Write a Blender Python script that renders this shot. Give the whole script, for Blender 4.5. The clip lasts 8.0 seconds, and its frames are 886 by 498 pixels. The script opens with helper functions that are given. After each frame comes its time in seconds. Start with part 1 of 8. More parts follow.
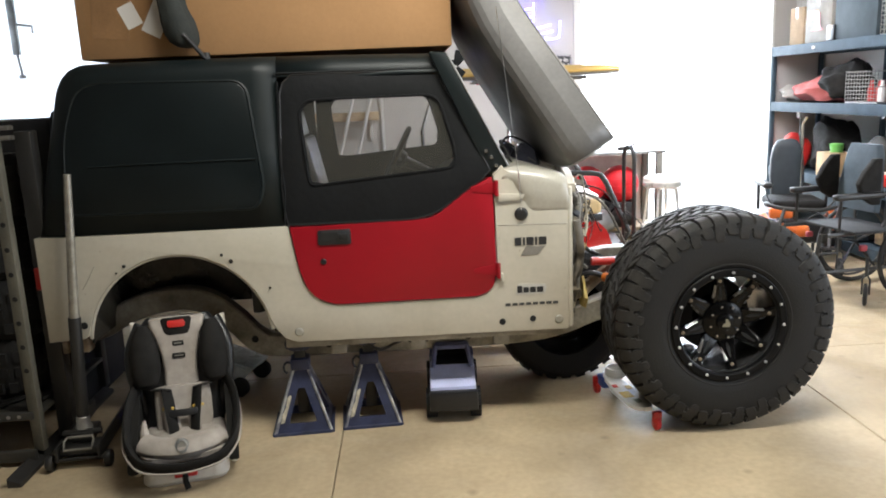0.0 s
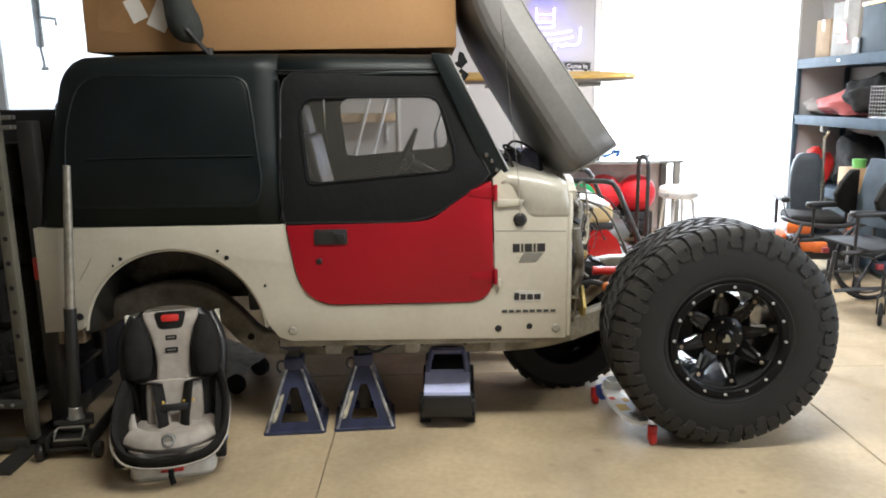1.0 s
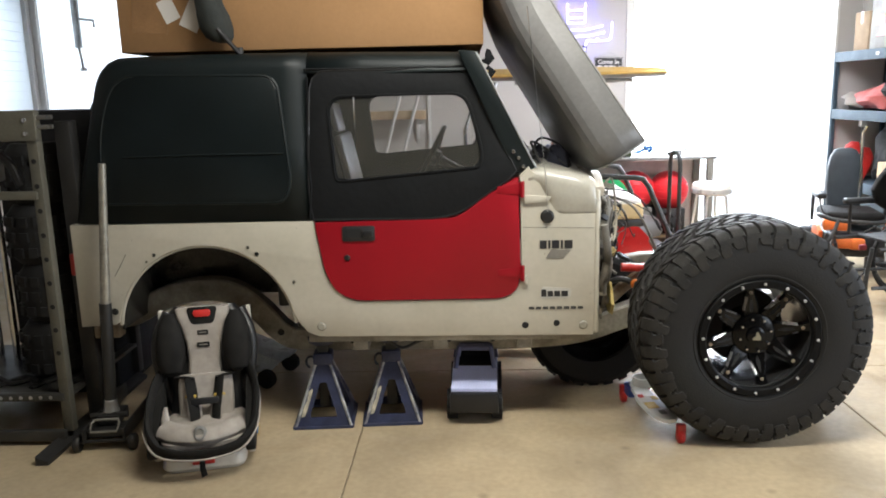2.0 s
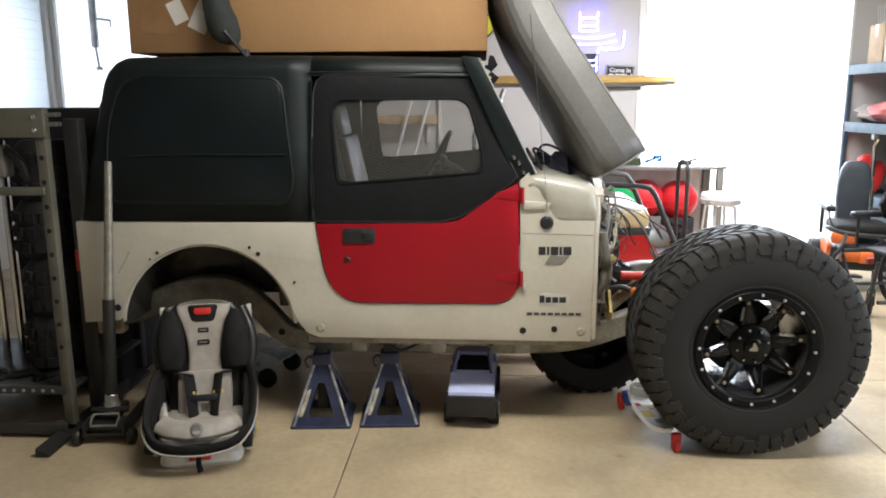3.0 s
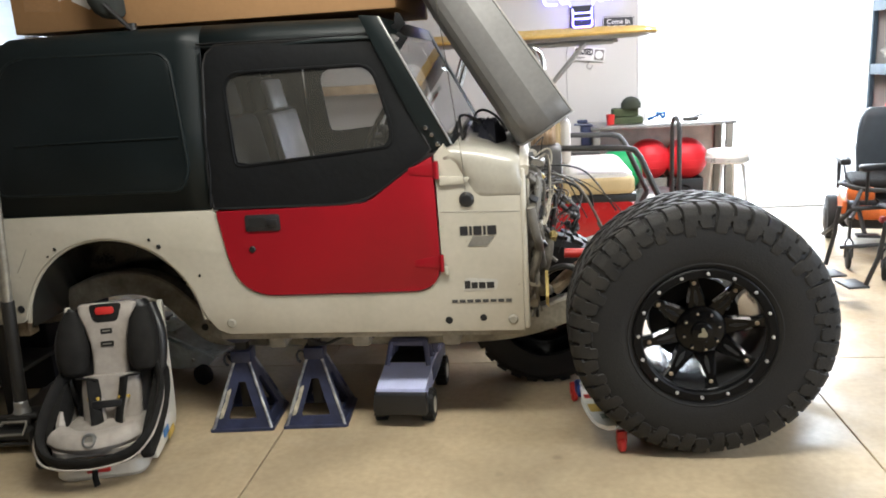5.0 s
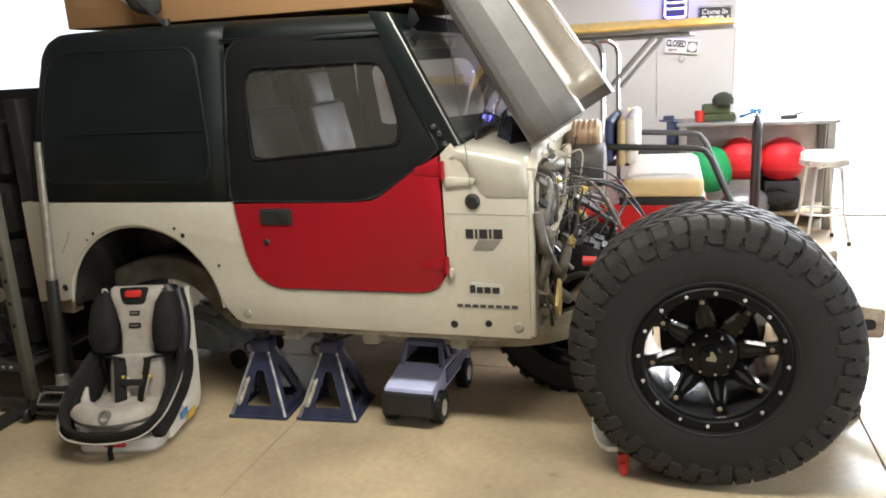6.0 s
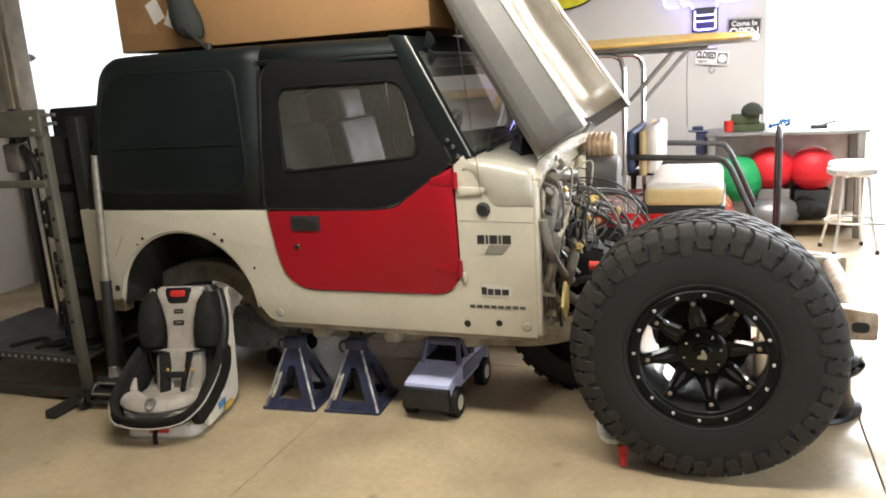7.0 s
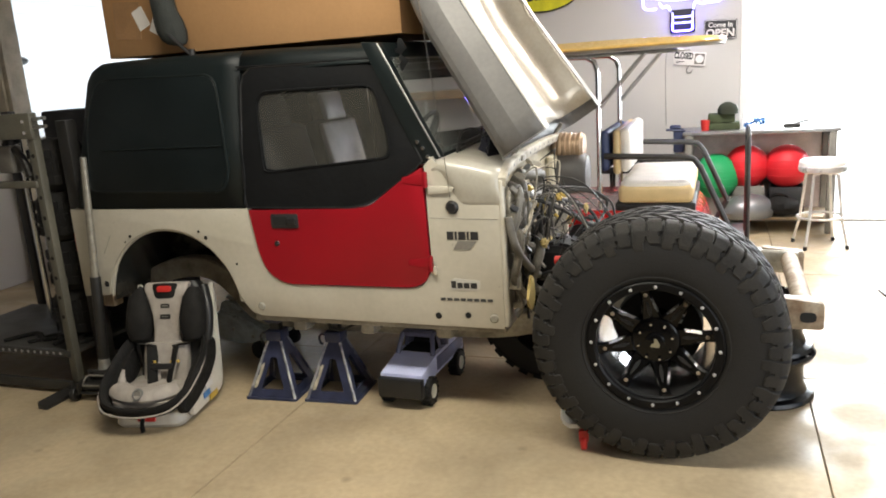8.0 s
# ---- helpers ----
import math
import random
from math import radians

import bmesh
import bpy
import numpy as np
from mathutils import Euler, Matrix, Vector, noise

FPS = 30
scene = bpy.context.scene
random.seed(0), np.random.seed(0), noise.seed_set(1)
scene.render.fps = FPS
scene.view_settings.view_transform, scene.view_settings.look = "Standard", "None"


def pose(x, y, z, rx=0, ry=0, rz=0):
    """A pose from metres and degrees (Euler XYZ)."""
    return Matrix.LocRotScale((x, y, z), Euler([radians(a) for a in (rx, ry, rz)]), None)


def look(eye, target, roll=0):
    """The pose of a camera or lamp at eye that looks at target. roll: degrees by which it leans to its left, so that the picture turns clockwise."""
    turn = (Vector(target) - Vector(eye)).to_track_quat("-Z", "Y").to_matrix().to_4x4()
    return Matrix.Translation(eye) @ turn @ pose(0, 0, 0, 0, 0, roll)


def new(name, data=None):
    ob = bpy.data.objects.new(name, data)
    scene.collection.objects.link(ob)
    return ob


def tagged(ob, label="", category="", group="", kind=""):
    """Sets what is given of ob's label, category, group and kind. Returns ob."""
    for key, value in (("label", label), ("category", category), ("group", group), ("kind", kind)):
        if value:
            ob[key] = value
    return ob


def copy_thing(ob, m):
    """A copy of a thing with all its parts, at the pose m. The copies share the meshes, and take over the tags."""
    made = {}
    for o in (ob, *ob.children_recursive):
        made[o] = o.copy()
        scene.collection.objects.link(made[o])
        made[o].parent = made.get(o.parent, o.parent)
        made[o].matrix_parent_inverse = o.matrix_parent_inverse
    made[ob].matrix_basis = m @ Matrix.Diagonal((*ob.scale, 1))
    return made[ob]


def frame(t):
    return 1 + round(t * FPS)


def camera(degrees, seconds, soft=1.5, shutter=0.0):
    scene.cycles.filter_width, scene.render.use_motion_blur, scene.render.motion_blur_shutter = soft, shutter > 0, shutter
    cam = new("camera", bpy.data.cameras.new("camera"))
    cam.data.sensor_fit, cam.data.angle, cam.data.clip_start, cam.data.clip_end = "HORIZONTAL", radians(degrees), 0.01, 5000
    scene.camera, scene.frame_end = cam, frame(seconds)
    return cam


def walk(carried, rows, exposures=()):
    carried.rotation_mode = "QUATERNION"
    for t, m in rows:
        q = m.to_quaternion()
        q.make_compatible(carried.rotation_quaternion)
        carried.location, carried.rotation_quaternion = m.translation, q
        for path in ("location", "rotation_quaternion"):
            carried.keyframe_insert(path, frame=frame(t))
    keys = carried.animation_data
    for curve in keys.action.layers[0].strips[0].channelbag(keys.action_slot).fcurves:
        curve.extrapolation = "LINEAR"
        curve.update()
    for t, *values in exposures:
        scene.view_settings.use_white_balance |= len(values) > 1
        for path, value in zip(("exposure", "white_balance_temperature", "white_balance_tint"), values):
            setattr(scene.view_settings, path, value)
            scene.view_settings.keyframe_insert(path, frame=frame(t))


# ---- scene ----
cam = camera(60.1, 8.0, soft=1.85, shutter=0.2)
PATH = [
    (0, (1.044, -3.281, 1.512), (1.127, -1.325, 1.107), -2.5),
    (0.5, (1.097, -3.281, 1.513), (1.188, -1.321, 1.123), -1.7),
    (1, (1.164, -3.248, 1.501), (1.184, -1.287, 1.107), -0.9),
    (1.5, (1.184, -3.25, 1.5), (1.138, -1.291, 1.097), -1.9),
    (3, (1.255, -3.279, 1.499), (1.152, -1.319, 1.113), -0.3),
    (3.5, (1.349, -3.22, 1.481), (1.246, -1.26, 1.097), -0.9),
    (4, (1.471, -3.164, 1.479), (1.344, -1.213, 1.06), -1.7),
    (4.5, (1.588, -3.076, 1.48), (1.424, -1.133, 1.033), -2.9),
    (4.7, (1.665, -2.99, 1.474), (1.479, -1.052, 1.018), -3.3),
    (5.8, (2.157, -2.735, 1.49), (1.656, -0.861, 1.004), -3.3),
    (6, (2.232, -2.715, 1.487), (1.667, -0.857, 1.008), -3.2),
    (6.5, (2.374, -2.738, 1.504), (1.705, -0.907, 1.058), -3.9),
    (7, (2.438, -2.889, 1.515), (1.75, -1.066, 1.067), -3.8),
    (7.5, (2.499, -2.996, 1.533), (1.819, -1.171, 1.077), -4.0),
    (8, (2.6, -3.004, 1.536), (1.918, -1.179, 1.082), -4.0),
]
walk(cam, [(t, look(eye, target, roll)) for t, eye, target, roll in PATH], [(0, 0.09, 6010, 10), (4.5, 0.07, 5980, 10), (6, 0.22, 6230, 10), (7, 0.21, 6370, 10), (8, 0.0, 6430, 10)])

# ---- world and lights ----
world = bpy.data.worlds.new("world")
scene.world = world
world.use_nodes = True
wn = world.node_tree
sky = wn.nodes.new("ShaderNodeTexSky")
sky.sky_type, sky.sun_disc = "NISHITA", False
sky.sun_elevation, sky.sun_rotation = radians(50), radians(20)
wn.nodes["Background"].inputs["Strength"].default_value = 0.12
wn.links.new(sky.outputs[0], wn.nodes["Background"].inputs["Color"])


def lamp(name, kind, energy, colour, m, size=None, size_y=None, angle=None):
    d = bpy.data.lights.new(name, kind)
    d.energy, d.color = energy, colour
    if kind == "AREA":
        d.shape, d.size, d.size_y = "RECTANGLE", size, size_y or size
    if kind == "SUN":
        d.angle = angle
    ob = new(name, d)
    ob.matrix_world = m
    return ob


lamp("sun", "SUN", 3.0, (1.0, 0.95, 0.88), look((4, 8, 9), (3.5, 3.0, 0)), angle=radians(0.6))
# daylight through the big opening in the back wall
lamp("daylight_opening", "AREA", 450, (0.90, 0.96, 1.0), look((3.95, 6.4, 2.0), (3.3, 0.0, 0.9)), 3.4, 2.2)
# daylight through the pale door in the left wall
lamp("daylight_left_door", "AREA", 72, (0.95, 0.98, 1.0), look((-3.6, 2.1, 1.9), (-2.0, 2.1, 1.85)), 4.0, 1.4)
# daylight from an unseen vehicle door assumed in the right wall
lamp("daylight_assumed_door", "AREA", 100, (0.96, 0.98, 1.0), look((5.45, -1.4, 1.55), (2.0, -0.6, 0.9)), 3.6, 1.5)
# unseen ceiling lamps, added to light the car's near side and back room
lamp("added_ceiling_glow", "AREA", 86, (1.0, 0.94, 0.80), look((1.6, -1.0, 2.79), (1.6, -1.0, 0)), 2.0, 0.4)
# added behind the assumed back window to make its blind glow
lamp("daylight_assumed_window", "AREA", 30, (0.95, 0.98, 1.0), look((-2.4, 4.95, 1.9), (-2.4, 3.0, 1.85)), 1.3, 1.4)
lamp("added_ceiling_glow", "AREA", 150, (1.0, 0.96, 0.92), look((3.1, 2.4, 2.78), (3.1, 2.4, 0)), 1.8, 0.4)

# ---- materials ----


def mat(name, col, rough=0.5, metal=0.0, var=0.12, scale=8.0, fine=90.0, bump=0.15, col2=None, coat=0.0, spec=0.5, rvar=0.12, trans=0.0, alpha=1.0):
    """A surface with broad stains and fine grain in colour, gloss and relief, at real size."""
    m = bpy.data.materials.new(name)
    m.use_nodes = True
    t = m.node_tree
    n, l = t.nodes, t.links
    b = n["Principled BSDF"]
    co = n.new("ShaderNodeTexCoord")
    big, small = n.new("ShaderNodeTexNoise"), n.new("ShaderNodeTexNoise")
    big.inputs["Scale"].default_value, big.inputs["Detail"].default_value = scale, 6
    small.inputs["Scale"].default_value, small.inputs["Detail"].default_value = fine, 4
    for k in (big, small):
        l.new(co.outputs["Object"], k.inputs["Vector"])
    c2 = col2 or tuple(max(0.0, c * (1 - 2.2 * var)) for c in col)
    ramp = n.new("ShaderNodeMapRange")
    ramp.inputs["From Min"].default_value, ramp.inputs["From Max"].default_value = 0.35, 0.7
    l.new(big.outputs["Fac"], ramp.inputs["Value"])
    mx = n.new("ShaderNodeMix")
    mx.data_type = "RGBA"
    mx.inputs["A"].default_value, mx.inputs["B"].default_value = (*col, 1), (*c2, 1)
    l.new(ramp.outputs["Result"], mx.inputs["Factor"])
    mx2 = n.new("ShaderNodeMix")
    mx2.data_type, mx2.blend_type = "RGBA", "MULTIPLY"
    mx2.inputs["Factor"].default_value = min(1.0, var * 2.5)
    gm = n.new("ShaderNodeMapRange")
    gm.inputs["From Min"].default_value, gm.inputs["From Max"].default_value = 0.3, 0.7
    gm.inputs["To Min"].default_value, gm.inputs["To Max"].default_value = 0.7, 1.15
    l.new(small.outputs["Fac"], gm.inputs["Value"])
    l.new(mx.outputs["Result"], mx2.inputs["A"])
    l.new(gm.outputs["Result"], mx2.inputs["B"])
    l.new(mx2.outputs["Result"], b.inputs["Base Color"])
    rm = n.new("ShaderNodeMapRange")
    rm.inputs["To Min"].default_value, rm.inputs["To Max"].default_value = max(0.02, rough - rvar), min(1.0, rough + rvar)
    l.new(big.outputs["Fac"], rm.inputs["Value"])
    l.new(rm.outputs["Result"], b.inputs["Roughness"])
    b.inputs["Metallic"].default_value = metal
    b.inputs["Coat Weight"].default_value = coat
    b.inputs["Coat Roughness"].default_value = 0.08
    b.inputs["Specular IOR Level"].default_value = spec
    b.inputs["Transmission Weight"].default_value = trans
    b.inputs["Alpha"].default_value = alpha
    if bump:
        bp = n.new("ShaderNodeBump")
        bp.inputs["Strength"].default_value, bp.inputs["Distance"].default_value = bump, 0.004
        l.new(small.outputs["Fac"], bp.inputs["Height"])
        l.new(bp.outputs["Normal"], b.inputs["Normal"])
    return m


def glow(name, col, strength):
    m = bpy.data.materials.new(name)
    m.use_nodes = True
    b = m.node_tree.nodes["Principled BSDF"]
    b.inputs["Base Color"].default_value = (*col, 1)
    b.inputs["Emission Color"].default_value = (*col, 1)
    b.inputs["Emission Strength"].default_value = strength
    return m


def sheer(name, col, clear, rough=0.05, gloss=0.08):
    """A thin see-through sheet: part clear, part tinted gloss."""
    m = bpy.data.materials.new(name)
    m.use_nodes = True
    t = m.node_tree
    n, l = t.nodes, t.links
    out = n["Material Output"]
    b = n["Principled BSDF"]
    b.inputs["Base Color"].default_value = (*col, 1)
    b.inputs["Roughness"].default_value = rough
    tr = n.new("ShaderNodeBsdfTransparent")
    no = n.new("ShaderNodeTexNoise")
    no.inputs["Scale"].default_value = 3.0
    mr = n.new("ShaderNodeMapRange")
    mr.inputs["To Min"].default_value, mr.inputs["To Max"].default_value = clear + 0.05, clear - 0.05
    l.new(no.outputs["Fac"], mr.inputs["Value"])
    mix = n.new("ShaderNodeMixShader")
    l.new(mr.outputs["Result"], mix.inputs[0])
    l.new(b.outputs[0], mix.inputs[1])
    l.new(tr.outputs[0], mix.inputs[2])
    l.new(mix.outputs[0], out.inputs["Surface"])
    return m


CREAM = mat("cream_paint", (0.52, 0.49, 0.415), 0.38, var=0.06, scale=3, fine=40, bump=0.02, coat=0.3, col2=(0.44, 0.41, 0.335))
# scattered chips and grime specks in the cream paint
t = CREAM.node_tree
n, l = t.nodes, t.links
co, sp, pt = n.new("ShaderNodeTexCoord"), n.new("ShaderNodeTexNoise"), n.new("ShaderNodeTexNoise")
sp.inputs["Scale"].default_value, sp.inputs["Detail"].default_value = 55.0, 3
pt.inputs["Scale"].default_value, pt.inputs["Detail"].default_value = 2.2, 2
l.new(co.outputs["Object"], sp.inputs["Vector"])
l.new(co.outputs["Object"], pt.inputs["Vector"])
ra, rb, mul = n.new("ShaderNodeMapRange"), n.new("ShaderNodeMapRange"), n.new("ShaderNodeMath")
ra.inputs["From Min"].default_value, ra.inputs["From Max"].default_value = 0.70, 0.76
rb.inputs["From Min"].default_value, rb.inputs["From Max"].default_value, rb.inputs["To Max"].default_value = 0.46, 0.62, 0.7
l.new(sp.outputs["Fac"], ra.inputs["Value"])
l.new(pt.outputs["Fac"], rb.inputs["Value"])
mul.operation = "MULTIPLY"
l.new(ra.outputs["Result"], mul.inputs[0])
l.new(rb.outputs["Result"], mul.inputs[1])
mx = n.new("ShaderNodeMix")
mx.data_type = "RGBA"
mx.inputs["B"].default_value = (0.14, 0.10, 0.06, 1)
b = n["Principled BSDF"]
old = b.inputs["Base Color"].links[0].from_socket
l.new(mul.outputs["Value"], mx.inputs["Factor"])
l.new(old, mx.inputs["A"])
l.new(mx.outputs["Result"], b.inputs["Base Color"])
# body cream with the cowl's shade and dark reflections put into the colour
CREAM_SHADED = mat("shaded_cream_cowl", (0.41, 0.39, 0.335), 0.36, var=0.08, scale=6, fine=60, bump=0.012, coat=0.5, col2=(0.34, 0.32, 0.27))
RED = mat("red_paint", (0.29, 0.004, 0.012), 0.45, var=0.05, scale=3, fine=200, bump=0.03, coat=0.08, spec=0.3)
HARDTOP = mat("black_hardtop", (0.0075, 0.0118, 0.0128), 0.45, var=0.14, scale=4, fine=350, bump=0.12, spec=0.3)
VINYL = mat("black_vinyl", (0.0062, 0.0068, 0.0078), 0.58, spec=0.19, var=0.2, scale=5, fine=34, bump=0.4)
TINT = mat("tinted_glass", (0.0075, 0.0108, 0.0118), 0.3, var=0.15, scale=3, bump=0, rvar=0.05, spec=0.28)
CLEARVINYL = sheer("clear_vinyl_window", (0.13, 0.125, 0.11), 0.74, 0.22)
# pale tint stands in for the haze of light reflected on the windscreen
GLASS = sheer("hazed_windscreen_glass", (0.60, 0.63, 0.58), 0.84, 0.3)
# clear gloss over the painted haze: mirrors more at a flat angle, as glass does
t = GLASS.node_tree
n, l = t.nodes, t.links
fr, gs, mg = n.new("ShaderNodeFresnel"), n.new("ShaderNodeBsdfGlossy"), n.new("ShaderNodeMixShader")
fr.inputs["IOR"].default_value = 1.5
gs.inputs["Roughness"].default_value = 0.03
l.new(fr.outputs["Fac"], mg.inputs[0])
l.new(n["Material Output"].inputs["Surface"].links[0].from_socket, mg.inputs[1])
l.new(gs.outputs[0], mg.inputs[2])
l.new(mg.outputs[0], n["Material Output"].inputs["Surface"])
RUBBER = mat("tyre_rubber", (0.0120, 0.0118, 0.0122), 0.70, var=0.2, scale=9, fine=160, bump=0.3, col2=(0.0155, 0.015, 0.0142), spec=0.35)
RUBBERW = mat("dusty_tread_rubber", (0.0118, 0.0114, 0.0112), 0.68, var=0.25, scale=11, fine=120, bump=0.5, col2=(0.026, 0.0235, 0.020), spec=0.36)
RIMBLK = mat("gloss_black_alloy", (0.0030, 0.0030, 0.0034), 0.20, var=0.1, bump=0, coat=0.0, rvar=0.05, spec=0.22)
MILLED = mat("milled_aluminium", (0.62, 0.62, 0.63), 0.25, 1.0, var=0.05, fine=200, bump=0.03)
CHROME = mat("chrome", (0.78, 0.79, 0.8), 0.12, 1.0, var=0.03, bump=0, rvar=0.05)
STEEL = mat("grey_steel", (0.42, 0.42, 0.41), 0.42, 0.9, var=0.15, bump=0.1)
BLKSTEEL = mat("black_painted_steel", (0.022, 0.021, 0.020), 0.45, var=0.15, bump=0.1)
OLIVESTEEL = mat("dark_grey_painted_steel", (0.036, 0.034, 0.030), 0.5, var=0.15, bump=0.1)
CARD = mat("cardboard", (0.34, 0.19, 0.082), 0.85, var=0.06, scale=2.5, fine=60, bump=0.12)
PAPER = mat("paper", (0.72, 0.7, 0.68), 0.7, var=0.03, bump=0.02)
BLUESTEEL = mat("blue_enamel", (0.034, 0.041, 0.088), 0.42, var=0.2, scale=14, bump=0.1, col2=(0.02, 0.024, 0.05))
WORNBLUE = mat("worn_blue_enamel", (0.05, 0.055, 0.11), 0.35, 0.3, var=0.1, scale=18, bump=0.1, col2=(0.55, 0.54, 0.50))
BARE = mat("chipped_bare_metal", (0.55, 0.5, 0.38), 0.6, var=0.25, scale=40)
FRAMEM = mat("dusty_frame_steel", (0.36, 0.335, 0.285), 0.62, 0.1, var=0.18, scale=9, fine=70, bump=0.25, col2=(0.20, 0.18, 0.145))
RUSTBEIGE = mat("pale_rusty_steel", (0.36, 0.30, 0.22), 0.65, 0.2, var=0.25, scale=16, bump=0.3, col2=(0.2, 0.13, 0.08))
BLACKP = mat("black_plastic", (0.016, 0.016, 0.017), 0.42, var=0.1, bump=0.06)
WIREBLK = mat("black_loom", (0.022, 0.021, 0.020), 0.5, var=0.15, bump=0.1)
WIREGRY = mat("grey_loom", (0.19, 0.178, 0.155), 0.55, var=0.15, bump=0.1)
YELLOWP = mat("yellow_plastic", (0.62, 0.42, 0.07), 0.5, var=0.1)
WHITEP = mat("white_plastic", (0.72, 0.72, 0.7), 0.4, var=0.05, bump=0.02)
CONCRETE = mat("concrete_floor", (0.50, 0.40, 0.26), 0.42, var=0.13, scale=1.6, fine=35, bump=0.08, col2=(0.34, 0.27, 0.178), rvar=0.16, spec=0.28)
# drips, tyre marks and worn patches on the slab
t = CONCRETE.node_tree
n, l = t.nodes, t.links
co = n.new("ShaderNodeTexCoord")
st, mk = n.new("ShaderNodeTexNoise"), n.new("ShaderNodeTexVoronoi")
st.inputs["Scale"].default_value, st.inputs["Detail"].default_value, st.inputs["Distortion"].default_value = 0.9, 8, 0.8
mk.inputs["Scale"].default_value = 3.5
l.new(co.outputs["Object"], st.inputs["Vector"])
l.new(co.outputs["Object"], mk.inputs["Vector"])
ra, rb = n.new("ShaderNodeMapRange"), n.new("ShaderNodeMapRange")
ra.inputs["From Min"].default_value, ra.inputs["From Max"].default_value, ra.inputs["To Min"].default_value, ra.inputs["To Max"].default_value = 0.38, 0.68, 1.05, 0.84
rb.inputs["From Min"].default_value, rb.inputs["From Max"].default_value, rb.inputs["To Min"].default_value, rb.inputs["To Max"].default_value = 0.02, 0.10, 0.62, 1.0
l.new(st.outputs["Fac"], ra.inputs["Value"])
l.new(mk.outputs["Distance"], rb.inputs["Value"])
mul = n.new("ShaderNodeMath")
mul.operation = "MULTIPLY"
l.new(ra.outputs["Result"], mul.inputs[0])
l.new(rb.outputs["Result"], mul.inputs[1])
mx = n.new("ShaderNodeMix")
mx.data_type, mx.blend_type = "RGBA", "MULTIPLY"
mx.inputs["Factor"].default_value = 0.8
b = n["Principled BSDF"]
old = b.inputs["Base Color"].links[0].from_socket
l.new(old, mx.inputs["A"])
l.new(mul.outputs["Value"], mx.inputs["B"])
l.new(mx.outputs["Result"], b.inputs["Base Color"])
# patches of worn sealer: glossier and duller areas
gl, gr = n.new("ShaderNodeTexNoise"), n.new("ShaderNodeMapRange")
gl.inputs["Scale"].default_value, gl.inputs["Detail"].default_value, gl.inputs["Distortion"].default_value = 2.3, 9, 1.1
l.new(co.outputs["Object"], gl.inputs["Vector"])
gr.inputs["From Min"].default_value, gr.inputs["From Max"].default_value, gr.inputs["To Min"].default_value, gr.inputs["To Max"].default_value = 0.42, 0.60, 0.31, 0.62
l.new(gl.outputs["Fac"], gr.inputs["Value"])
l.new(gr.outputs["Result"], b.inputs["Roughness"])
GREYWALL = mat("pale_grey_wall", (0.52, 0.50, 0.48), 0.75, var=0.03, scale=1.3, fine=120, bump=0.08)
WHITEWALL = mat("white_wall", (0.74, 0.73, 0.7), 0.75, var=0.03, scale=1.3, fine=120, bump=0.08)
DIMWALL = mat("dark_brown_wall", (0.20, 0.17, 0.13), 0.8, var=0.1, scale=1.5, bump=0.1)
CEIL = mat("ceiling_board", (0.36, 0.34, 0.30), 0.85, var=0.03, bump=0.05)
DARK = mat("dark_recess", (0.008, 0.008, 0.008), 0.8, var=0.1, bump=0)
REDP = mat("red_plastic", (0.55, 0.03, 0.025), 0.35, var=0.06, bump=0.02)
SEAMC = mat("seam_shadow", (0.27, 0.255, 0.215), 0.6, var=0.1, bump=0)
INK = mat("black_print", (0.02, 0.02, 0.022), 0.5, var=0.05, bump=0)

# ---- mesh helpers ----


def part(name, bm, material, parent=None, label="", smooth=False, loc=None, crease=38):
    """Links a bmesh as one mesh object under a thing or a part."""
    me = bpy.data.meshes.new(name)
    bmesh.ops.recalc_face_normals(bm, faces=bm.faces[:])
    bm.to_mesh(me)
    bm.free()
    for m in material if isinstance(material, (list, tuple)) else [material]:
        me.materials.append(m)
    if smooth:
        me.shade_smooth()
        me.set_sharp_from_angle(angle=radians(crease))
    ob = new(name, me)
    if parent:
        ob.parent = parent
    if loc:
        ob.location = loc
    if label:
        ob["label"] = label
    return ob


def thing(name, label, category, m=None, group="", kind=""):
    e = new(name)
    e.empty_display_size = 0.1
    if m is not None:
        e.matrix_basis = m
    return tagged(e, label, category, group, kind)


def B():
    return bmesh.new()


def box(bm, x0, x1, y0, y1, z0, z1, bev=0.0, m=None, seg=2):
    vs = [bm.verts.new((x, y, z)) for x in (x0, x1) for y in (y0, y1) for z in (z0, z1)]
    fs = [bm.faces.new([vs[i] for i in f]) for f in ((0, 1, 3, 2), (4, 6, 7, 5), (0, 4, 5, 1), (2, 3, 7, 6), (0, 2, 6, 4), (1, 5, 7, 3))]
    made = set(vs)
    if bev:
        es = {e for f in fs for e in f.edges}
        r = bmesh.ops.bevel(bm, geom=list(es), offset=bev, segments=seg, profile=0.5, affect="EDGES", clamp_overlap=True)
        made = {v for v in made if v.is_valid} | set(r["verts"])
    if m is not None:
        bmesh.ops.transform(bm, matrix=m, verts=list(made))
    return made


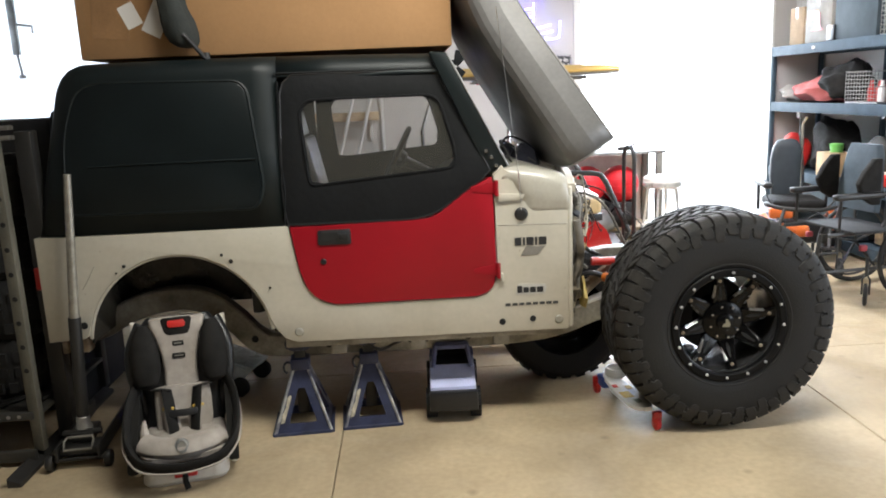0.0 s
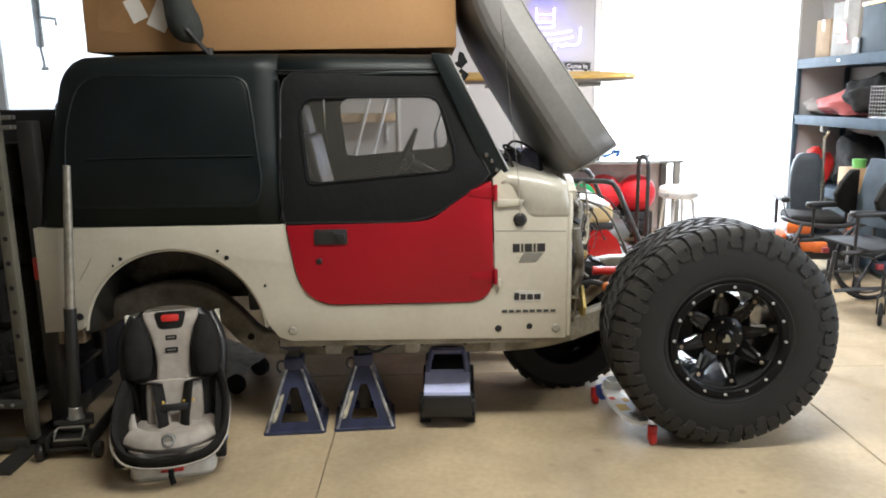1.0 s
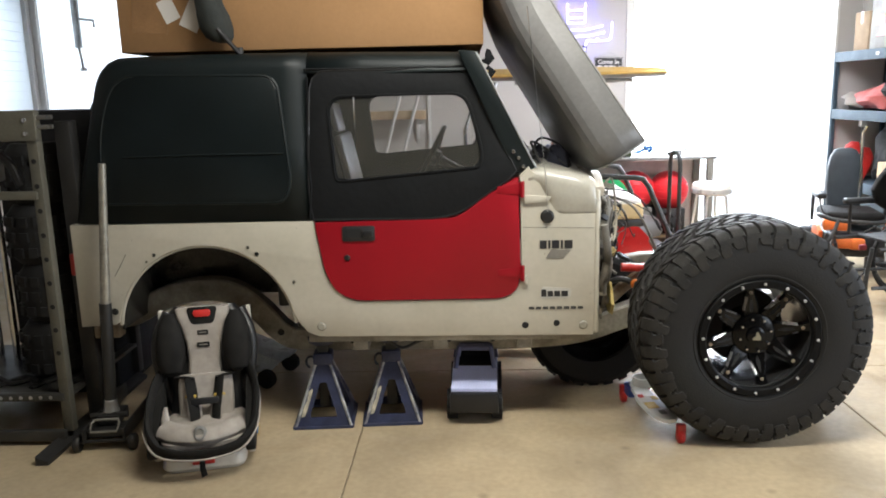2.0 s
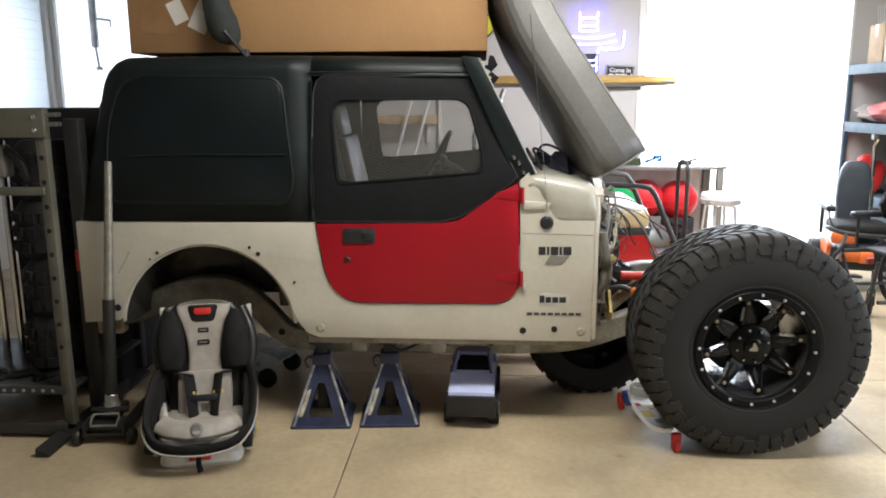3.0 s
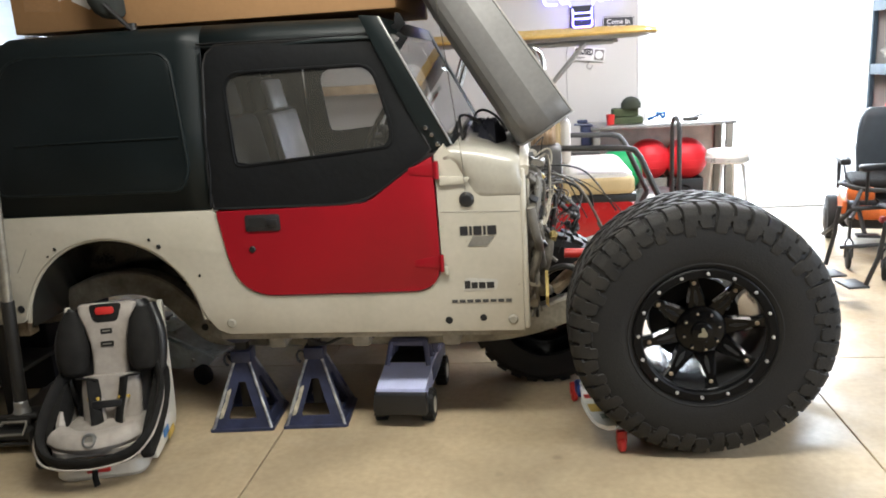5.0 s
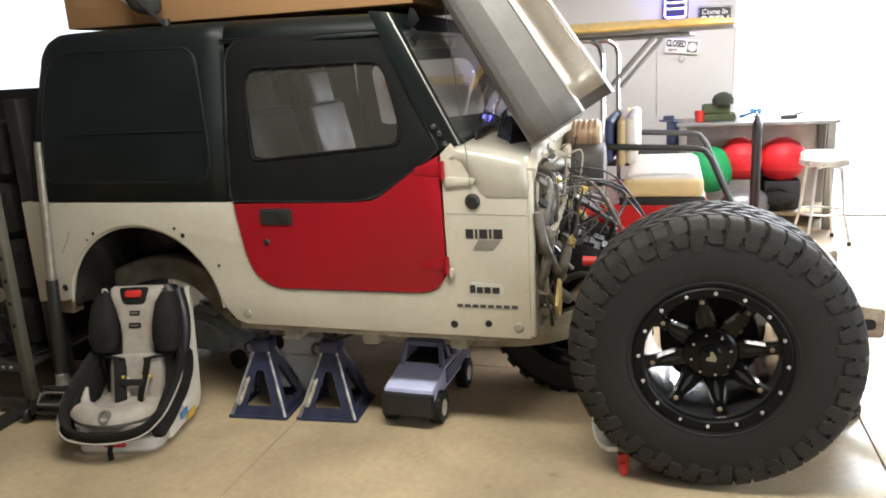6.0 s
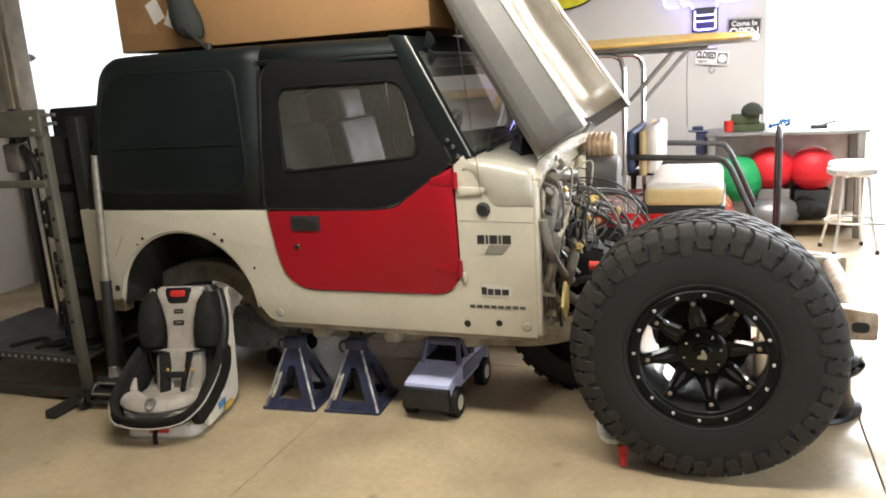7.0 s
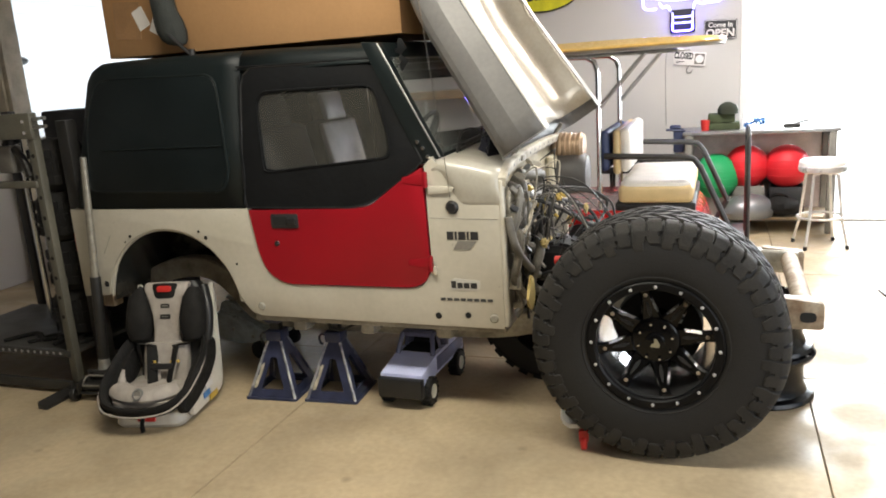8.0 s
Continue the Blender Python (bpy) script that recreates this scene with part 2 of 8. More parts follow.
def fillet(pts, r, n=5):
    """Rounds the corners of a closed outline; r is one radius or one for each point."""
    out = []
    k = len(pts)
    for i, p in enumerate(pts):
        rad = r[i] if isinstance(r, (list, tuple)) else r
        p, a, b = Vector(p), Vector(pts[i - 1]), Vector(pts[(i + 1) % k])
        if rad <= 0:
            out.append(tuple(p))
            continue
        u, v = (a - p), (b - p)
        d = min(rad, u.length * 0.49, v.length * 0.49)
        s, e = p + u.normalized() * d, p + v.normalized() * d
        for j in range(n + 1):
            q = j / n
            out.append(tuple(s * (1 - q) ** 2 + p * 2 * q * (1 - q) + e * q * q))
    return out


def prism(bm, pts, y0, y1, bev=0.0, m=None, warp=None, seg=2):
    """An outline in x and z, given depth from y0 to y1. warp(z) shifts y."""
    w = warp or (lambda z: 0.0)
    a = [bm.verts.new((x, y0 + w(z), z)) for x, z in pts]
    b = [bm.verts.new((x, y1 + w(z), z)) for x, z in pts]
    n = len(pts)
    fa, fb = bm.faces.new(a), bm.faces.new(b[::-1])
    for i in range(n):
        bm.faces.new((a[i], b[i], b[(i + 1) % n], a[(i + 1) % n]))
    made = set(a + b)
    if bev:
        r = bmesh.ops.bevel(bm, geom=list(fa.edges) + list(fb.edges), offset=bev, segments=seg, profile=0.5, affect="EDGES", clamp_overlap=True)
        made = {v for v in made if v.is_valid} | set(r["verts"])
    if m is not None:
        bmesh.ops.transform(bm, matrix=m, verts=list(made))
    return made


def smoothline(pts, n=6):
    """A soft curve through points."""
    p = [Vector(q) for q in pts]
    p = [p[0] * 2 - p[1]] + p + [p[-1] * 2 - p[-2]]
    out = []
    for i in range(1, len(p) - 2):
        a, b, c, d = p[i - 1:i + 3]
        for j in range(n):
            t = j / n
            out.append(0.5 * ((2 * b) + (c - a) * t + (2 * a - 5 * b + 4 * c - d) * t * t + (3 * b - a - 3 * c + d) * t ** 3))
    out.append(p[-2])
    return out


def tube(bm, pts, r, n=8, soft=0, closed=False, m=None, flat=1.0):
    """A round bar along points; r is one radius or one for each point."""
    pts = smoothline(pts, soft) if soft else [Vector(p) for p in pts]
    k = len(pts)
    rings, side = [], None
    for i, p in enumerate(pts):
        a = pts[i - 1] if i or closed else p
        b = pts[(i + 1) % k] if i < k - 1 or closed else p
        d = (b - a).normalized()
        if side is None:
            side = d.cross(Vector((0, 0, 1)))
            if side.length < 0.1:
                side = d.cross(Vector((0, 1, 0)))
        side = (side - d * side.dot(d)).normalized()
        up = side.cross(d)
        rad = r[min(len(r) - 1, i * len(r) // k)] if isinstance(r, (list, tuple)) else r
        rings.append([bm.verts.new(p + (side * math.cos(6.28319 * j / n) + up * flat * math.sin(6.28319 * j / n)) * rad) for j in range(n)])
    for i in range(k if closed else k - 1):
        a, b = rings[i], rings[(i + 1) % k]
        for j in range(n):
            bm.faces.new((a[j], a[(j + 1) % n], b[(j + 1) % n], b[j]))
    if not closed:
        bm.faces.new(rings[0][::-1])
        bm.faces.new(rings[-1])
    made = [v for ring in rings for v in ring]
    if m is not None:
        bmesh.ops.transform(bm, matrix=m, verts=made)
    return made


def lathe(bm, prof, n=32, m=None, closed=False):
    """A profile of (radius, height) turned about z."""
    rings = []
    for r, h in prof:
        if r < 1e-5:
            rings.append([bm.verts.new((0, 0, h))])
        else:
            rings.append([bm.verts.new((r * math.cos(6.28319 * j / n), r * math.sin(6.28319 * j / n), h)) for j in range(n)])
    k = len(rings)
    for i in range(k if closed else k - 1):
        a, b = rings[i], rings[(i + 1) % k]
        for j in range(n):
            q = (j + 1) % n
            if len(a) == 1 and len(b) == 1:
                continue
            if len(a) == 1:
                bm.faces.new((a[0], b[q], b[j]))
            elif len(b) == 1:
                bm.faces.new((a[j], a[q], b[0]))
            else:
                bm.faces.new((a[j], a[q], b[q], b[j]))
    made = [v for ring in rings for v in ring]
    if m is not None:
        bmesh.ops.transform(bm, matrix=m, verts=made)
    return made


def loft(bm, rings, closed=True, caps=True, m=None):
    """Skins rows of points of equal count."""
    vs = [[bm.verts.new(p) for p in ring] for ring in rings]
    n = len(vs[0])
    for a, b in zip(vs, vs[1:]):
        for j in range(n if closed else n - 1):
            q = (j + 1) % n
            bm.faces.new((a[j], a[q], b[q], b[j]))
    if caps:
        bm.faces.new(vs[0][::-1])
        bm.faces.new(vs[-1])
    made = [v for ring in vs for v in ring]
    if m is not None:
        bmesh.ops.transform(bm, matrix=m, verts=made)
    return made


def rrect(w, h, r, n=4):
    """A rounded rectangle about the origin."""
    return fillet([(-w / 2, -h / 2), (w / 2, -h / 2), (w / 2, h / 2), (-w / 2, h / 2)], r, n)


def arc(cx, cz, r, a0, a1, n):
    return [(cx + r * math.cos(radians(a0 + (a1 - a0) * i / n)), cz + r * math.sin(radians(a0 + (a1 - a0) * i / n))) for i in range(n + 1)]


def ball(bm, r, m, u=24, v=16):
    bmesh.ops.create_uvsphere(bm, u_segments=u, v_segments=v, radius=r, matrix=m)


def text(name, words, size, material, m, parent, bold=0.0):
    c = bpy.data.curves.new(name, "FONT")
    c.body, c.size, c.align_x, c.align_y, c.extrude, c.offset = words, size, "CENTER", "CENTER", 0.0012, bold
    c.materials.append(material)
    ob = new(name, c)
    ob.parent = parent
    ob.matrix_basis = m
    return ob


AXLE = pose(0, 0, 0, 90, 0, 0)  # turns a lathe's z into -y

# ---- the garage ----
WALL_Y, LEFT_X, RIGHT_X, FRONT_Y, TOP = 4.40, -3.05, 5.28, -5.4, 2.85
JOINT_X, JOINT_Y = (-1.6, 0.69, 2.98, 5.28), (-5.4, -3.1, -1.2, 0.74, 2.6, 4.40)


def slab(name, bm, material):
    return tagged(part(name, bm, material), kind="structure")


floor = thing("floor", "tan sealed concrete garage floor with sawn joints and stains", "floor", kind="structure")
for x0, x1 in zip((LEFT_X,) + JOINT_X[:-1], JOINT_X):
    for y0, y1 in zip(JOINT_Y, JOINT_Y[1:]):
        bm = B()
        box(bm, x0 + 0.002, x1 - 0.002, y0 + 0.002, y1 - 0.002, -0.12, 0.0, 0.003, seg=1)
        part("slab", bm, CONCRETE, floor)
bm = B()
box(bm, LEFT_X - 0.1, RIGHT_X + 0.1, FRONT_Y - 0.1, WALL_Y, -0.2, -0.025)
tagged(slab("subfloor", bm, DARK), "dark joint filler below the concrete slabs", "floor")

# back wall with the tall opening beside the workbench
bm = B()
# left edge widened to stand for the glare over the wall
OP0, OP1, OPH = 2.81, 4.72, 2.6
BW0, BW1, BZ0, BZ1 = LEFT_X + 0.06, -1.75, 1.25, 2.6
box(bm, LEFT_X - 0.15, BW0, WALL_Y, WALL_Y + 0.15, 0, TOP)
box(bm, BW1, OP0, WALL_Y, WALL_Y + 0.15, 0, TOP)
box(bm, BW0, BW1, WALL_Y, WALL_Y + 0.15, 0, BZ0)
box(bm, BW0, BW1, WALL_Y, WALL_Y + 0.15, BZ1, TOP)
box(bm, OP1, RIGHT_X + 0.15, WALL_Y, WALL_Y + 0.15, 0, TOP)
box(bm, OP0, OP1, WALL_Y, WALL_Y + 0.15, OPH, TOP)
box(bm, OP0, 3.5, WALL_Y, WALL_Y + 0.15, 0, 0.84)
tagged(slab("wall_back", bm, GREYWALL), "pale grey painted garage wall with a wide bright opening", "wall")
bm = B()
# this opening is unseen, cut to let in the added side light
RD0, RD1, RDH = -3.4, 0.7, 2.35
box(bm, RIGHT_X, RIGHT_X + 0.15, FRONT_Y, RD0, 0, TOP)
box(bm, RIGHT_X, RIGHT_X + 0.15, RD1, WALL_Y, 0, TOP)
box(bm, RIGHT_X, RIGHT_X + 0.15, RD0, RD1, RDH, TOP)
tagged(slab("wall_right", bm, WHITEWALL), "off-white garage wall with an assumed vehicle opening out of view", "wall")
bm = B()
DL0, DL1, DLZ, DLH = 2.06, 4.34, 1.2, 2.6
box(bm, LEFT_X - 0.15, LEFT_X, FRONT_Y, DL0, 0, TOP)
box(bm, LEFT_X - 0.15, LEFT_X, DL1, WALL_Y, 0, TOP)
box(bm, LEFT_X - 0.15, LEFT_X, DL0, DL1, DLH, TOP)
box(bm, LEFT_X - 0.15, LEFT_X, DL0, DL1, 0, DLZ)
tagged(slab("wall_left", bm, GREYWALL), "pale grey garage wall with a wide blind-covered window", "wall")
# wall behind the camera: unseen, added dark to weaken its reflection
bm = B()
box(bm, LEFT_X - 0.15, RIGHT_X + 0.15, FRONT_Y - 0.15, FRONT_Y, 0, TOP)
tagged(slab("wall_front", bm, DIMWALL), "unseen brown wall, kept dark to dim reflections on the car", "wall")
# ceiling is unseen; its tone is lowered to cut reflections in the glass
bm = B()
box(bm, LEFT_X - 0.15, RIGHT_X + 0.15, FRONT_Y - 0.15, WALL_Y + 0.15, TOP, TOP + 0.12)
tagged(slab("ceiling", bm, CEIL), "unseen garage ceiling, dark tan to hold back bounced light", "ceiling")

# bright distance outside both openings
bm = B()
box(bm, 1.5, 8.5, 9.0, 9.1, -0.5, 6.0)
tagged(slab("backdrop", bm, glow("overexposed_daylight", (0.95, 0.98, 1.0), 5.0)), "blown-out white daylight beyond the opening", "backdrop")
bm = B()
box(bm, 1.5, 8.5, WALL_Y + 0.15, 9.0, -0.14, -0.01)
box(bm, RIGHT_X + 0.12, 10.0, -5.4, 2.0, -0.14, -0.012)
tagged(slab("pavement", bm, mat("pale_driveway", (0.62, 0.6, 0.56), 0.8)), "pale sunlit concrete driveway outside", "pavement")

# white strips added along the opening to soften its edge as glare would
for x0, x1 in ((OP0 - 0.07, OP0 + 0.004), (OP1 - 0.004, OP1 + 0.02)):
    bm = B()
    box(bm, x0, x1, WALL_Y - 0.018, WALL_Y + 0.154, 0.0, OPH + 0.05, 0.004)
    tagged(slab("trim", bm, WHITEWALL), "white strip added to step the wall into the opening's glare", "trim")

# pale sectional door that lets daylight glow through
SHEET = bpy.data.materials.new("translucent_white_sheet")
SHEET.use_nodes = True
_n, _l = SHEET.node_tree.nodes, SHEET.node_tree.links
_t, _m = _n.new("ShaderNodeBsdfTranslucent"), _n.new("ShaderNodeMixShader")
_t.inputs["Color"].default_value = (0.9, 0.93, 0.95, 1)
_n["Principled BSDF"].inputs["Base Color"].default_value = (0.8, 0.81, 0.8, 1)
_m.inputs[0].default_value = 0.65
_l.new(_n["Principled BSDF"].outputs[0], _m.inputs[1])
_l.new(_t.outputs[0], _m.inputs[2])
_l.new(_m.outputs[0], _n["Material Output"].inputs["Surface"])
door = thing("window_1", "wide window with white slatted blinds glowing with daylight", "window", kind="structure")
for i in range(5):
    bm = B()
    z0 = DLZ + 0.004 + i * 0.278
    pts = [(LEFT_X - 0.05, z0), (LEFT_X - 0.045, z0 + 0.02)]
    box(bm, LEFT_X - 0.06, LEFT_X - 0.045, DL0, DL1, z0, z0 + 0.2778)
    for k in range(3):
        box(bm, LEFT_X - 0.046, LEFT_X - 0.04, DL0 + 0.02, DL1 - 0.02, z0 + 0.04 + k * 0.09, z0 + 0.044 + k * 0.09, 0.001, seg=1)
    part("blind_panel", bm, SHEET, door)
bm = B()
lathe(bm, [(0.0, 0.0), (0.035, 0.0), (0.03, 0.02), (0.012, 0.06), (0.0, 0.065)], 12, pose(LEFT_X - 0.04, 2.20, 1.86, 0, 90, 0))
part("knob", bm, STEEL, door, "dark conical metal knob", True)
# window assumed where the wall's left end is white; its glow is added
win2 = thing("assumed_window", "tall white glowing panel, assumed as a window at the wall's end", "window", kind="structure")
for i in range(5):
    bm = B()
    z0 = BZ0 + 0.004 + i * 0.27
    box(bm, BW0, BW1, WALL_Y + 0.04, WALL_Y + 0.055, z0, z0 + 0.2698)
    part("blind_panel", bm, SHEET, win2)

# ---- the stripped off-road car body ----
car = thing("off_road_car", "stripped cream off-road car with red half doors and black hardtop", "car")
CW = 1.50  # body width; the near side lies at y = 0


def tumble(z):
    return 0.125 * max(0.0, z - 0.97)


def bothsides(build):
    """Builds a side piece near and its mirror image on the far side."""
    for far in (False, True):
        build((lambda bm: bmesh.ops.transform(bm, matrix=Matrix.Translation((0, CW, 0)) @ Matrix.Diagonal((1, -1, 1, 1)), verts=bm.verts[:])) if far else (lambda bm: None), far)


DOORCUT = [(0.521, 0.970), (0.552, 0.755), (0.590, 0.655), (0.682, 0.604), (1.338, 0.606), (1.405, 0.640), (1.422, 0.727), (1.413, 1.148)]


def grow(pts, d):
    c = Vector((sum(p[0] for p in pts) / len(pts), sum(p[1] for p in pts) / len(pts)))
    return [tuple(Vector(p) + (Vector(p) - c).normalized() * d) for p in pts]


def tub_side(flip, far):
    cut = fillet(DOORCUT, [0, 0.05, 0.06, 0.08, 0.08, 0.05, 0.05, 0], 4)
    out = [(-0.556, 0.968)] + cut + [(1.452, 1.186), (1.475, 1.15), (1.738, 1.07), (1.736, 0.436), (0.520, 0.444), (0.47, 0.462)]
    out += arc(0.02, 0.468, 0.402, 8, 172, 26) + [(-0.40, 0.512), (-0.556, 0.503)]
    bm = B()
    prism(bm, out, 0.0, 0.035, 0.006)
    flip(bm)
    side = part("side_panel", bm, CREAM, car, "cream painted body side with open wheel arch", True)
    # rolled arch lip
    bm = B()
    tube(bm, [(x, 0.012, z) for x, z in arc(0.02, 0.468, 0.398, 6, 174, 30)], 0.009, 6)
    flip(bm)
    part("arch_lip", bm, CREAM, side, "", True)
    # drilled holes for the missing flares, dark plugs in the rocker
    for x, z, r in ((-0.194, 0.83, 0.008), (-0.23, 0.80, 0.005), (0.225, 0.857, 0.007), (0.262, 0.827, 0.010), (0.42, 0.70, 0.006), (-0.395, 0.575, 0.016), (1.436, 0.486, 0.015), (1.574, 0.494, 0.014)):
        bm = B()
        lathe(bm, [(0, 0.003), (r * 0.8, 0.003), (r, 0.0)], 14, pose(x, -0.001, z, 90))
        flip(bm)
        part("bolt_hole", bm, DARK, side, "", True)
    for x, z in ((1.691, 0.484), (0.53, 0.492)):
        bm = B()
        lathe(bm, [(0, 0.005), (0.014, 0.005), (0.02, 0.0)], 16, pose(x, -0.001, z, 90))
        flip(bm)
        part("rocker_plug", bm, mat("grey_rubber_plug", (0.38, 0.36, 0.30), 0.6) if not far else WIREGRY, side, "", True)
    # seams of the cowl side
    for pts in ([(1.424, 1.055), (1.53, 1.055)], [(1.426, 0.925), (1.73, 0.918)]):
        bm = B()
        tube(bm, [(x, -0.0002, z) for x, z in pts], 0.0018, 5)
        flip(bm)
        part("seam", bm, SEAMC, side)
    bm = B()
    tube(bm, [(-0.32, -0.0005, 0.835), (-0.345, -0.0008, 0.79), (-0.38, -0.0005, 0.735)], 0.0018, 4)
    flip(bm)
    part("scratch", bm, SEAMC, side)


bothsides(tub_side)


def half_door(flip, far):
    cut = [(0.527, 0.963), (0.558, 0.757), (0.595, 0.661), (0.684, 0.611), (1.336, 0.613), (1.400, 0.645), (1.415, 0.728), (1.407, 1.142), (1.325, 1.100), (1.165, 0.988), (1.13, 0.974), (1.06, 0.968)]
    bm = B()
    prism(bm, fillet(cut, [0.004, 0.05, 0.06, 0.08, 0.08, 0.05, 0.05, 0.01, 0.1, 0.05, 0.05, 0.1], 5), -0.008, 0.03, 0.005)
    flip(bm)
    d = part("half_door", bm, RED, car, "bright red painted steel half door", True)
    bm = B()
    prism(bm, [(x + 0.716, z + 0.912) for x, z in rrect(0.142, 0.066, 0.01)], -0.0135, -0.006, 0.002)
    flip(bm)
    h = part("door_handle", bm, INK, d, "recessed black plastic door handle", True)
    bm = B()
    prism(bm, [(x + 0.695, z + 0.914) for x, z in rrect(0.07, 0.038, 0.008)], -0.0145, -0.012)
    flip(bm)
    part("handle_recess", bm, DARK, h)
    bm = B()
    box(bm, 0.735, 0.778, -0.024, -0.012, 0.898, 0.926, 0.004)
    flip(bm)
    part("paddle", bm, BLACKP, h, "", True)
    bm = B()
    lathe(bm, [(0, 0.006), (0.01, 0.006), (0.014, 0.0)], 14, pose(0.661, -0.008, 0.805, 90))
    flip(bm)
    part("door_lock", bm, BLACKP, d, "black round key lock", True)
    for z in (0.727, 1.092):
        bm = B()
        box(bm, 1.412, 1.430, -0.022, 0.0, z - 0.032, z + 0.032, 0.004)
        tube(bm, [(1.424, -0.022, z - 0.034), (1.424, -0.022, z + 0.034)], 0.008, 8)
        prism(bm, fillet([(1.315, z - 0.016), (1.415, z - 0.026), (1.415, z + 0.026), (1.315, z + 0.012)], 0.008, 3), -0.0105, -0.007, 0.001)
        flip(bm)
        part("hinge", bm, RED, d, "red painted strap hinge", True)
        bm = B()
        if z > 1:
            prism(bm, fillet([(1.430, z - 0.064), (1.535, z - 0.056), (1.548, z - 0.034), (1.430, z - 0.026)], 0.006, 3), -0.012, 0.0, 0.003)
        else:
            box(bm, 1.43, 1.446, -0.016, 0.0, z - 0.052, z - 0.014, 0.004)
        flip(bm)
        part("hinge_leaf", bm, CREAM, d, "", True)


bothsides(half_door)


def upper_door(flip, far):
    out = fillet([(0.517, 0.974), (1.06, 0.972), (1.16, 0.992), (1.325, 1.106), (1.408, 1.154), (1.40, 1.172), (1.182, 1.600), (0.560, 1.606), (0.522, 1.56), (0.505, 1.12)], [0.01, 0.05, 0.05, 0.1, 0.01, 0.02, 0.02, 0.03, 0.03, 0.02], 4)
    hole = fillet([(0.632, 1.140), (1.243, 1.190), (1.247, 1.262), (1.183, 1.492), (0.640, 1.492), (0.604, 1.45)], [0.03, 0.03, 0.05, 0.06, 0.05, 0.05], 5)
    bm = B()
    warp = tumble
    # frame as a strip between the outer outline and the window
    N = 64

    def resample(p, n):
        p = [Vector(q) for q in p]
        c = Vector((0.93, 1.31))
        ang = lambda q: math.atan2(q.y - c.y, q.x - c.x)
        res = []
        for i in range(n):
            a = -math.pi + 2 * math.pi * i / n
            dr = Vector((math.cos(a), math.sin(a)))
            best = None
            for j in range(len(p)):
                s, e = p[j - 1] - c, p[j] - c
                den = dr.x * (e.y - s.y) - dr.y * (e.x - s.x)
                if abs(den) < 1e-9:
                    continue
                tt = (s.x * (e.y - s.y) - s.y * (e.x - s.x)) / den
                uu = (s.x * dr.y - s.y * dr.x) / den
                if tt > 0 and -1e-6 <= uu <= 1 + 1e-6:
                    best = tt if best is None else max(best, tt)
            res.append(c + dr * best)
        return res

    ro, rh = resample(out, N), resample(hole, N)
    mid = [a.lerp(b, 0.5) for a, b in zip(ro, rh)]
    rows = []
    for ring, y in ((ro, 0.012), (ro, -0.004), (mid, -0.010), (rh, -0.006), (rh, 0.004)):
        rows.append([bm.verts.new((q.x, y + warp(q.y), q.y)) for q in ring])
    for a, b in zip(rows, rows[1:]):
        for j in range(N):
            bm.faces.new((a[j], a[(j + 1) % N], b[(j + 1) % N], b[j]))
    flip(bm)
    d = part("upper_door", bm, VINYL, car, "black vinyl soft upper door", True)
    bm = B()
    vs = [bm.verts.new((x, 0.0 + warp(z), z)) for x, z in grow(hole, 0.006)]
    bm.faces.new(vs)
    flip(bm)
    w = part("window_pane", bm, CLEARVINYL, d, "hazy clear vinyl window")
    w.visible_shadow = False
    bm = B()
    tube(bm, [(x, -0.008 + warp(z), z) for x, z in grow(hole, 0.010)], 0.005, 5, closed=True)
    flip(bm)
    part("window_bead", bm, VINYL, d, "", True)
    bm = B()
    tube(bm, [(q.x, -0.004 + warp(q.y), q.y) for q in ro], 0.004, 5, closed=True)
    flip(bm)
    part("door_welt", bm, BLACKP, d, "", True)


bothsides(upper_door)


def hard_side(x, zb, zt, inset=0.0, n=7):
    """One cross-section of the hardtop, near belt over the roof to the far belt."""
    r = 0.08
    y0 = tumble(zb) + inset
    yt = tumble(zt) + inset
    pts = [(y0, zb), (y0 * 0.5 + tumble(zt - r) * 0.5 + inset * 0.5, (zb + zt - r) / 2)]
    for i in range(n + 1):
        a = math.pi / 2 * i / n
        pts.append((yt + r - r * math.cos(a), zt - r + r * math.sin(a)))
    crown = [(CW / 2, zt + 0.012)]
    return [(x, y, z) for y, z in pts] + [(x, y, z) for y, z in crown] + [(x, CW - y, z) for y, z in pts[::-1]]


ROOF = lambda x: 1.690 - 0.012 * (x - 0.2) ** 2 - 0.006 * max(0, x - 0.2)
bm = B()
rings = []
for x in (-0.556, -0.553, -0.545, -0.53, -0.50, -0.45, -0.38, -0.2, 0.0, 0.2, 0.4, 0.508):
    d = x + 0.556
    R = 0.13
    ins = R - math.sqrt(max(0.0, R * R - (R - min(d, R)) ** 2))
    ring = []
    for px, py, pz in hard_side(x, 0.972, ROOF(x) - ins * 0.75, ins * 0.55):
        lean = 0.19 * max(0.0, pz - 0.97) * max(0.0, 1 - d / 0.9)
        ring.append((px + lean, py, pz))
    rings.append(ring)
loft(bm, rings, closed=False, caps=False)
bm.faces.new([v for v in list(bm.verts)[:len(rings[0])]][::-1])
rings = [hard_side(x, 1.603, ROOF(x)) for x in (0.506, 0.75, 1.0, 1.15, 1.185)]
rings.append([(1.215, y, 1.603 + (z - 1.603) * 0.75) for x, y, z in rings[-1]])
loft(bm, rings, closed=False, caps=False)
top = part("hardtop", bm, HARDTOP, car, "matt black fibreglass hardtop", True)
sol = top.modifiers.new("thickness", "SOLIDIFY")
sol.thickness, sol.offset = 0.018, -1


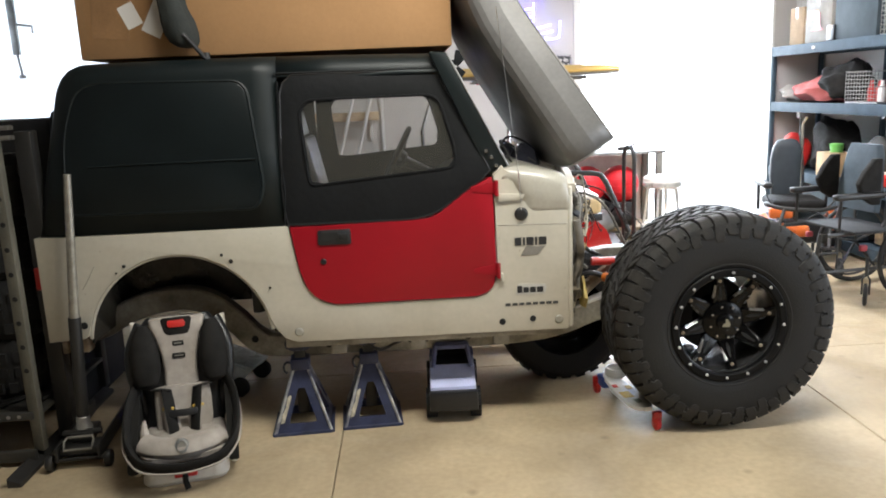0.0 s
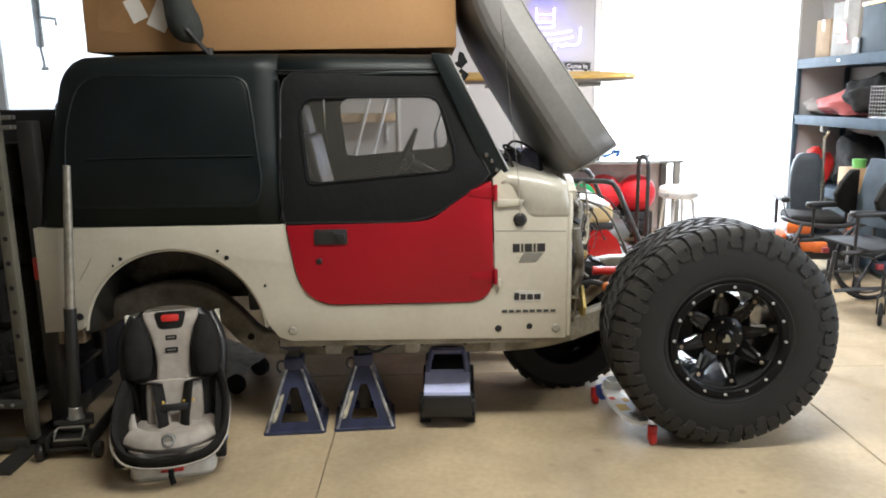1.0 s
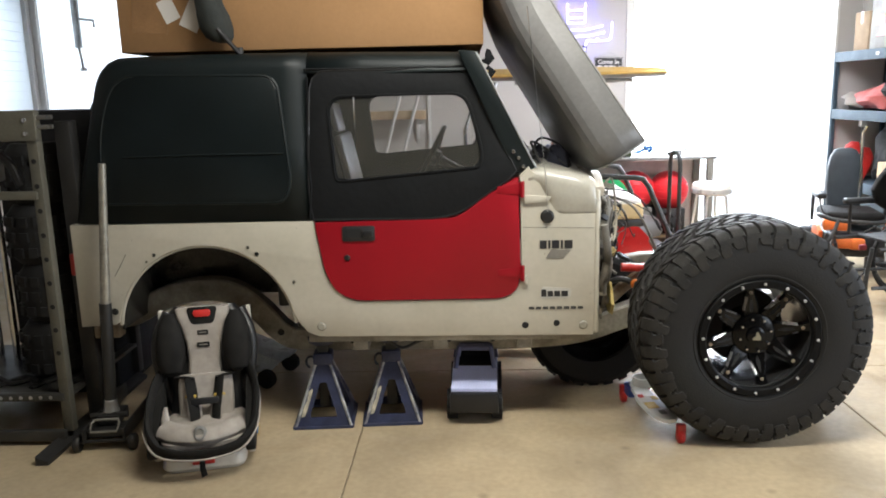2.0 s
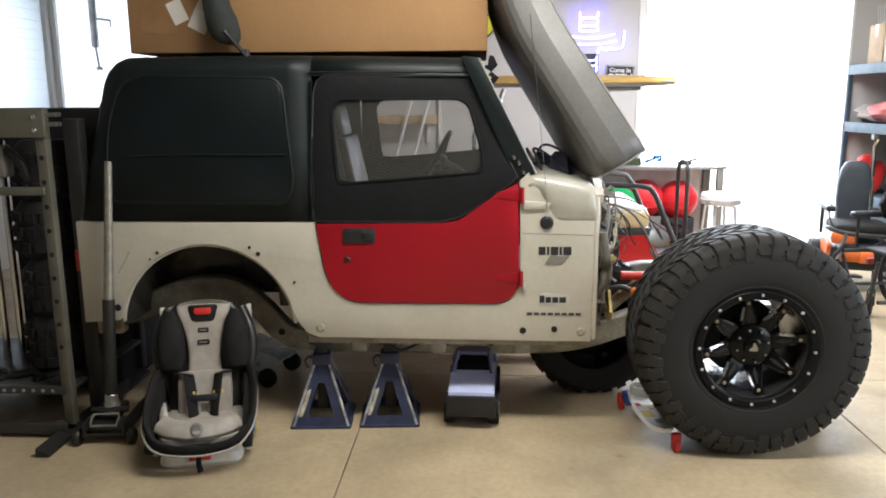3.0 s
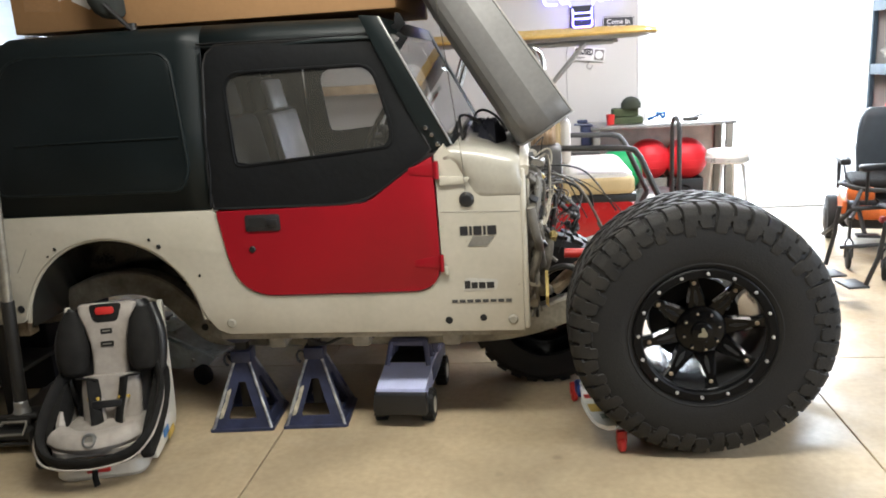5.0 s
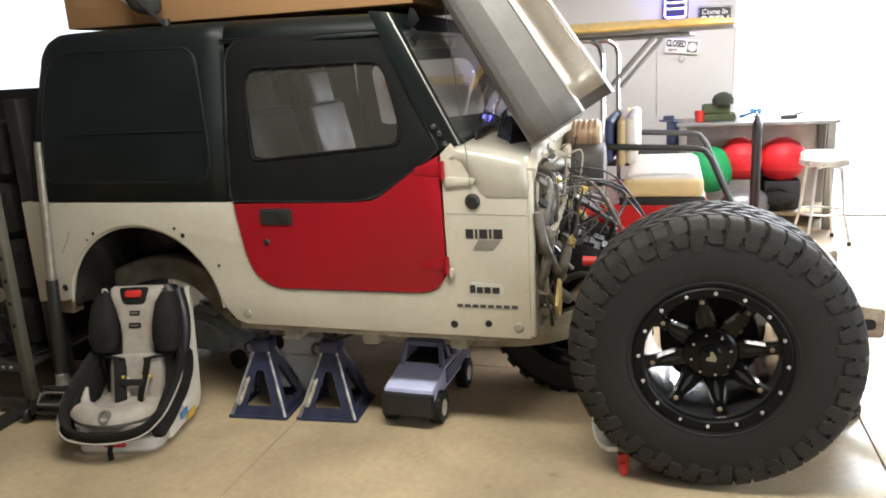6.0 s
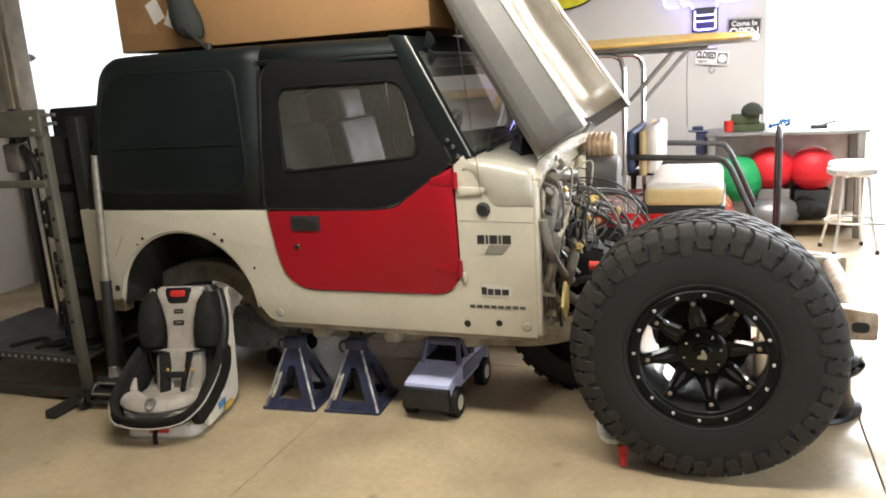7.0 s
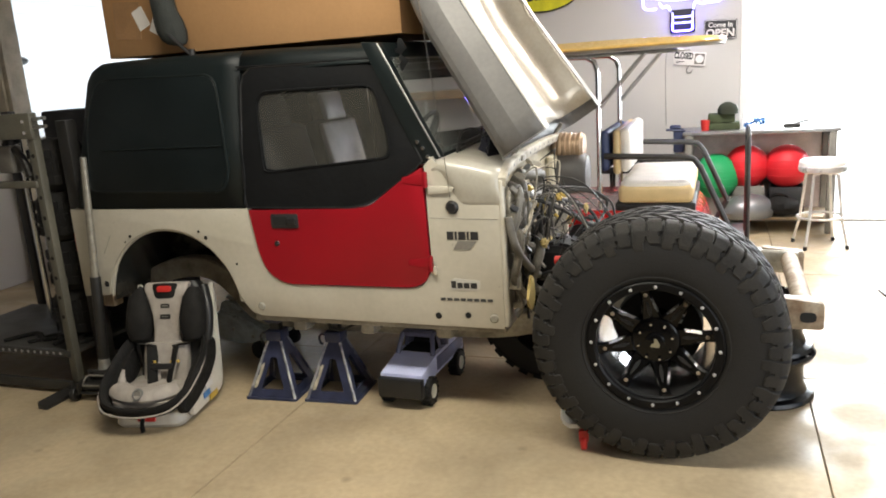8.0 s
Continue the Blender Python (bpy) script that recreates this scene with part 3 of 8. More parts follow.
def side_glass(flip, far):
    out = fillet([(-0.40, 1.062), (0.395, 1.055), (0.425, 1.14), (0.375, 1.585), (-0.315, 1.600), (-0.385, 1.40)], [0.05, 0.07, 0.05, 0.07, 0.09, 0.1], 6)
    bm = B()
    prism(bm, out, -0.010, 0.004, 0.003, warp=tumble)
    flip(bm)
    g = part("side_window", bm, TINT, top, "dark tinted side glass", True)
    bm = B()
    tube(bm, [(x, -0.004 + tumble(z), z) for x, z in grow(out, 0.006)], 0.007, 6, closed=True)
    flip(bm)
    part("window_seal", bm, HARDTOP, g, "", True)
    bm = B()
    tube(bm, [(-0.30, -0.012 + tumble(1.25), 1.258), (0.0, -0.012 + tumble(1.25), 1.262), (0.40, -0.012 + tumble(1.25), 1.262)], 0.004, 4)
    flip(bm)
    part("window_divider", bm, HARDTOP, g)


bothsides(side_glass)
bm = B()
prism(bm, fillet([(0.18, 1.05), (1.32, 1.05), (1.25, 1.5), (0.25, 1.5)], 0.06, 5), 0, 0.02, 0.004, pose(-0.508, 0, -0.0, 0, 0, 90) @ pose(0, 0, 0, 0, 0, 0))
part("rear_window", bm, TINT, top, "dark tinted rear glass", True)
# thin gutter along the hardtop edge and the dark gap before the door
bm = B()
tube(bm, [(0.5, 0.076, 1.612), (1.235, 0.076, 1.608)], 0.005, 6)
tube(bm, [(0.512, -0.002 + tumble(1.58), 1.58), (0.505, -0.004 + tumble(1.25), 1.25), (0.517, -0.005 + tumble(1.12), 1.12), (0.508, -0.004, 0.985)], 0.0045, 6)
part("gutter", bm, VINYL, top, "", True)

# windscreen frame
wf = part("windscreen_frame", (lambda b: (prism(b, [(1.165, 1.672), (1.234, 1.667), (1.262, 1.606), (1.20, 1.600)], 0.08, CW - 0.08, 0.006), b)[1])(B()), HARDTOP, car, "black windscreen frame", True)
for y in (0.055, CW - 0.055):
    s = 1 if y < 0.7 else -1
    bm = B()
    prism(bm, fillet([(1.160, 1.675), (1.396, 1.150), (1.440, 1.168), (1.482, 1.178), (1.234, 1.668)], 0.008, 3), y - 0.03 * s, y + 0.030 * s, 0.004)
    pil = part("pillar", bm, HARDTOP, wf, "", True)
    bm = B()
    tube(bm, [(1.236, y - 0.028 * s, 1.664), (1.360, y - 0.030 * s, 1.422), (1.484, y - 0.030 * s, 1.180)], 0.0045, 6)
    part("pillar_trim", bm, STEEL, pil, "thin bright trim", True)
bm = B()
prism(bm, [(1.43, 1.20), (1.482, 1.19), (1.492, 1.15), (1.43, 1.15)], 0.08, CW - 0.08, 0.004)
part("sill_rail", bm, HARDTOP, wf, "", True)
bm = B()
bm.faces.new([bm.verts.new(p) for p in ((1.245, 0.08, 1.635), (1.476, 0.08, 1.185), (1.476, CW - 0.08, 1.185), (1.245, CW - 0.08, 1.635))])
ws = part("windscreen", bm, GLASS, wf, "clear windscreen glass")
ws.visible_shadow = False
if ws.data.polygons[0].normal.x < 0:
    ws.data.flip_normals()
for x, z in ((1.388, 1.249), (1.41, 1.222), (1.43, 1.185)):
    bm = B()
    lathe(bm, [(0, 0.008), (0.008, 0.007), (0.011, 0.0)], 10, pose(x, 0.021, z, 90))
    part("bolt", bm, CHROME, wf, "bright bolt head", True)
bm = B()
prism(bm, [(1.300, 1.640), (1.301, 1.664), (1.308, 1.684), (1.325, 1.678), (1.343, 1.640), (1.316, 1.612), (1.286, 1.628), (1.288, 1.642)], 0.15, 0.156, 0.001)
prism(bm, [(1.315, 1.614), (1.349, 1.587), (1.314, 1.541), (1.290, 1.558), (1.318, 1.588), (1.300, 1.600)], 0.15, 0.156, 0.001)
tube(bm, [(1.27, 0.145, 1.60), (1.24, 0.24, 1.60)], 0.010, 8)
bmesh.ops.translate(bm, vec=(-0.025, 0, 0), verts=bm.verts[:])
part("header_bracket", bm, VINYL, wf, "black folding bracket", True)

# tub: floor, bulkheads, rear wall, cowl
bm = B()
box(bm, -0.54, 0.46, 0.47, CW - 0.47, 0.62, 0.65)
box(bm, 0.46, 1.38, 0.035, CW - 0.035, 0.52, 0.55)
box(bm, -0.554, -0.52, 0.036, CW - 0.036, 0.50, 0.97, 0.004)
part("tub_floor", bm, CREAM, car, "", True)
ARCHBLK = mat("dark_glossy_housing", (0.014, 0.0145, 0.0135), 0.20, var=0.3, scale=7, bump=0.12, spec=0.75, col2=(0.045, 0.043, 0.037))
for s in (1, -1):
    bm = B()
    pts = arc(0.02, 0.468, 0.407, 2, 178, 24)
    inn = arc(0.02, 0.468, 0.398, 178, 2, 24)
    prism(bm, pts + inn, 0.036, 0.46)
    prism(bm, arc(0.02, 0.468, 0.398, 10, 170, 24), 0.448, 0.46)
    if s < 0:
        bmesh.ops.transform(bm, matrix=Matrix.Translation((0, CW, 0)) @ Matrix.Diagonal((1, -1, 1, 1)), verts=bm.verts[:])
    part("wheel_housing", bm, ARCHBLK, car, "dark glossy inner wheel arch", True)
FIREX = 1.722
bm = B()
box(bm, FIREX - 0.02, FIREX, 0.03, 0.30, 0.45, 1.13, 0.004)
box(bm, FIREX - 0.02, FIREX, 0.30, CW - 0.03, 0.76, 1.13, 0.004)
box(bm, FIREX, FIREX + 0.012, 0.02, 0.10, 0.45, 1.11, 0.005)
box(bm, FIREX, FIREX + 0.03, 0.30, 0.62, 0.80, 1.08, 0.02)
box(bm, FIREX, FIREX + 0.05, 0.95, 1.40, 0.72, 1.06, 0.03)
part("firewall", bm, mat("dusty_cream_firewall", (0.60, 0.54, 0.41), 0.6, var=0.14, scale=7, bump=0.2, col2=(0.44, 0.39, 0.28)), car, "dusty cream firewall", True)


def cowl_ring(x, step, drop, zb, zt, r=0.055):
    """One cross-section of the cowl: stepped out from the body side and rounded over at the top."""
    top = zt - r
    half = [(0.004, zb - 0.008), (0.0, zb - 0.004), (-step * 0.2, zb + (top - zb) * 0.10), (-step * 0.62, zb + (top - zb) * 0.30), (-step, zb + (top - zb) * 0.62)]
    for i in range(7):
        a = math.pi / 2 * i / 6
        half.append((-step + r - r * math.cos(a) + drop, zt - r + r * math.sin(a) - drop))
    half.append((0.35, zt + 0.006 - drop))
    return [(x, y, z) for y, z in half] + [(x, CW - y, z) for y, z in half[::-1]]


bm = B()
loft(bm, [cowl_ring(*q) for q in ((1.450, 0.000, 0.0, 1.130, 1.166, 0.03), (1.475, 0.001, 0.0, 1.132, 1.174, 0.034), (1.497, 0.004, 0.0, 1.118, 1.178, 0.042), (1.512, 0.009, 0.0, 1.090, 1.178, 0.05), (1.530, 0.013, 0.0, 1.058, 1.177, 0.055), (1.548, 0.014, 0.0, 1.026, 1.175, 0.055), (1.565, 0.014, 0.0, 1.000, 1.172, 0.055), (1.585, 0.014, 0.0, 0.987, 1.168, 0.055), (1.61, 0.014, 0.0, 0.984, 1.163, 0.055), (1.70, 0.014, 0.0, 0.984, 1.141, 0.055), (1.725, 0.014, 0.003, 0.984, 1.133, 0.055), (1.738, 0.011, 0.010, 0.984, 1.129, 0.055), (1.745, 0.004, 0.021, 0.984, 1.127, 0.055))], closed=False, caps=False)
cowl = part("cowl_top", bm, CREAM_SHADED, car, "cream cowl with its shade painted into the colour", True)
sol = cowl.modifiers.new("thickness", "SOLIDIFY")
sol.thickness, sol.offset = 0.004, -1
bm = B()
for k in range(9):
    box(bm, 1.53, 1.60, 0.42 + k * 0.07, 0.47 + k * 0.07, 1.160, 1.1725, 0.003)
part("cowl_vent", bm, BLACKP, car, "", True)
bm = B()
tube(bm, [(1.515, 0.20, 1.19), (1.50, 0.55, 1.21), (1.49, 0.85, 1.235)], 0.007, 6, soft=4)
tube(bm, [(1.50, 0.30, 1.20), (1.492, 0.86, 1.225)], 0.011, 6)
part("wiper", bm, BLACKP, car, "black wiper arm", True)

# raised bonnet, leaning back over the windscreen
UX, UZ = -0.527, 0.850
NX, NZ = 0.850, 0.527
BASE = Vector((1.722, 0, 1.143))
LEN = 1.0
SEC = [(0.012, 0.258), (0.004, 0.252), (-0.007, 0.212), (-0.017, 0.176), (-0.019, 0.170), (-0.022, 0.120), (-0.019, 0.092), (-0.008, 0.066), (0.018, 0.044), (0.065, 0.030), (0.15, 0.015), (0.30, 0.004), (0.75, -0.008)]
SEC = SEC + [(CW - y, d) for y, d in SEC[-2::-1]]


def on_hood(y, d, s):
    """A point of the bonnet: across, in depth and up its length; it narrows and droops to the nose."""
    k = s / LEN
    nose = 0.075 * max(0.0, k - 0.6) ** 2 / 0.16
    d = nose + d * (1 - 0.12 * max(0.0, k))
    return (BASE.x + UX * s + NX * d, CW / 2 + (y - CW / 2) * (1 - 0.19 * k), BASE.z + UZ * s + NZ * d)


# lip paler than the bonnet: light caught on the fold is in its colour
LIPSTEEL = mat("lit_edge_steel", (0.62, 0.60, 0.56), 0.34, 0.6, var=0.12, scale=14, bump=0.05)
BARE_HOOD = mat("dull_silver_primer", (0.145, 0.141, 0.137), 0.42, 0.2, var=0.10, scale=5, fine=60, bump=0.06, rvar=0.10)
bm = B()
loft(bm, [[on_hood(y, d, LEN * k / 10) for y, d in SEC] for k in range(11)], closed=False, caps=False)
hood = part("bonnet", bm, BARE_HOOD, car, "raised bare-metal grey bonnet", True, crease=14)
sol = hood.modifiers.new("thickness", "SOLIDIFY")
sol.thickness, sol.offset = 0.006, -1
for m in (1, -1):
    Y = lambda y: y if m > 0 else CW - y
    bm = B()
    loft(bm, [[on_hood(Y(y), d, LEN * k / 10) for y, d in ((0.008, 0.258), (0.012, 0.263), (0.046, 0.256), (0.049, 0.250), (0.014, 0.254))] for k in range(11)])
    part("bonnet_lip", bm, LIPSTEEL, hood, "bright folded edge", True)
bm = B()
tube(bm, [on_hood(y, d, 0.004) for y, d in SEC], 0.004, 6)
part("rear_edge", bm, STEEL, hood, "bright folded edge", True)
HINGE = mat("pale_riveted_strip", (0.56, 0.53, 0.45), 0.5, var=0.18, scale=12, bump=0.15, col2=(0.30, 0.26, 0.20))
LIP = lambda y: 1.166 - 0.030 * (abs(y - CW / 2) / 0.75) ** 2 - 0.045 * max(0.0, (abs(y - CW / 2) - 0.60) / 0.15) ** 2
bm = B()
loft(bm, [[(1.738 + dx, y, LIP(y) + dz) for dx, dz in ((0.0, -0.034), (0.030, -0.036), (0.034, -0.004), (0.026, 0.002), (0.0, 0.002))] for y in [CW * k / 30 for k in range(31)]])
strip = part("cowl_lip", bm, HINGE, car, "pale riveted lip along the firewall's top", True)
for k in range(15):
    y = 0.05 + 0.1 * k
    bm = B()
    lathe(bm, [(0, 0.004), (0.005, 0.003), (0.007, 0)], 8, pose(1.770, y, LIP(y) - 0.020, 0, 90, 0))
    part("rivet", bm, STEEL, strip)
# inner skin: a shallow second sheet with long pressed ribs
bm = B()
inner = [(0.050, 0.246), (0.058, 0.225), (0.075, 0.185), (0.10, 0.145), (0.15, 0.105), (0.22, 0.082), (0.30, 0.074), (0.36, 0.088), (0.40, 0.092), (0.44, 0.088), (0.50, 0.066), (0.62, 0.056), (0.75, 0.054)]
inner = inner + [(CW - y, d) for y, d in inner[-2::-1]]
loft(bm, [[on_hood(y, d, 0.06 + 0.90 * LEN * k / 8) for y, d in inner] for k in range(9)], closed=False, caps=False)
skin = part("inner_skin", bm, mat("bare_pressed_steel", (0.38, 0.335, 0.265), 0.36, 0.45, var=0.10, scale=4, fine=50, bump=0.04, col2=(0.29, 0.25, 0.19)), hood, "dusty bare pressed inner panel", True)
sol = skin.modifiers.new("thickness", "SOLIDIFY")
sol.thickness, sol.offset = 0.003, -1
for y in (0.095,):
    bm = B()
    loft(bm, [[on_hood(y - 0.030, d, s), on_hood(y + 0.030, d, s), on_hood(y + 0.030, d + 0.008, s), on_hood(y - 0.030, d + 0.008, s)] for s, d in ((0.01, 0.245), (0.07, 0.245))])
    part("corner_patch", bm, WHITEP, hood, "torn white sticker patch")
for y in (0.30, 1.20):
    bm = B()
    box(bm, 1.70, 1.78, y - 0.03, y + 0.03, 1.125, 1.15, 0.005)
    tube(bm, [(1.72, y, 1.14), (1.75, y, 1.18), (1.77, y, 1.21)], 0.012, 6)
    part("bonnet_hinge", bm, FRAMEM, hood, "", True)
for s, y in ((0.36, 0.24), (0.33, 0.10), (0.16, 0.16)):
    bm = B()
    lathe(bm, [(0, 0.026), (0.011, 0.024), (0.014, 0.0)], 10, pose(*on_hood(y, 0.085, s), 0, -122, 0))
    part("bump_stop", bm, BLACKP, hood, "black rubber stop", True)
def crumple(bm, x, y, z, lx, ly, h, seed, n=14, m=12):
    """A sheet thrown down in folds: uneven outline, sharp creases, edges on the support."""
    rnd = random.Random(seed)
    f = [(rnd.uniform(3, 9), rnd.uniform(3, 9), rnd.uniform(0, 6.3), rnd.uniform(0.3, 1)) for _ in range(4)]
    edge = [rnd.uniform(0.72, 1.12) for _ in range(n)]
    rows = []
    for j in range(m + 1):
        r = j / m
        ring = []
        for i in range(n):
            a = 6.2832 * i / n
            u, v = r * edge[i] * math.cos(a), r * edge[i] * math.sin(a)
            w = sum(k * abs(math.sin(p * u + q * v + c)) for p, q, c, k in f) / sum(k for _, _, _, k in f)
            ring.append((x + lx * u, y + ly * v, z - 0.24 * lx * u + h * (0.25 + w) * (1 - r ** 3)))
        rows.append(ring)
    loft(bm, rows)


NAVY = mat("navy_cloth", (0.012, 0.013, 0.024), 0.9, bump=0.4)
bm = B()
crumple(bm, 1.625, 0.40, 1.160, 0.075, 0.20, 0.085, 5)
crumple(bm, 1.56, 0.66, 1.176, 0.05, 0.22, 0.05, 8)
tagged(part("dark_cloth", bm, NAVY, None, "", True), "crumpled navy cloth lying on the car's cowl", "cloth")
bm = B()
tube(bm, [(1.515, 0.16, 1.186), (1.50, 0.24, 1.235), (1.49, 0.34, 1.262), (1.51, 0.42, 1.262), (1.56, 0.40, 1.235), (1.61, 0.30, 1.190), (1.64, 0.22, 1.168)], 0.006, 6, soft=5)
tube(bm, [(1.52, 0.60, 1.19), (1.54, 0.60, 1.255), (1.58, 0.58, 1.27), (1.64, 0.50, 1.24), (1.68, 0.40, 1.19)], 0.006, 6, soft=5)
tagged(part("loose_lead", bm, WIREBLK, None, "", True), "looped black lead lying over the cowl cloth", "cable")

# decals: plain shapes in place of the lettering of makers
for x0, x1 in ((1.499, 1.529), (1.535, 1.545), (1.551, 1.583), (1.589, 1.599), (1.605, 1.640)):
    bm = B()
    box(bm, x0, x1, -0.003, -0.0005, 0.830, 0.866, 0.001)
    part("sticker_bar", bm, INK, car)
bm = B()
prism(bm, [(1.525, 0.786), (1.548, 0.826), (1.632, 0.824), (1.60, 0.786)], -0.003, -0.0005)
part("sticker_patch", bm, WIREGRY, car, "slanting grey patch of a sticker")
bm = B()
prism(bm, fillet([(1.495, 0.607), (1.632, 0.607), (1.640, 0.65), (1.51, 0.66)], 0.015), -0.0025, -0.0004)
badge = part("badge", bm, mat("off_white_vinyl", (0.58, 0.56, 0.51), 0.4, bump=0), car, "white outlined badge")
for x0, x1, z1 in ((1.506, 1.528, 0.648), (1.533, 1.557, 0.641), (1.562, 1.588, 0.641), (1.593, 1.622, 0.641)):
    bm = B()
    box(bm, x0, x1, -0.0045, -0.0024, 0.616, z1, 0.001)
    part("badge_bar", bm, INK, badge)
for k in range(8):
    bm = B()
    box(bm, 1.452 + k * 0.0305, 1.475 + k * 0.0305, -0.003, -0.0004, 0.558, 0.570)
    part("model_bar", bm, mat("dark_grey_print", (0.06, 0.06, 0.06), 0.5, bump=0) if not k else bpy.data.materials["dark_grey_print"], car)
bm = B()
lathe(bm, [(0, 0.016), (0.02, 0.014), (0.026, 0.008), (0.030, 0.0)], 18, pose(1.531, 0.0, 0.971, 90))
aer = part("aerial_base", bm, BLACKP, car, "black round aerial base", True)
bm = B()
tube(bm, [(1.531, -0.012, 0.98), (1.520, -0.02, 1.16), (1.445, 0.0, 1.84)], 0.0016, 5)
part("aerial_rod", bm, CHROME, aer, "", True)
bm = B()
box(bm, -0.592, -0.556, 0.03, 0.12, 0.735, 0.835, 0.008)
part("tail_lamp", bm, REDP, car, "red tail lamp", True)
bm = B()
box(bm, -0.60, -0.50, 0.05, 0.40, 0.43, 0.50, 0.015)
box(bm, -0.47, -0.40, 0.03, 0.10, 0.44, 0.51, 0.01)
part("rear_crossmember", bm, RUSTBEIGE, car, "pale dented rear crossmember", True)

# chassis: rails rise over the rear axle, run low below the doors and rise to the nose
RAILM = mat("sooty_rail_steel", (0.40, 0.375, 0.315), 0.40, 0.1, var=0.25, scale=7, fine=60, bump=0.3, col2=(0.15, 0.138, 0.115))
rail_c = [(-0.60, 0.46), (-0.46, 0.47), (-0.33, 0.535), (-0.20, 0.58), (-0.04, 0.592), (0.08, 0.555), (0.18, 0.47), (0.28, 0.365), (0.40, 0.335), (0.90, 0.330), (1.45, 0.330), (1.72, 0.355), (1.95, 0.43), (2.2, 0.50), (2.6, 0.48), (2.97, 0.46)]
for y in (0.30, 1.14):
    bm = B()
    line = smoothline([(x, y, z) for x, z in rail_c], 4)
    rings = []
    for i, p in enumerate(line):
        d = (line[min(i + 1, len(line) - 1)] - line[max(i - 1, 0)]).normalized()
        nrm = Vector((-d.z, 0, d.x))
        h = 0.055
        rings.append([p + nrm * h + Vector((0, 0.004, 0)), p + nrm * (h - 0.008) + Vector((0, -0.004, 0)), p - nrm * (h - 0.008) + Vector((0, -0.004, 0)), p - nrm * h + Vector((0, 0.004, 0)), p - nrm * h + Vector((0, 0.07, 0)), p + nrm * h + Vector((0, 0.07, 0))])
    loft(bm, rings)
    rail = part("chassis_rail", bm, RAILM, car, "dusty brown-grey steel chassis rail", True)
    for x, z in ((0.27, 0.375), (-0.42, 0.48), (0.62, 0.33), (1.02, 0.33), (1.3, 0.33)):
        bm = B()
        lathe(bm, [(0, 0.004), (0.014, 0.004), (0.018, 0)], 12, pose(x, y - 0.003, z, 90))
        part("rail_hole", bm, DARK, rail)
for q in ((-0.60, -0.50, 0.43, 0.51), (0.30, 0.40, 0.29, 0.37), (0.85, 1.25, 0.255, 0.29)):
    bm = B()
    box(bm, q[0], q[1], 0.375, 1.138, q[2], q[3], 0.01)
    part("crossmember", bm, FRAMEM, car, "", True)
bm = B()
tube(bm, [(2.93, 0.30, 0.475), (2.93, 1.20, 0.475)], 0.042, 14)
part("front_tube", bm, RUSTBEIGE, car, "pale rusty front cross tube", True)
for y in (0.285, 1.165):
    bm = B()
    prism(bm, fillet([(2.80, 0.40), (3.0, 0.40), (3.0, 0.51), (2.80, 0.535)], 0.012), y, y + 0.05, 0.004)
    hp = part("frame_horn", bm, RUSTBEIGE, car, "pale rusty frame end plate", True)
    bm = B()
    prism(bm, [(2.94 + x, 0.452 + z) for x, z in rrect(0.062, 0.042, 0.02)], y - 0.003, y + 0.002)
    part("slot", bm, DARK, hp)
# body mounts, pinch weld and cables below the rocker
bm = B()
box(bm, 0.46, 1.73, 0.04, 0.30, 0.405, 0.45, 0.006)
for x in (0.66, 1.02, 1.4):
    box(bm, x, x + 0.07, 0.05, 0.30, 0.36, 0.41, 0.008)
part("sill_flange", bm, FRAMEM, car, "", True)
bm = B()
tube(bm, [(0.80, 0.10, 0.40), (0.88, 0.10, 0.355), (0.98, 0.11, 0.39), (1.1, 0.12, 0.38)], 0.007, 6, soft=5)
part("brake_line", bm, WIREBLK, car, "", True)
bm = B()
tube(bm, [(1.6, 0.35, 0.36), (1.66, 0.34, 0.30), (1.72, 0.36, 0.34)], 0.012, 6, soft=5)
part("brake_line", bm, WIREBLK, car, "", True)

# cabin
bm = B()
prism(bm, fillet([(1.18, 0.88), (1.21, 1.05), (1.30, 1.10), (1.43, 1.11), (1.43, 0.85)], 0.03), 0.08, CW - 0.08, 0.01)
part("dashboard", bm, BLACKP, car, "black dashboard", True)
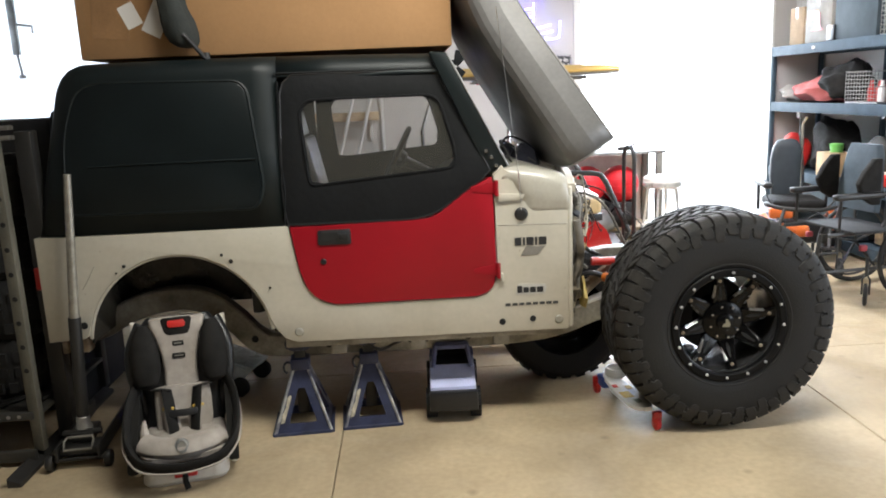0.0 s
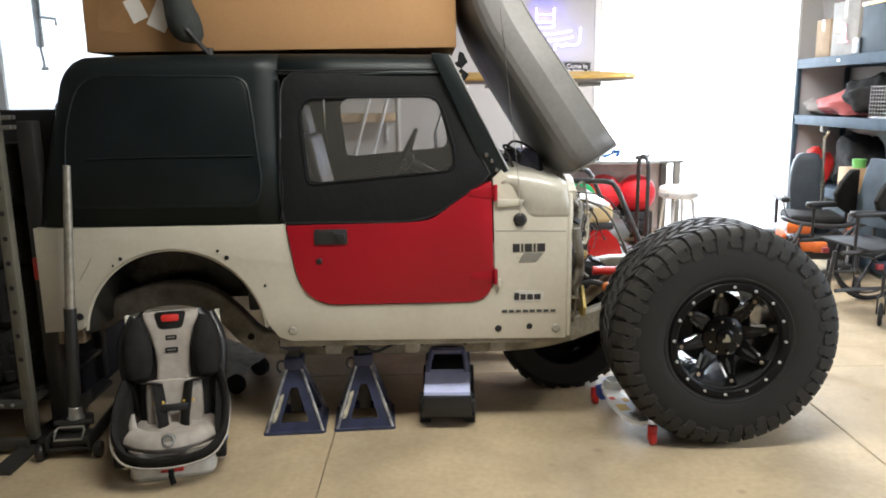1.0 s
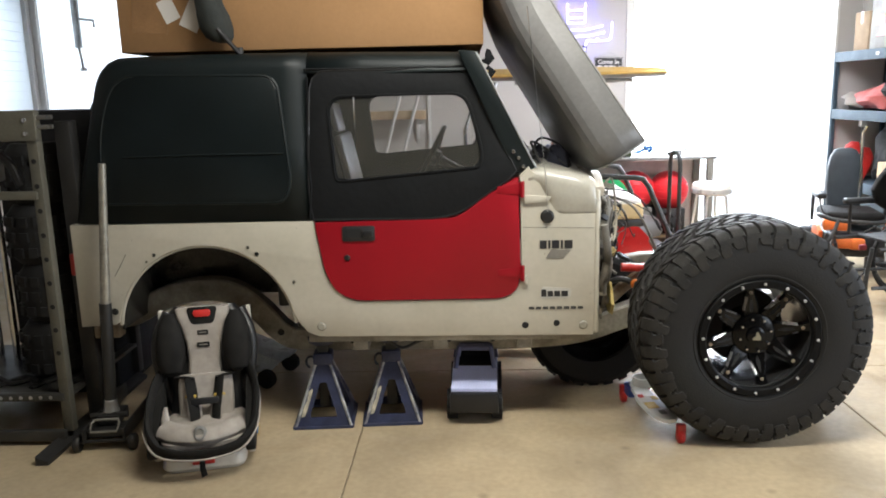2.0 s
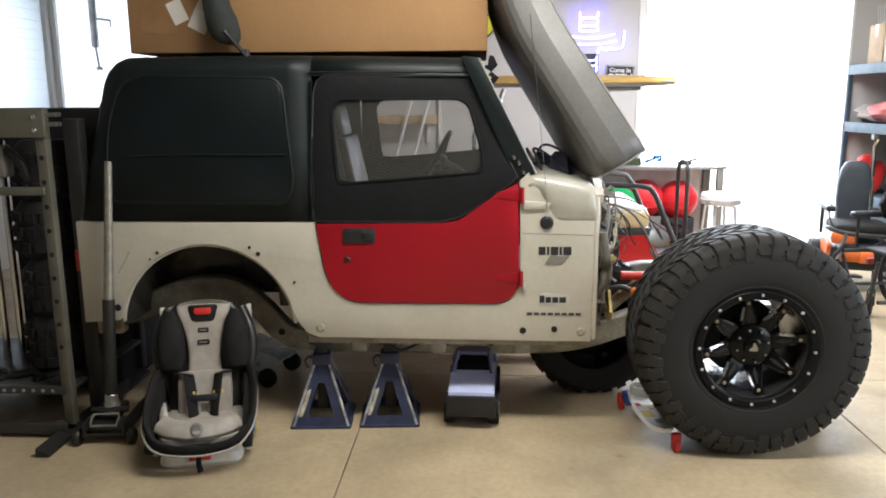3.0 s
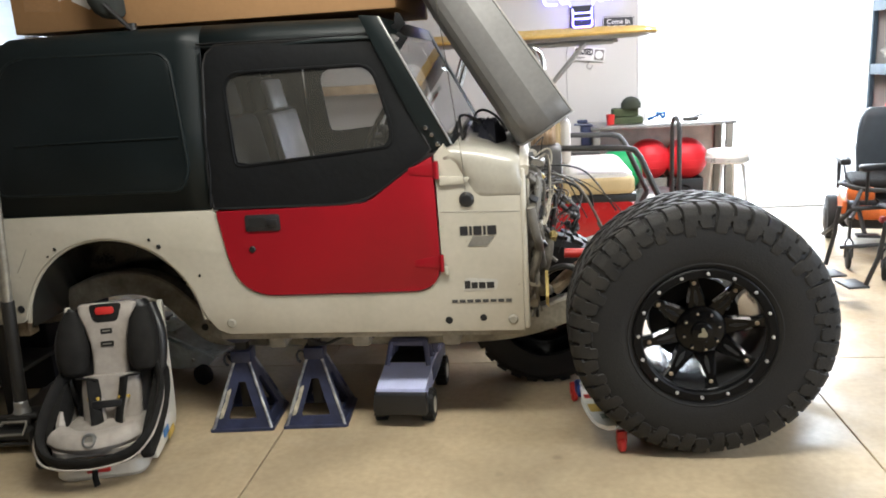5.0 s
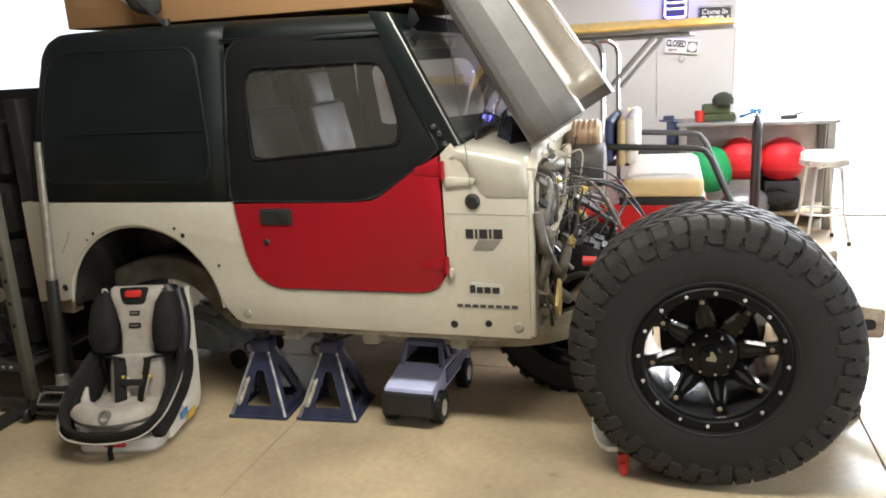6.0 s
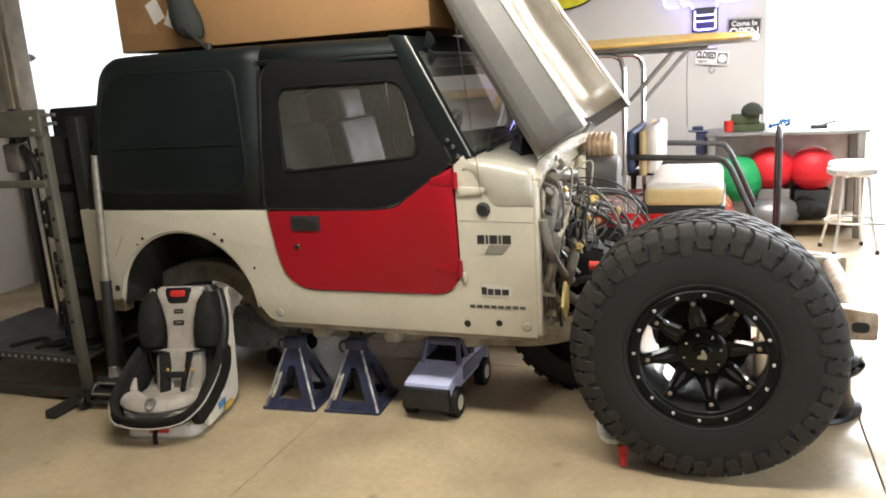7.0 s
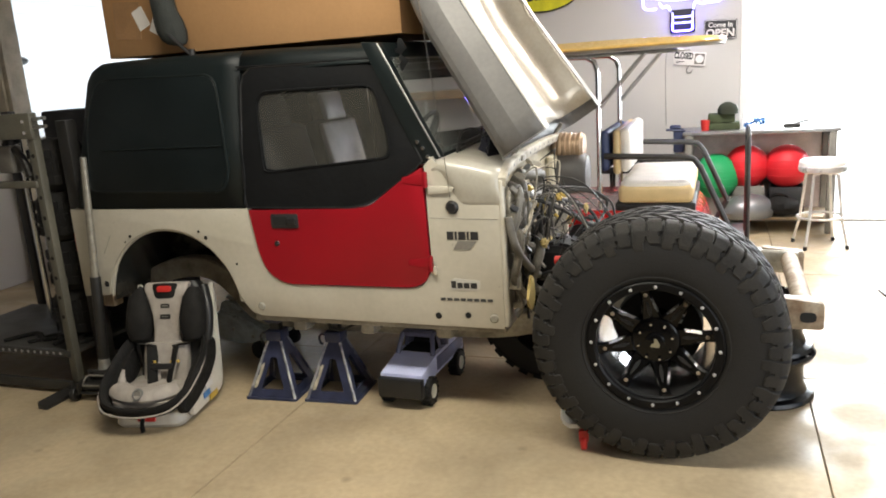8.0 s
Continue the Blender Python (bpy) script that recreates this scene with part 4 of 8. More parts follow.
for y in (0.20, 0.80):
    bm = B()
    box(bm, 0.50, 0.98, y, y + 0.46, 0.62, 0.78, 0.05, seg=3)
    cs = part("front_seat", bm, mat("grey_seat_cloth", (0.07, 0.07, 0.07), 0.9, bump=0.3), car, "dark grey cloth front seat", True)
    bm = B()
    box(bm, 0.55, 0.69, y, y + 0.46, 0.72, 1.32, 0.05, pose(0.6, 0, 0.75, 0, -12, 0) @ pose(-0.6, 0, -0.75), seg=3)
    box(bm, 0.57, 0.67, y + 0.10, y + 0.36, 1.30, 1.48, 0.04, pose(0.6, 0, 0.75, 0, -12, 0) @ pose(-0.6, 0, -0.75), seg=3)
    bk = part("seat_back", bm, mat("mid_grey_seat_cloth", (0.13, 0.13, 0.125), 0.9) if y > 0.5 else mat("dark_seat_cloth", (0.025, 0.025, 0.025), 0.9), cs, "", True)
    if y > 0.5:
        bm = B()
        box(bm, 0.665, 0.70, y - 0.01, y + 0.40, 0.74, 1.29, 0.016, pose(0.6, 0, 0.75, 0, -12, 0) @ pose(-0.6, 0, -0.75), seg=3)
        box(bm, 0.65, 0.682, y + 0.10, y + 0.34, 1.30, 1.46, 0.015, pose(0.6, 0, 0.75, 0, -12, 0) @ pose(-0.6, 0, -0.75), seg=3)
        part("seat_cover", bm, mat("pale_plastic_cover", (0.62, 0.61, 0.58), 0.4), bk, "pale plastic seat cover", True)
    cs.location.x = -0.06
bm = B()
tube(bm, [(0.33, 0.17, 0.55), (0.33, 0.17, 1.50), (0.33, 0.24, 1.57), (0.33, CW - 0.24, 1.57), (0.33, CW - 0.17, 1.50), (0.33, CW - 0.17, 0.55)], 0.028, 10)
for y in (0.22, CW - 0.22):
    tube(bm, [(0.33, y, 1.56), (-0.30, y, 1.30), (-0.42, y, 0.9)], 0.026, 8, soft=3)
    tube(bm, [(0.33, y, 1.56), (1.15, y - 0.02, 1.57)], 0.024, 8)
part("roll_bar", bm, BLKSTEEL, car, "padded black roll bar", True)
SWM = pose(0.985, 1.10, 1.155, 0, -62, 0)
bm = B()
tube(bm, [(0.175 * math.cos(6.283 * k / 28), 0.175 * math.sin(6.283 * k / 28), 0) for k in range(28)], 0.014, 8, closed=True, m=SWM)
for a in (0.5, 2.64, 4.71):
    tube(bm, [(0, 0, -0.03), (0.17 * math.cos(a), 0.17 * math.sin(a), 0)], 0.014, 6, m=SWM)
lathe(bm, [(0, 0.01), (0.05, 0.0), (0.05, -0.05), (0.03, -0.06), (0.025, -0.35)], 14, m=SWM)
part("steering_wheel", bm, BLACKP, car, "black steering wheel", True)

# wiring hanging from the bare firewall
BROWNLOOM = mat("dusty_brown_loom", (0.17, 0.15, 0.12), 0.6, var=0.25, scale=25, bump=0.2, col2=(0.08, 0.07, 0.055))
PALEWIRE = mat("dusty_pale_loom", (0.42, 0.38, 0.30), 0.6, var=0.2, scale=20)
bm = B()
box(bm, 1.735, 1.758, -0.004, 0.034, 0.445, 1.085, 0.010, seg=3)
box(bm, 1.722, 1.738, 0.02, 0.16, 0.45, 1.05, 0.004)
part("cowl_flange", bm, CREAM, car, "turned cream edge of the cowl side", True)
for q in ((1.745, 1.80, 0.06, 0.15, 0.90, 0.94), (1.745, 1.80, 0.05, 0.06, 0.60, 0.66), (1.745, 1.79, 0.10, 0.22, 0.50, 0.53)):
    bm = B()
    box(bm, *q, 0.004)
    part("bracket", bm, PALEWIRE, car, "pale bent bracket", True)
random.seed(11)
for k in range(24):
    bm = B()
    y = random.uniform(0.04, 0.62)
    z = random.uniform(0.78, 1.09)
    x = FIREX + random.uniform(0.03, 0.08)
    y2 = y + random.uniform(-0.12, 0.25)
    out = random.uniform(0.03, 0.11)
    pts = [(x, y, z), (x + out, y + random.uniform(-0.03, 0.1), z + random.uniform(-0.06, 0.06)), (x + out * random.uniform(0.6, 1.5), (y + y2) / 2, z - random.uniform(-0.03, 0.13)), (x + out * 0.7, y2, z - random.uniform(0.04, 0.22)), (x + random.uniform(0.0, 0.10), y2 + random.uniform(-0.05, 0.08), max(0.66, z - random.uniform(0.10, 0.28)))]
    tube(bm, pts, random.choice((0.003, 0.0035, 0.004, 0.005, 0.006, 0.008)), 6, soft=5)
    part("wire", bm, (WIREBLK, WIREGRY, WIREBLK, WIREGRY, WIREBLK, PALEWIRE)[k % 6], car, "", True)
# stout ribbed hoses that hang before the firewall
for pts, r, mm in (([(1.775, -0.005, 0.93), (1.785, 0.0, 0.86), (1.80, 0.03, 0.78), (1.81, 0.16, 0.68), (1.83, 0.33, 0.58)], 0.017, WIREGRY), ([(1.79, 0.50, 1.03), (1.80, 0.46, 0.965), (1.80, 0.30, 0.94), (1.79, 0.14, 0.91), (1.775, 0.08, 0.86), (1.77, 0.08, 0.76)], 0.019, WIREGRY), ([(1.79, 0.52, 0.95), (1.80, 0.48, 0.84), (1.81, 0.49, 0.72), (1.80, 0.55, 0.64)], 0.021, BROWNLOOM), ([(1.80, 0.34, 0.80), (1.84, 0.28, 0.74), (1.83, 0.22, 0.66), (1.80, 0.25, 0.57), (1.84, 0.32, 0.50)], 0.022, BROWNLOOM), ([(1.77, 0.22, 1.08), (1.80, 0.30, 1.06), (1.82, 0.42, 1.05), (1.80, 0.50, 1.00)], 0.020, WIREGRY)):
    bm = B()
    tube(bm, pts, r, 10, soft=7)
    part("hose", bm, mm, car, "stout grey ribbed hose", True)
# a tangled branch of thin wires reaching forward at mid height
for k in range(18):
    bm = B()
    y = random.uniform(0.25, 0.75)
    z = random.uniform(0.90, 1.03)
    far = random.uniform(0.08, 0.24)
    pts = [(FIREX + 0.03, y, z)]
    for j in range(1, 5):
        pts.append((FIREX + 0.03 + far * j / 4, y + 0.03 * j * random.uniform(-0.6, 0.8), z - 0.035 * j + random.uniform(-0.025, 0.025)))
    pts.append((FIREX + far * random.uniform(0.7, 1.0), y + random.uniform(-0.05, 0.1), z - random.uniform(0.18, 0.28)))
    tube(bm, pts, random.choice((0.0025, 0.003, 0.004, 0.005)), 6, soft=5)
    part("wire", bm, (WIREBLK, WIREBLK, WIREGRY)[k % 3], car, "", True)
    if k % 4 == 0:
        bm = B()
        a, b = Vector(pts[2]), Vector(pts[3])
        tube(bm, [a.lerp(b, 0.2), a.lerp(b, 0.6)], 0.009, 8)
        part("tape", bm, YELLOWP, car, "yellow tape wrap", True)
# long loose wires reaching forward and drooping
for k in range(5):
    bm = B()
    y = random.uniform(0.25, 0.8)
    z = random.uniform(0.90, 1.06)
    far = random.uniform(0.16, 0.42)
    dz = random.uniform(0.0, 0.10)
    pts = [(FIREX + 0.04, y, z), (FIREX + far * 0.35, y + 0.02, z + dz * 0.6), (FIREX + far * 0.7, y + random.uniform(-0.08, 0.08), z + dz * 0.4 - 0.03), (FIREX + far, y + random.uniform(-0.12, 0.1), z - random.uniform(0.08, 0.2)), (FIREX + far * random.uniform(0.8, 1.05), y + random.uniform(-0.1, 0.1), z - random.uniform(0.12, 0.22))]
    tube(bm, pts, random.choice((0.0025, 0.003, 0.004, 0.006)), 6, soft=6)
    part("wire", bm, (WIREBLK, WIREBLK, WIREGRY)[k % 3], car, "", True)
for k, (y, z0, r) in enumerate(((0.07, 1.05, 0.015), (0.13, 1.06, 0.020), (0.19, 1.03, 0.013), (0.05, 0.86, 0.019), (0.25, 1.0, 0.016))):
    bm = B()
    tube(bm, [(FIREX + 0.03, y + 0.05, z0), (FIREX + 0.08, y + 0.03, z0 - 0.03), (FIREX + 0.07, y, z0 - 0.14), (FIREX + 0.05, y + 0.01, z0 - 0.22), (FIREX + 0.08, y + 0.05, z0 - 0.29), (FIREX + 0.09, y + 0.10, z0 - 0.31)], r, 8, soft=6)
    part("hose", bm, (WIREGRY, BROWNLOOM)[k % 2], car, "thick ribbed loom", True)
for k in range(16):
    bm = B()
    y, z = random.uniform(0.03, 0.24), random.uniform(0.80, 1.08)
    x = FIREX + random.uniform(0.03, 0.065)
    pts = [(x, y, z)]
    for j in range(1, 6):
        pts.append((x + random.uniform(-0.015, 0.03), y + random.uniform(-0.025, 0.05) + 0.012 * j, z - 0.075 * j + random.uniform(-0.02, 0.02)))
    tube(bm, pts, random.choice((0.004, 0.005, 0.007, 0.009)), 7, soft=5)
    part("loom", bm, (WIREGRY, BROWNLOOM, PALEWIRE, WIREBLK)[k % 4], car, "hanging taped loom", True)
for k in range(16):
    bm = B()
    y, z = random.uniform(0.06, 0.65), random.uniform(0.72, 1.06)
    box(bm, -0.018, 0.018, -0.012, 0.012, -0.010, 0.010, 0.003, pose(FIREX + random.uniform(0.04, 0.10), y, z, random.uniform(0, 90), random.uniform(0, 90), random.uniform(0, 90)))
    part("connector", bm, (YELLOWP, BLACKP, WIREGRY, WHITEP)[k % 4], car, "", True)
for k, (y, z, w) in enumerate(((0.46, 0.885, 0.045), (0.55, 0.69, 0.035), (0.12, 0.56, 0.07))):
    bm = B()
    rr = [[(FIREX + 0.10 + 0.012 * a, y + w * math.cos(6.283 * j / 8) * random.uniform(0.7, 1.2), z + w * math.sin(6.283 * j / 8) * random.uniform(0.7, 1.3)) for j in range(8)] for a in (0, 1)]
    loft(bm, rr)
    part("tag", bm, mat("yellowed_tag", (0.55, 0.42, 0.14), 0.7), car, "torn yellowed tag", True)
# frayed yellow tape round the looms, and the taped harness that hangs out forward with its plugs
TAPEY = mat("frayed_yellow_tape", (0.58, 0.45, 0.17), 0.75, var=0.2, scale=30, bump=0.4, col2=(0.36, 0.27, 0.10))
rnd = random.Random(17)
for x, y, z, r, h in ((1.792, 0.521, 0.862, 0.034, 0.085), (1.862, 0.267, 0.757, 0.018, 0.040), (1.952, 0.848, 0.803, 0.013, 0.045), (1.824, 1.06, 0.700, 0.015, 0.05)):
    bm = B()
    rings = []
    for j in range(7):
        q = j / 6
        rings.append([(x + r * (0.55 + 0.55 * math.sin(math.pi * q)) * math.cos(6.2832 * i / 9) * rnd.uniform(0.65, 1.2), y + r * (0.55 + 0.55 * math.sin(math.pi * q)) * math.sin(6.2832 * i / 9) * rnd.uniform(0.65, 1.2), z + h * (q - 0.5) + rnd.uniform(-0.006, 0.006)) for i in range(9)])
    loft(bm, rings)
    part("tape_wrap", bm, TAPEY, car, "frayed yellow tape wrap")
for pts, r in (([(1.80, 0.42, 0.93), (1.836, 0.465, 0.90), (1.90, 0.62, 0.83), (1.95, 0.76, 0.755), (1.984, 0.824, 0.715), (1.975, 0.85, 0.66), (1.94, 0.86, 0.60)], 0.012), ([(1.80, 0.60, 0.90), (1.87, 0.72, 0.87), (1.95, 0.88, 0.80), (2.00, 0.90, 0.72), (1.97, 0.86, 0.66)], 0.009), ([(1.82, 0.80, 0.90), (1.92, 0.95, 0.88), (2.021, 1.063, 0.81), (2.015, 1.04, 0.74), (1.98, 0.92, 0.70), (1.96, 0.86, 0.71)], 0.008), ([(1.80, 0.50, 0.96), (1.88, 0.66, 0.945), (1.98, 0.84, 0.90), (2.06, 0.95, 0.82), (2.08, 0.98, 0.74)], 0.006)):
    bm = B()
    tube(bm, pts, r, 8, soft=6)
    part("harness", bm, WIREBLK, car, "black taped harness", True)
for k in range(14):
    x, y, z = 1.965 + rnd.uniform(-0.04, 0.035), 0.85 + rnd.uniform(-0.06, 0.08), 0.74 - 0.012 * k + rnd.uniform(-0.01, 0.01)
    bm = B()
    box(bm, -0.016, 0.016, -0.011, 0.011, -0.012, 0.012, 0.003, pose(x, y, z, rnd.uniform(0, 90), rnd.uniform(0, 90), rnd.uniform(0, 90)))
    box(bm, -0.024, -0.015, -0.007, 0.007, -0.008, 0.008, 0.002, pose(x, y, z, rnd.uniform(0, 30), rnd.uniform(0, 30), rnd.uniform(0, 90)))
    part("plug", bm, (BLACKP, WIREGRY, BLACKP, BLACKP)[k % 4], car, "", True)
# bright brackets and clips high on the firewall
for k in range(10):
    x, y, z = FIREX + rnd.uniform(0.035, 0.09), rnd.uniform(0.06, 0.55), rnd.uniform(0.99, 1.09)
    bm = B()
    prism(bm, fillet([(-0.028, -0.010), (0.012, -0.012), (0.026, 0.004), (0.010, 0.014), (-0.022, 0.010)], 0.004, 2), -0.002, 0.002, 0.0008, pose(x, y, z, rnd.uniform(-50, 50), rnd.uniform(-70, 70), rnd.uniform(-40, 40)))
    part("clip", bm, (STEEL, HINGE)[k % 2], car, "bent bright clip")
bm = B()
lathe(bm, [(0, 0.0), (0.10, 0.0), (0.108, 0.02), (0.108, 0.19), (0.098, 0.205), (0.045, 0.21), (0, 0.21)], 28, pose(FIREX, 1.10, 0.945, 0, 90, 0))
part("brake_booster", bm, mat("dull_black_drum", (0.065, 0.060, 0.056), 0.5), car, "black round brake servo", True)
bm = B()
prof = [(0, 0.0), (0.070, 0.0)]
for k in range(6):
    prof += [(0.074, 0.012 + 0.026 * k), (0.080, 0.016 + 0.026 * k), (0.080, 0.026 + 0.026 * k), (0.074, 0.030 + 0.026 * k)]
prof += [(0.068, 0.172), (0, 0.172)]
lathe(bm, prof, 28, pose(FIREX + 0.01, 1.14, 1.085, 0, 90, 0))
part("ribbed_canister", bm, mat("dull_copper_plating", (0.40, 0.28, 0.18), 0.42, 0.4, var=0.15), car, "copper-coloured ribbed canister", True)

# front axle, steering and springs
axle = part("front_axle", (lambda b: (tube(b, [(2.373, 0.12, 0.485), (2.373, 1.38, 0.485)], 0.045, 12), lathe(b, [(0, -0.13), (0.10, -0.10), (0.14, 0), (0.10, 0.10), (0, 0.12)], 18, pose(2.373, 1.0, 0.485, 0, 90, 0)), b)[-1])(B()), BLKSTEEL, car, "black solid front axle", True)
bm = B()
tube(bm, [(1.75, 0.36, 0.36), (2.34, 0.33, 0.44)], 0.03, 8)
tube(bm, [(1.75, 1.14, 0.36), (2.34, 1.17, 0.44)], 0.03, 8)
part("control_arm", bm, BLKSTEEL, axle, "", True)
bm = B()
tube(bm, [(1.905, 0.27, 0.678), (2.22, 0.27, 0.672)], 0.020, 10)
part("shock_absorber", bm, REDP, axle, "red gas shock absorber", True)
bm = B()
tube(bm, [(1.86, 0.34, 0.50), (1.97, 0.33, 0.60), (2.2, 0.33, 0.74), (2.45, 0.33, 0.78)], 0.03, 8, soft=4)
part("shock_hoop", bm, RUSTBEIGE, axle, "pale steel shock hoop", True)
bm = B()
tube(bm, [(1.80, 0.30, 0.58), (1.90, 0.28, 0.62), (1.97, 0.27, 0.60)], 0.014, 8, soft=4)
part("marker_lamp_wire", bm, BLACKP, axle, "", True)
bm = B()
lathe(bm, [(0, 0), (0.024, 0), (0.024, 0.03), (0, 0.035)], 14, pose(1.97, 0.26, 0.60, 90, 0, 20))
part("marker_lamp", bm, mat("amber_lens", (0.7, 0.2, 0.03), 0.3), axle, "small amber marker lamp", True)
bm = B()
for k in range(5):
    tube(bm, [(1.80 + 0.03 * k, 0.85 + 0.05 * k, 0.40), (1.86 + 0.02 * k, 0.9, 0.5), (1.80, 0.95 + 0.03 * k, 0.62)], 0.012, 6, soft=4)
box(bm, 1.76, 1.98, 0.82, 0.98, 0.40, 0.46, 0.01)
part("steering_box", bm, BLKSTEEL, axle, "", True)

# ---- big wheels ----
TR, TW = 0.473, 0.360
ZINC = mat("bright_zinc", (0.60, 0.60, 0.60), 0.35, 0.5, var=0.05, bump=0)
BARREL = mat("satin_grey_barrel", (0.26, 0.26, 0.265), 0.15, 0.9, var=0.08, bump=0, rvar=0.06)


def big_wheel(y, flip, spin):
    """The wheel's outer face looks to -y; built about its own hub."""
    w = part("wheel", (lambda b: (lathe(b, [(0, -0.14), (0.07, -0.14), (0.07, 0.04), (0, 0.04)], 20, AXLE), b)[1])(B()), BLKSTEEL, car, "large black alloy wheel with a mud-terrain tyre", True)
    # profile: radius and height towards the outer face
    h = TW / 2
    prof = [(0.240, h * 0.80), (0.247, h * 0.97), (0.262, h * 1.03), (0.30, h * 1.06), (0.35, h * 1.07), (0.40, h * 1.03), (0.432, h * 0.965), (0.452, h * 0.88), (0.460, h * 0.78), (0.463, h * 0.4), (0.465, 0), (0.463, -h * 0.4), (0.456, -h * 0.80), (0.432, -h * 0.94), (0.40, -h * 1.02), (0.34, -h * 1.06), (0.27, -h * 1.02), (0.25, -h * 0.97), (0.24, -h * 0.8)]
    bm = B()
    lathe(bm, prof, 84, AXLE)
    tyre = part("tyre", bm, RUBBER, w, "black mud-terrain tyre", True)
    # tread lugs with chamfered tops
    vs, fs = [], []

    def lug(a, y0, y1, wa, skew, r0, r1, drop0=0.0, drop1=0.0):
        i = len(vs)
        for r, k, e in ((r0, 1.0, 0.0), (r1 - 0.004, 0.94, 0.0), (r1, 0.80, 0.10)):
            ym, yh = (y0 + y1) / 2, (y1 - y0) / 2 * (1 - e)
            for yy, sk, dr in ((ym - yh, -skew, drop0), (ym + yh, skew, drop1)):
                for s in (-1, 1):
                    aa = a + sk + s * wa * k / 2
                    rr = r - (dr if r > r0 else 0)
                    vs.append((rr * math.cos(aa), yy, rr * math.sin(aa)))
        for j in (i, i + 4):
            fs.extend([(j, j + 4, j + 5, j + 1), (j + 2, j + 3, j + 7, j + 6), (j, j + 2, j + 6, j + 4), (j + 1, j + 5, j + 7, j + 3)])
        fs.extend([(i, i + 1, i + 3, i + 2), (i + 8, i + 10, i + 11, i + 9)])

    def shoulder(a, s, big, p):
        """A block that wraps from the tread over the shoulder down the sidewall, stepped along its edges."""
        end = (0.372 if big else 0.388) + rnd.uniform(-0.006, 0.006)
        z = (0.018 if big else -0.013) + rnd.uniform(-0.004, 0.004)
        spine = ((TR, 0.118, 0.0, 0.84), (TR - 0.001, 0.138, 0.004, 0.84), (TR - 0.006, 0.158, 0.012, 0.86), (TR - 0.018, 0.1735, 0.014, 0.88), (0.442, 0.1812, 0.014, 0.88), (0.4375, 0.1826, z, 0.97), (0.424, 0.1862, z, 0.97), (0.420, 0.1870, 0.0, 0.90), (0.405, 0.1902, 0.004, 0.92), (0.402, 0.1906, -z * 0.6, 0.80), (end + 0.006, 0.1924, -z * 0.6, 0.78), (end, 0.1908, -z * 0.3, 0.52))
        i = len(vs)
        n = len(spine)
        for r, yy, sk, wd in spine:
            low = max(0.0, 1.0 - (TR - r) / 0.075)
            for dr, k in ((0.0, 0.88), (0.006 + 0.013 * low, 1.04)):
                for e in (-1, 1):
                    aa = a + sk * s + e * wd * k * p / 2
                    ry = yy - dr * (1 - low) * 0.9
                    rr = r - dr * low
                    vs.append((rr * math.cos(aa), s * ry, rr * math.sin(aa)))
        for j in range(n - 1):
            q = i + 4 * j
            fs.extend([(q, q + 1, q + 5, q + 4), (q, q + 4, q + 6, q + 2), (q + 1, q + 3, q + 7, q + 5)])
        fs.extend([(i, i + 2, i + 3, i + 1), (i + 4 * n - 4, i + 4 * n - 3, i + 4 * n - 1, i + 4 * n - 2)])

    rnd = random.Random(5)
    NL = 48
    for k in range(NL):
        p = 6.28319 / NL
        a = p * k + rnd.uniform(-0.008, 0.008)
        for s in (-1, 1):
            o = p / 2 if s > 0 else 0
            big = k % 2
            shoulder(a + o, s, big, p)
            lug(a + o + p * 0.30, s * 0.066, s * 0.115, p * 0.72, 0.055 * s, 0.452, TR + 0.002)
            lug(a + o + p * 0.55, s * 0.008, s * 0.058, p * 0.70, -0.05 * s, 0.453, TR + 0.003)
    me = bpy.data.meshes.new("tread")
    me.from_pydata(vs, [], fs)
    bm = B()
    bm.from_mesh(me)
    part("tread", bm, RUBBERW, tyre, "chunky dusty tread lugs", True)
    for r, yy in ((0.268, h * 1.035), (0.395, h * 1.026)):
        bm = B()
        tube(bm, [(r * math.cos(6.283 * k / 72), -yy, r * math.sin(6.283 * k / 72)) for k in range(72)], 0.003, 5, closed=True)
        part("sidewall_ridge", bm, RUBBER, tyre, "", True)
    # deep barrel, outer lip with its ring of bolts
    bm = B()
    lathe(bm, [(0.240, h * 1.0), (0.219, h * 1.0), (0.214, h * 0.90), (0.210, h * 0.5), (0.206, 0.0), (0.200, -h * 0.9), (0.235, -h)], 64, AXLE)
    rim = part("rim", bm, BARREL, w, "deep dished grey metallic barrel", True)
    bm = B()
    lathe(bm, [(0, 0.0), (0.15, 0.0), (0.165, -0.01), (0.168, -0.09), (0, -0.09)], 40, AXLE)
    part("brake_drum", bm, mat("black_brake_drum", (0.012, 0.012, 0.012), 0.6, 0.2), w, "dark brake drum and backing plate", True)
    bm = B()
    lathe(bm, [(0.250, h * 0.99), (0.249, h * 1.035), (0.245, h * 1.055), (0.222, h * 1.05), (0.216, h * 1.02), (0.214, h * 0.86)], 72, AXLE)
    part("rim_lip", bm, mat("satin_black_lip", (0.0045, 0.0045, 0.005), 0.45, var=0.1, bump=0, spec=0.15), rim, "satin black rim lip", True)
    for k in range(16):
        a = 6.28319 * k / 16 + 0.026
        bm = B()
        lathe(bm, [(0, 0.009), (0.0048, 0.008), (0.0066, 0.0)], 8, pose(0.2317 * math.cos(a), -h * 1.052, -0.2317 * math.sin(a), 90))
        part("lip_bolt", bm, ZINC, rim, "", True)
    for k in range(8):
        turn = pose(0, 0, 0, 0, 360 * k / 8 - 10, 0)
        bm = B()
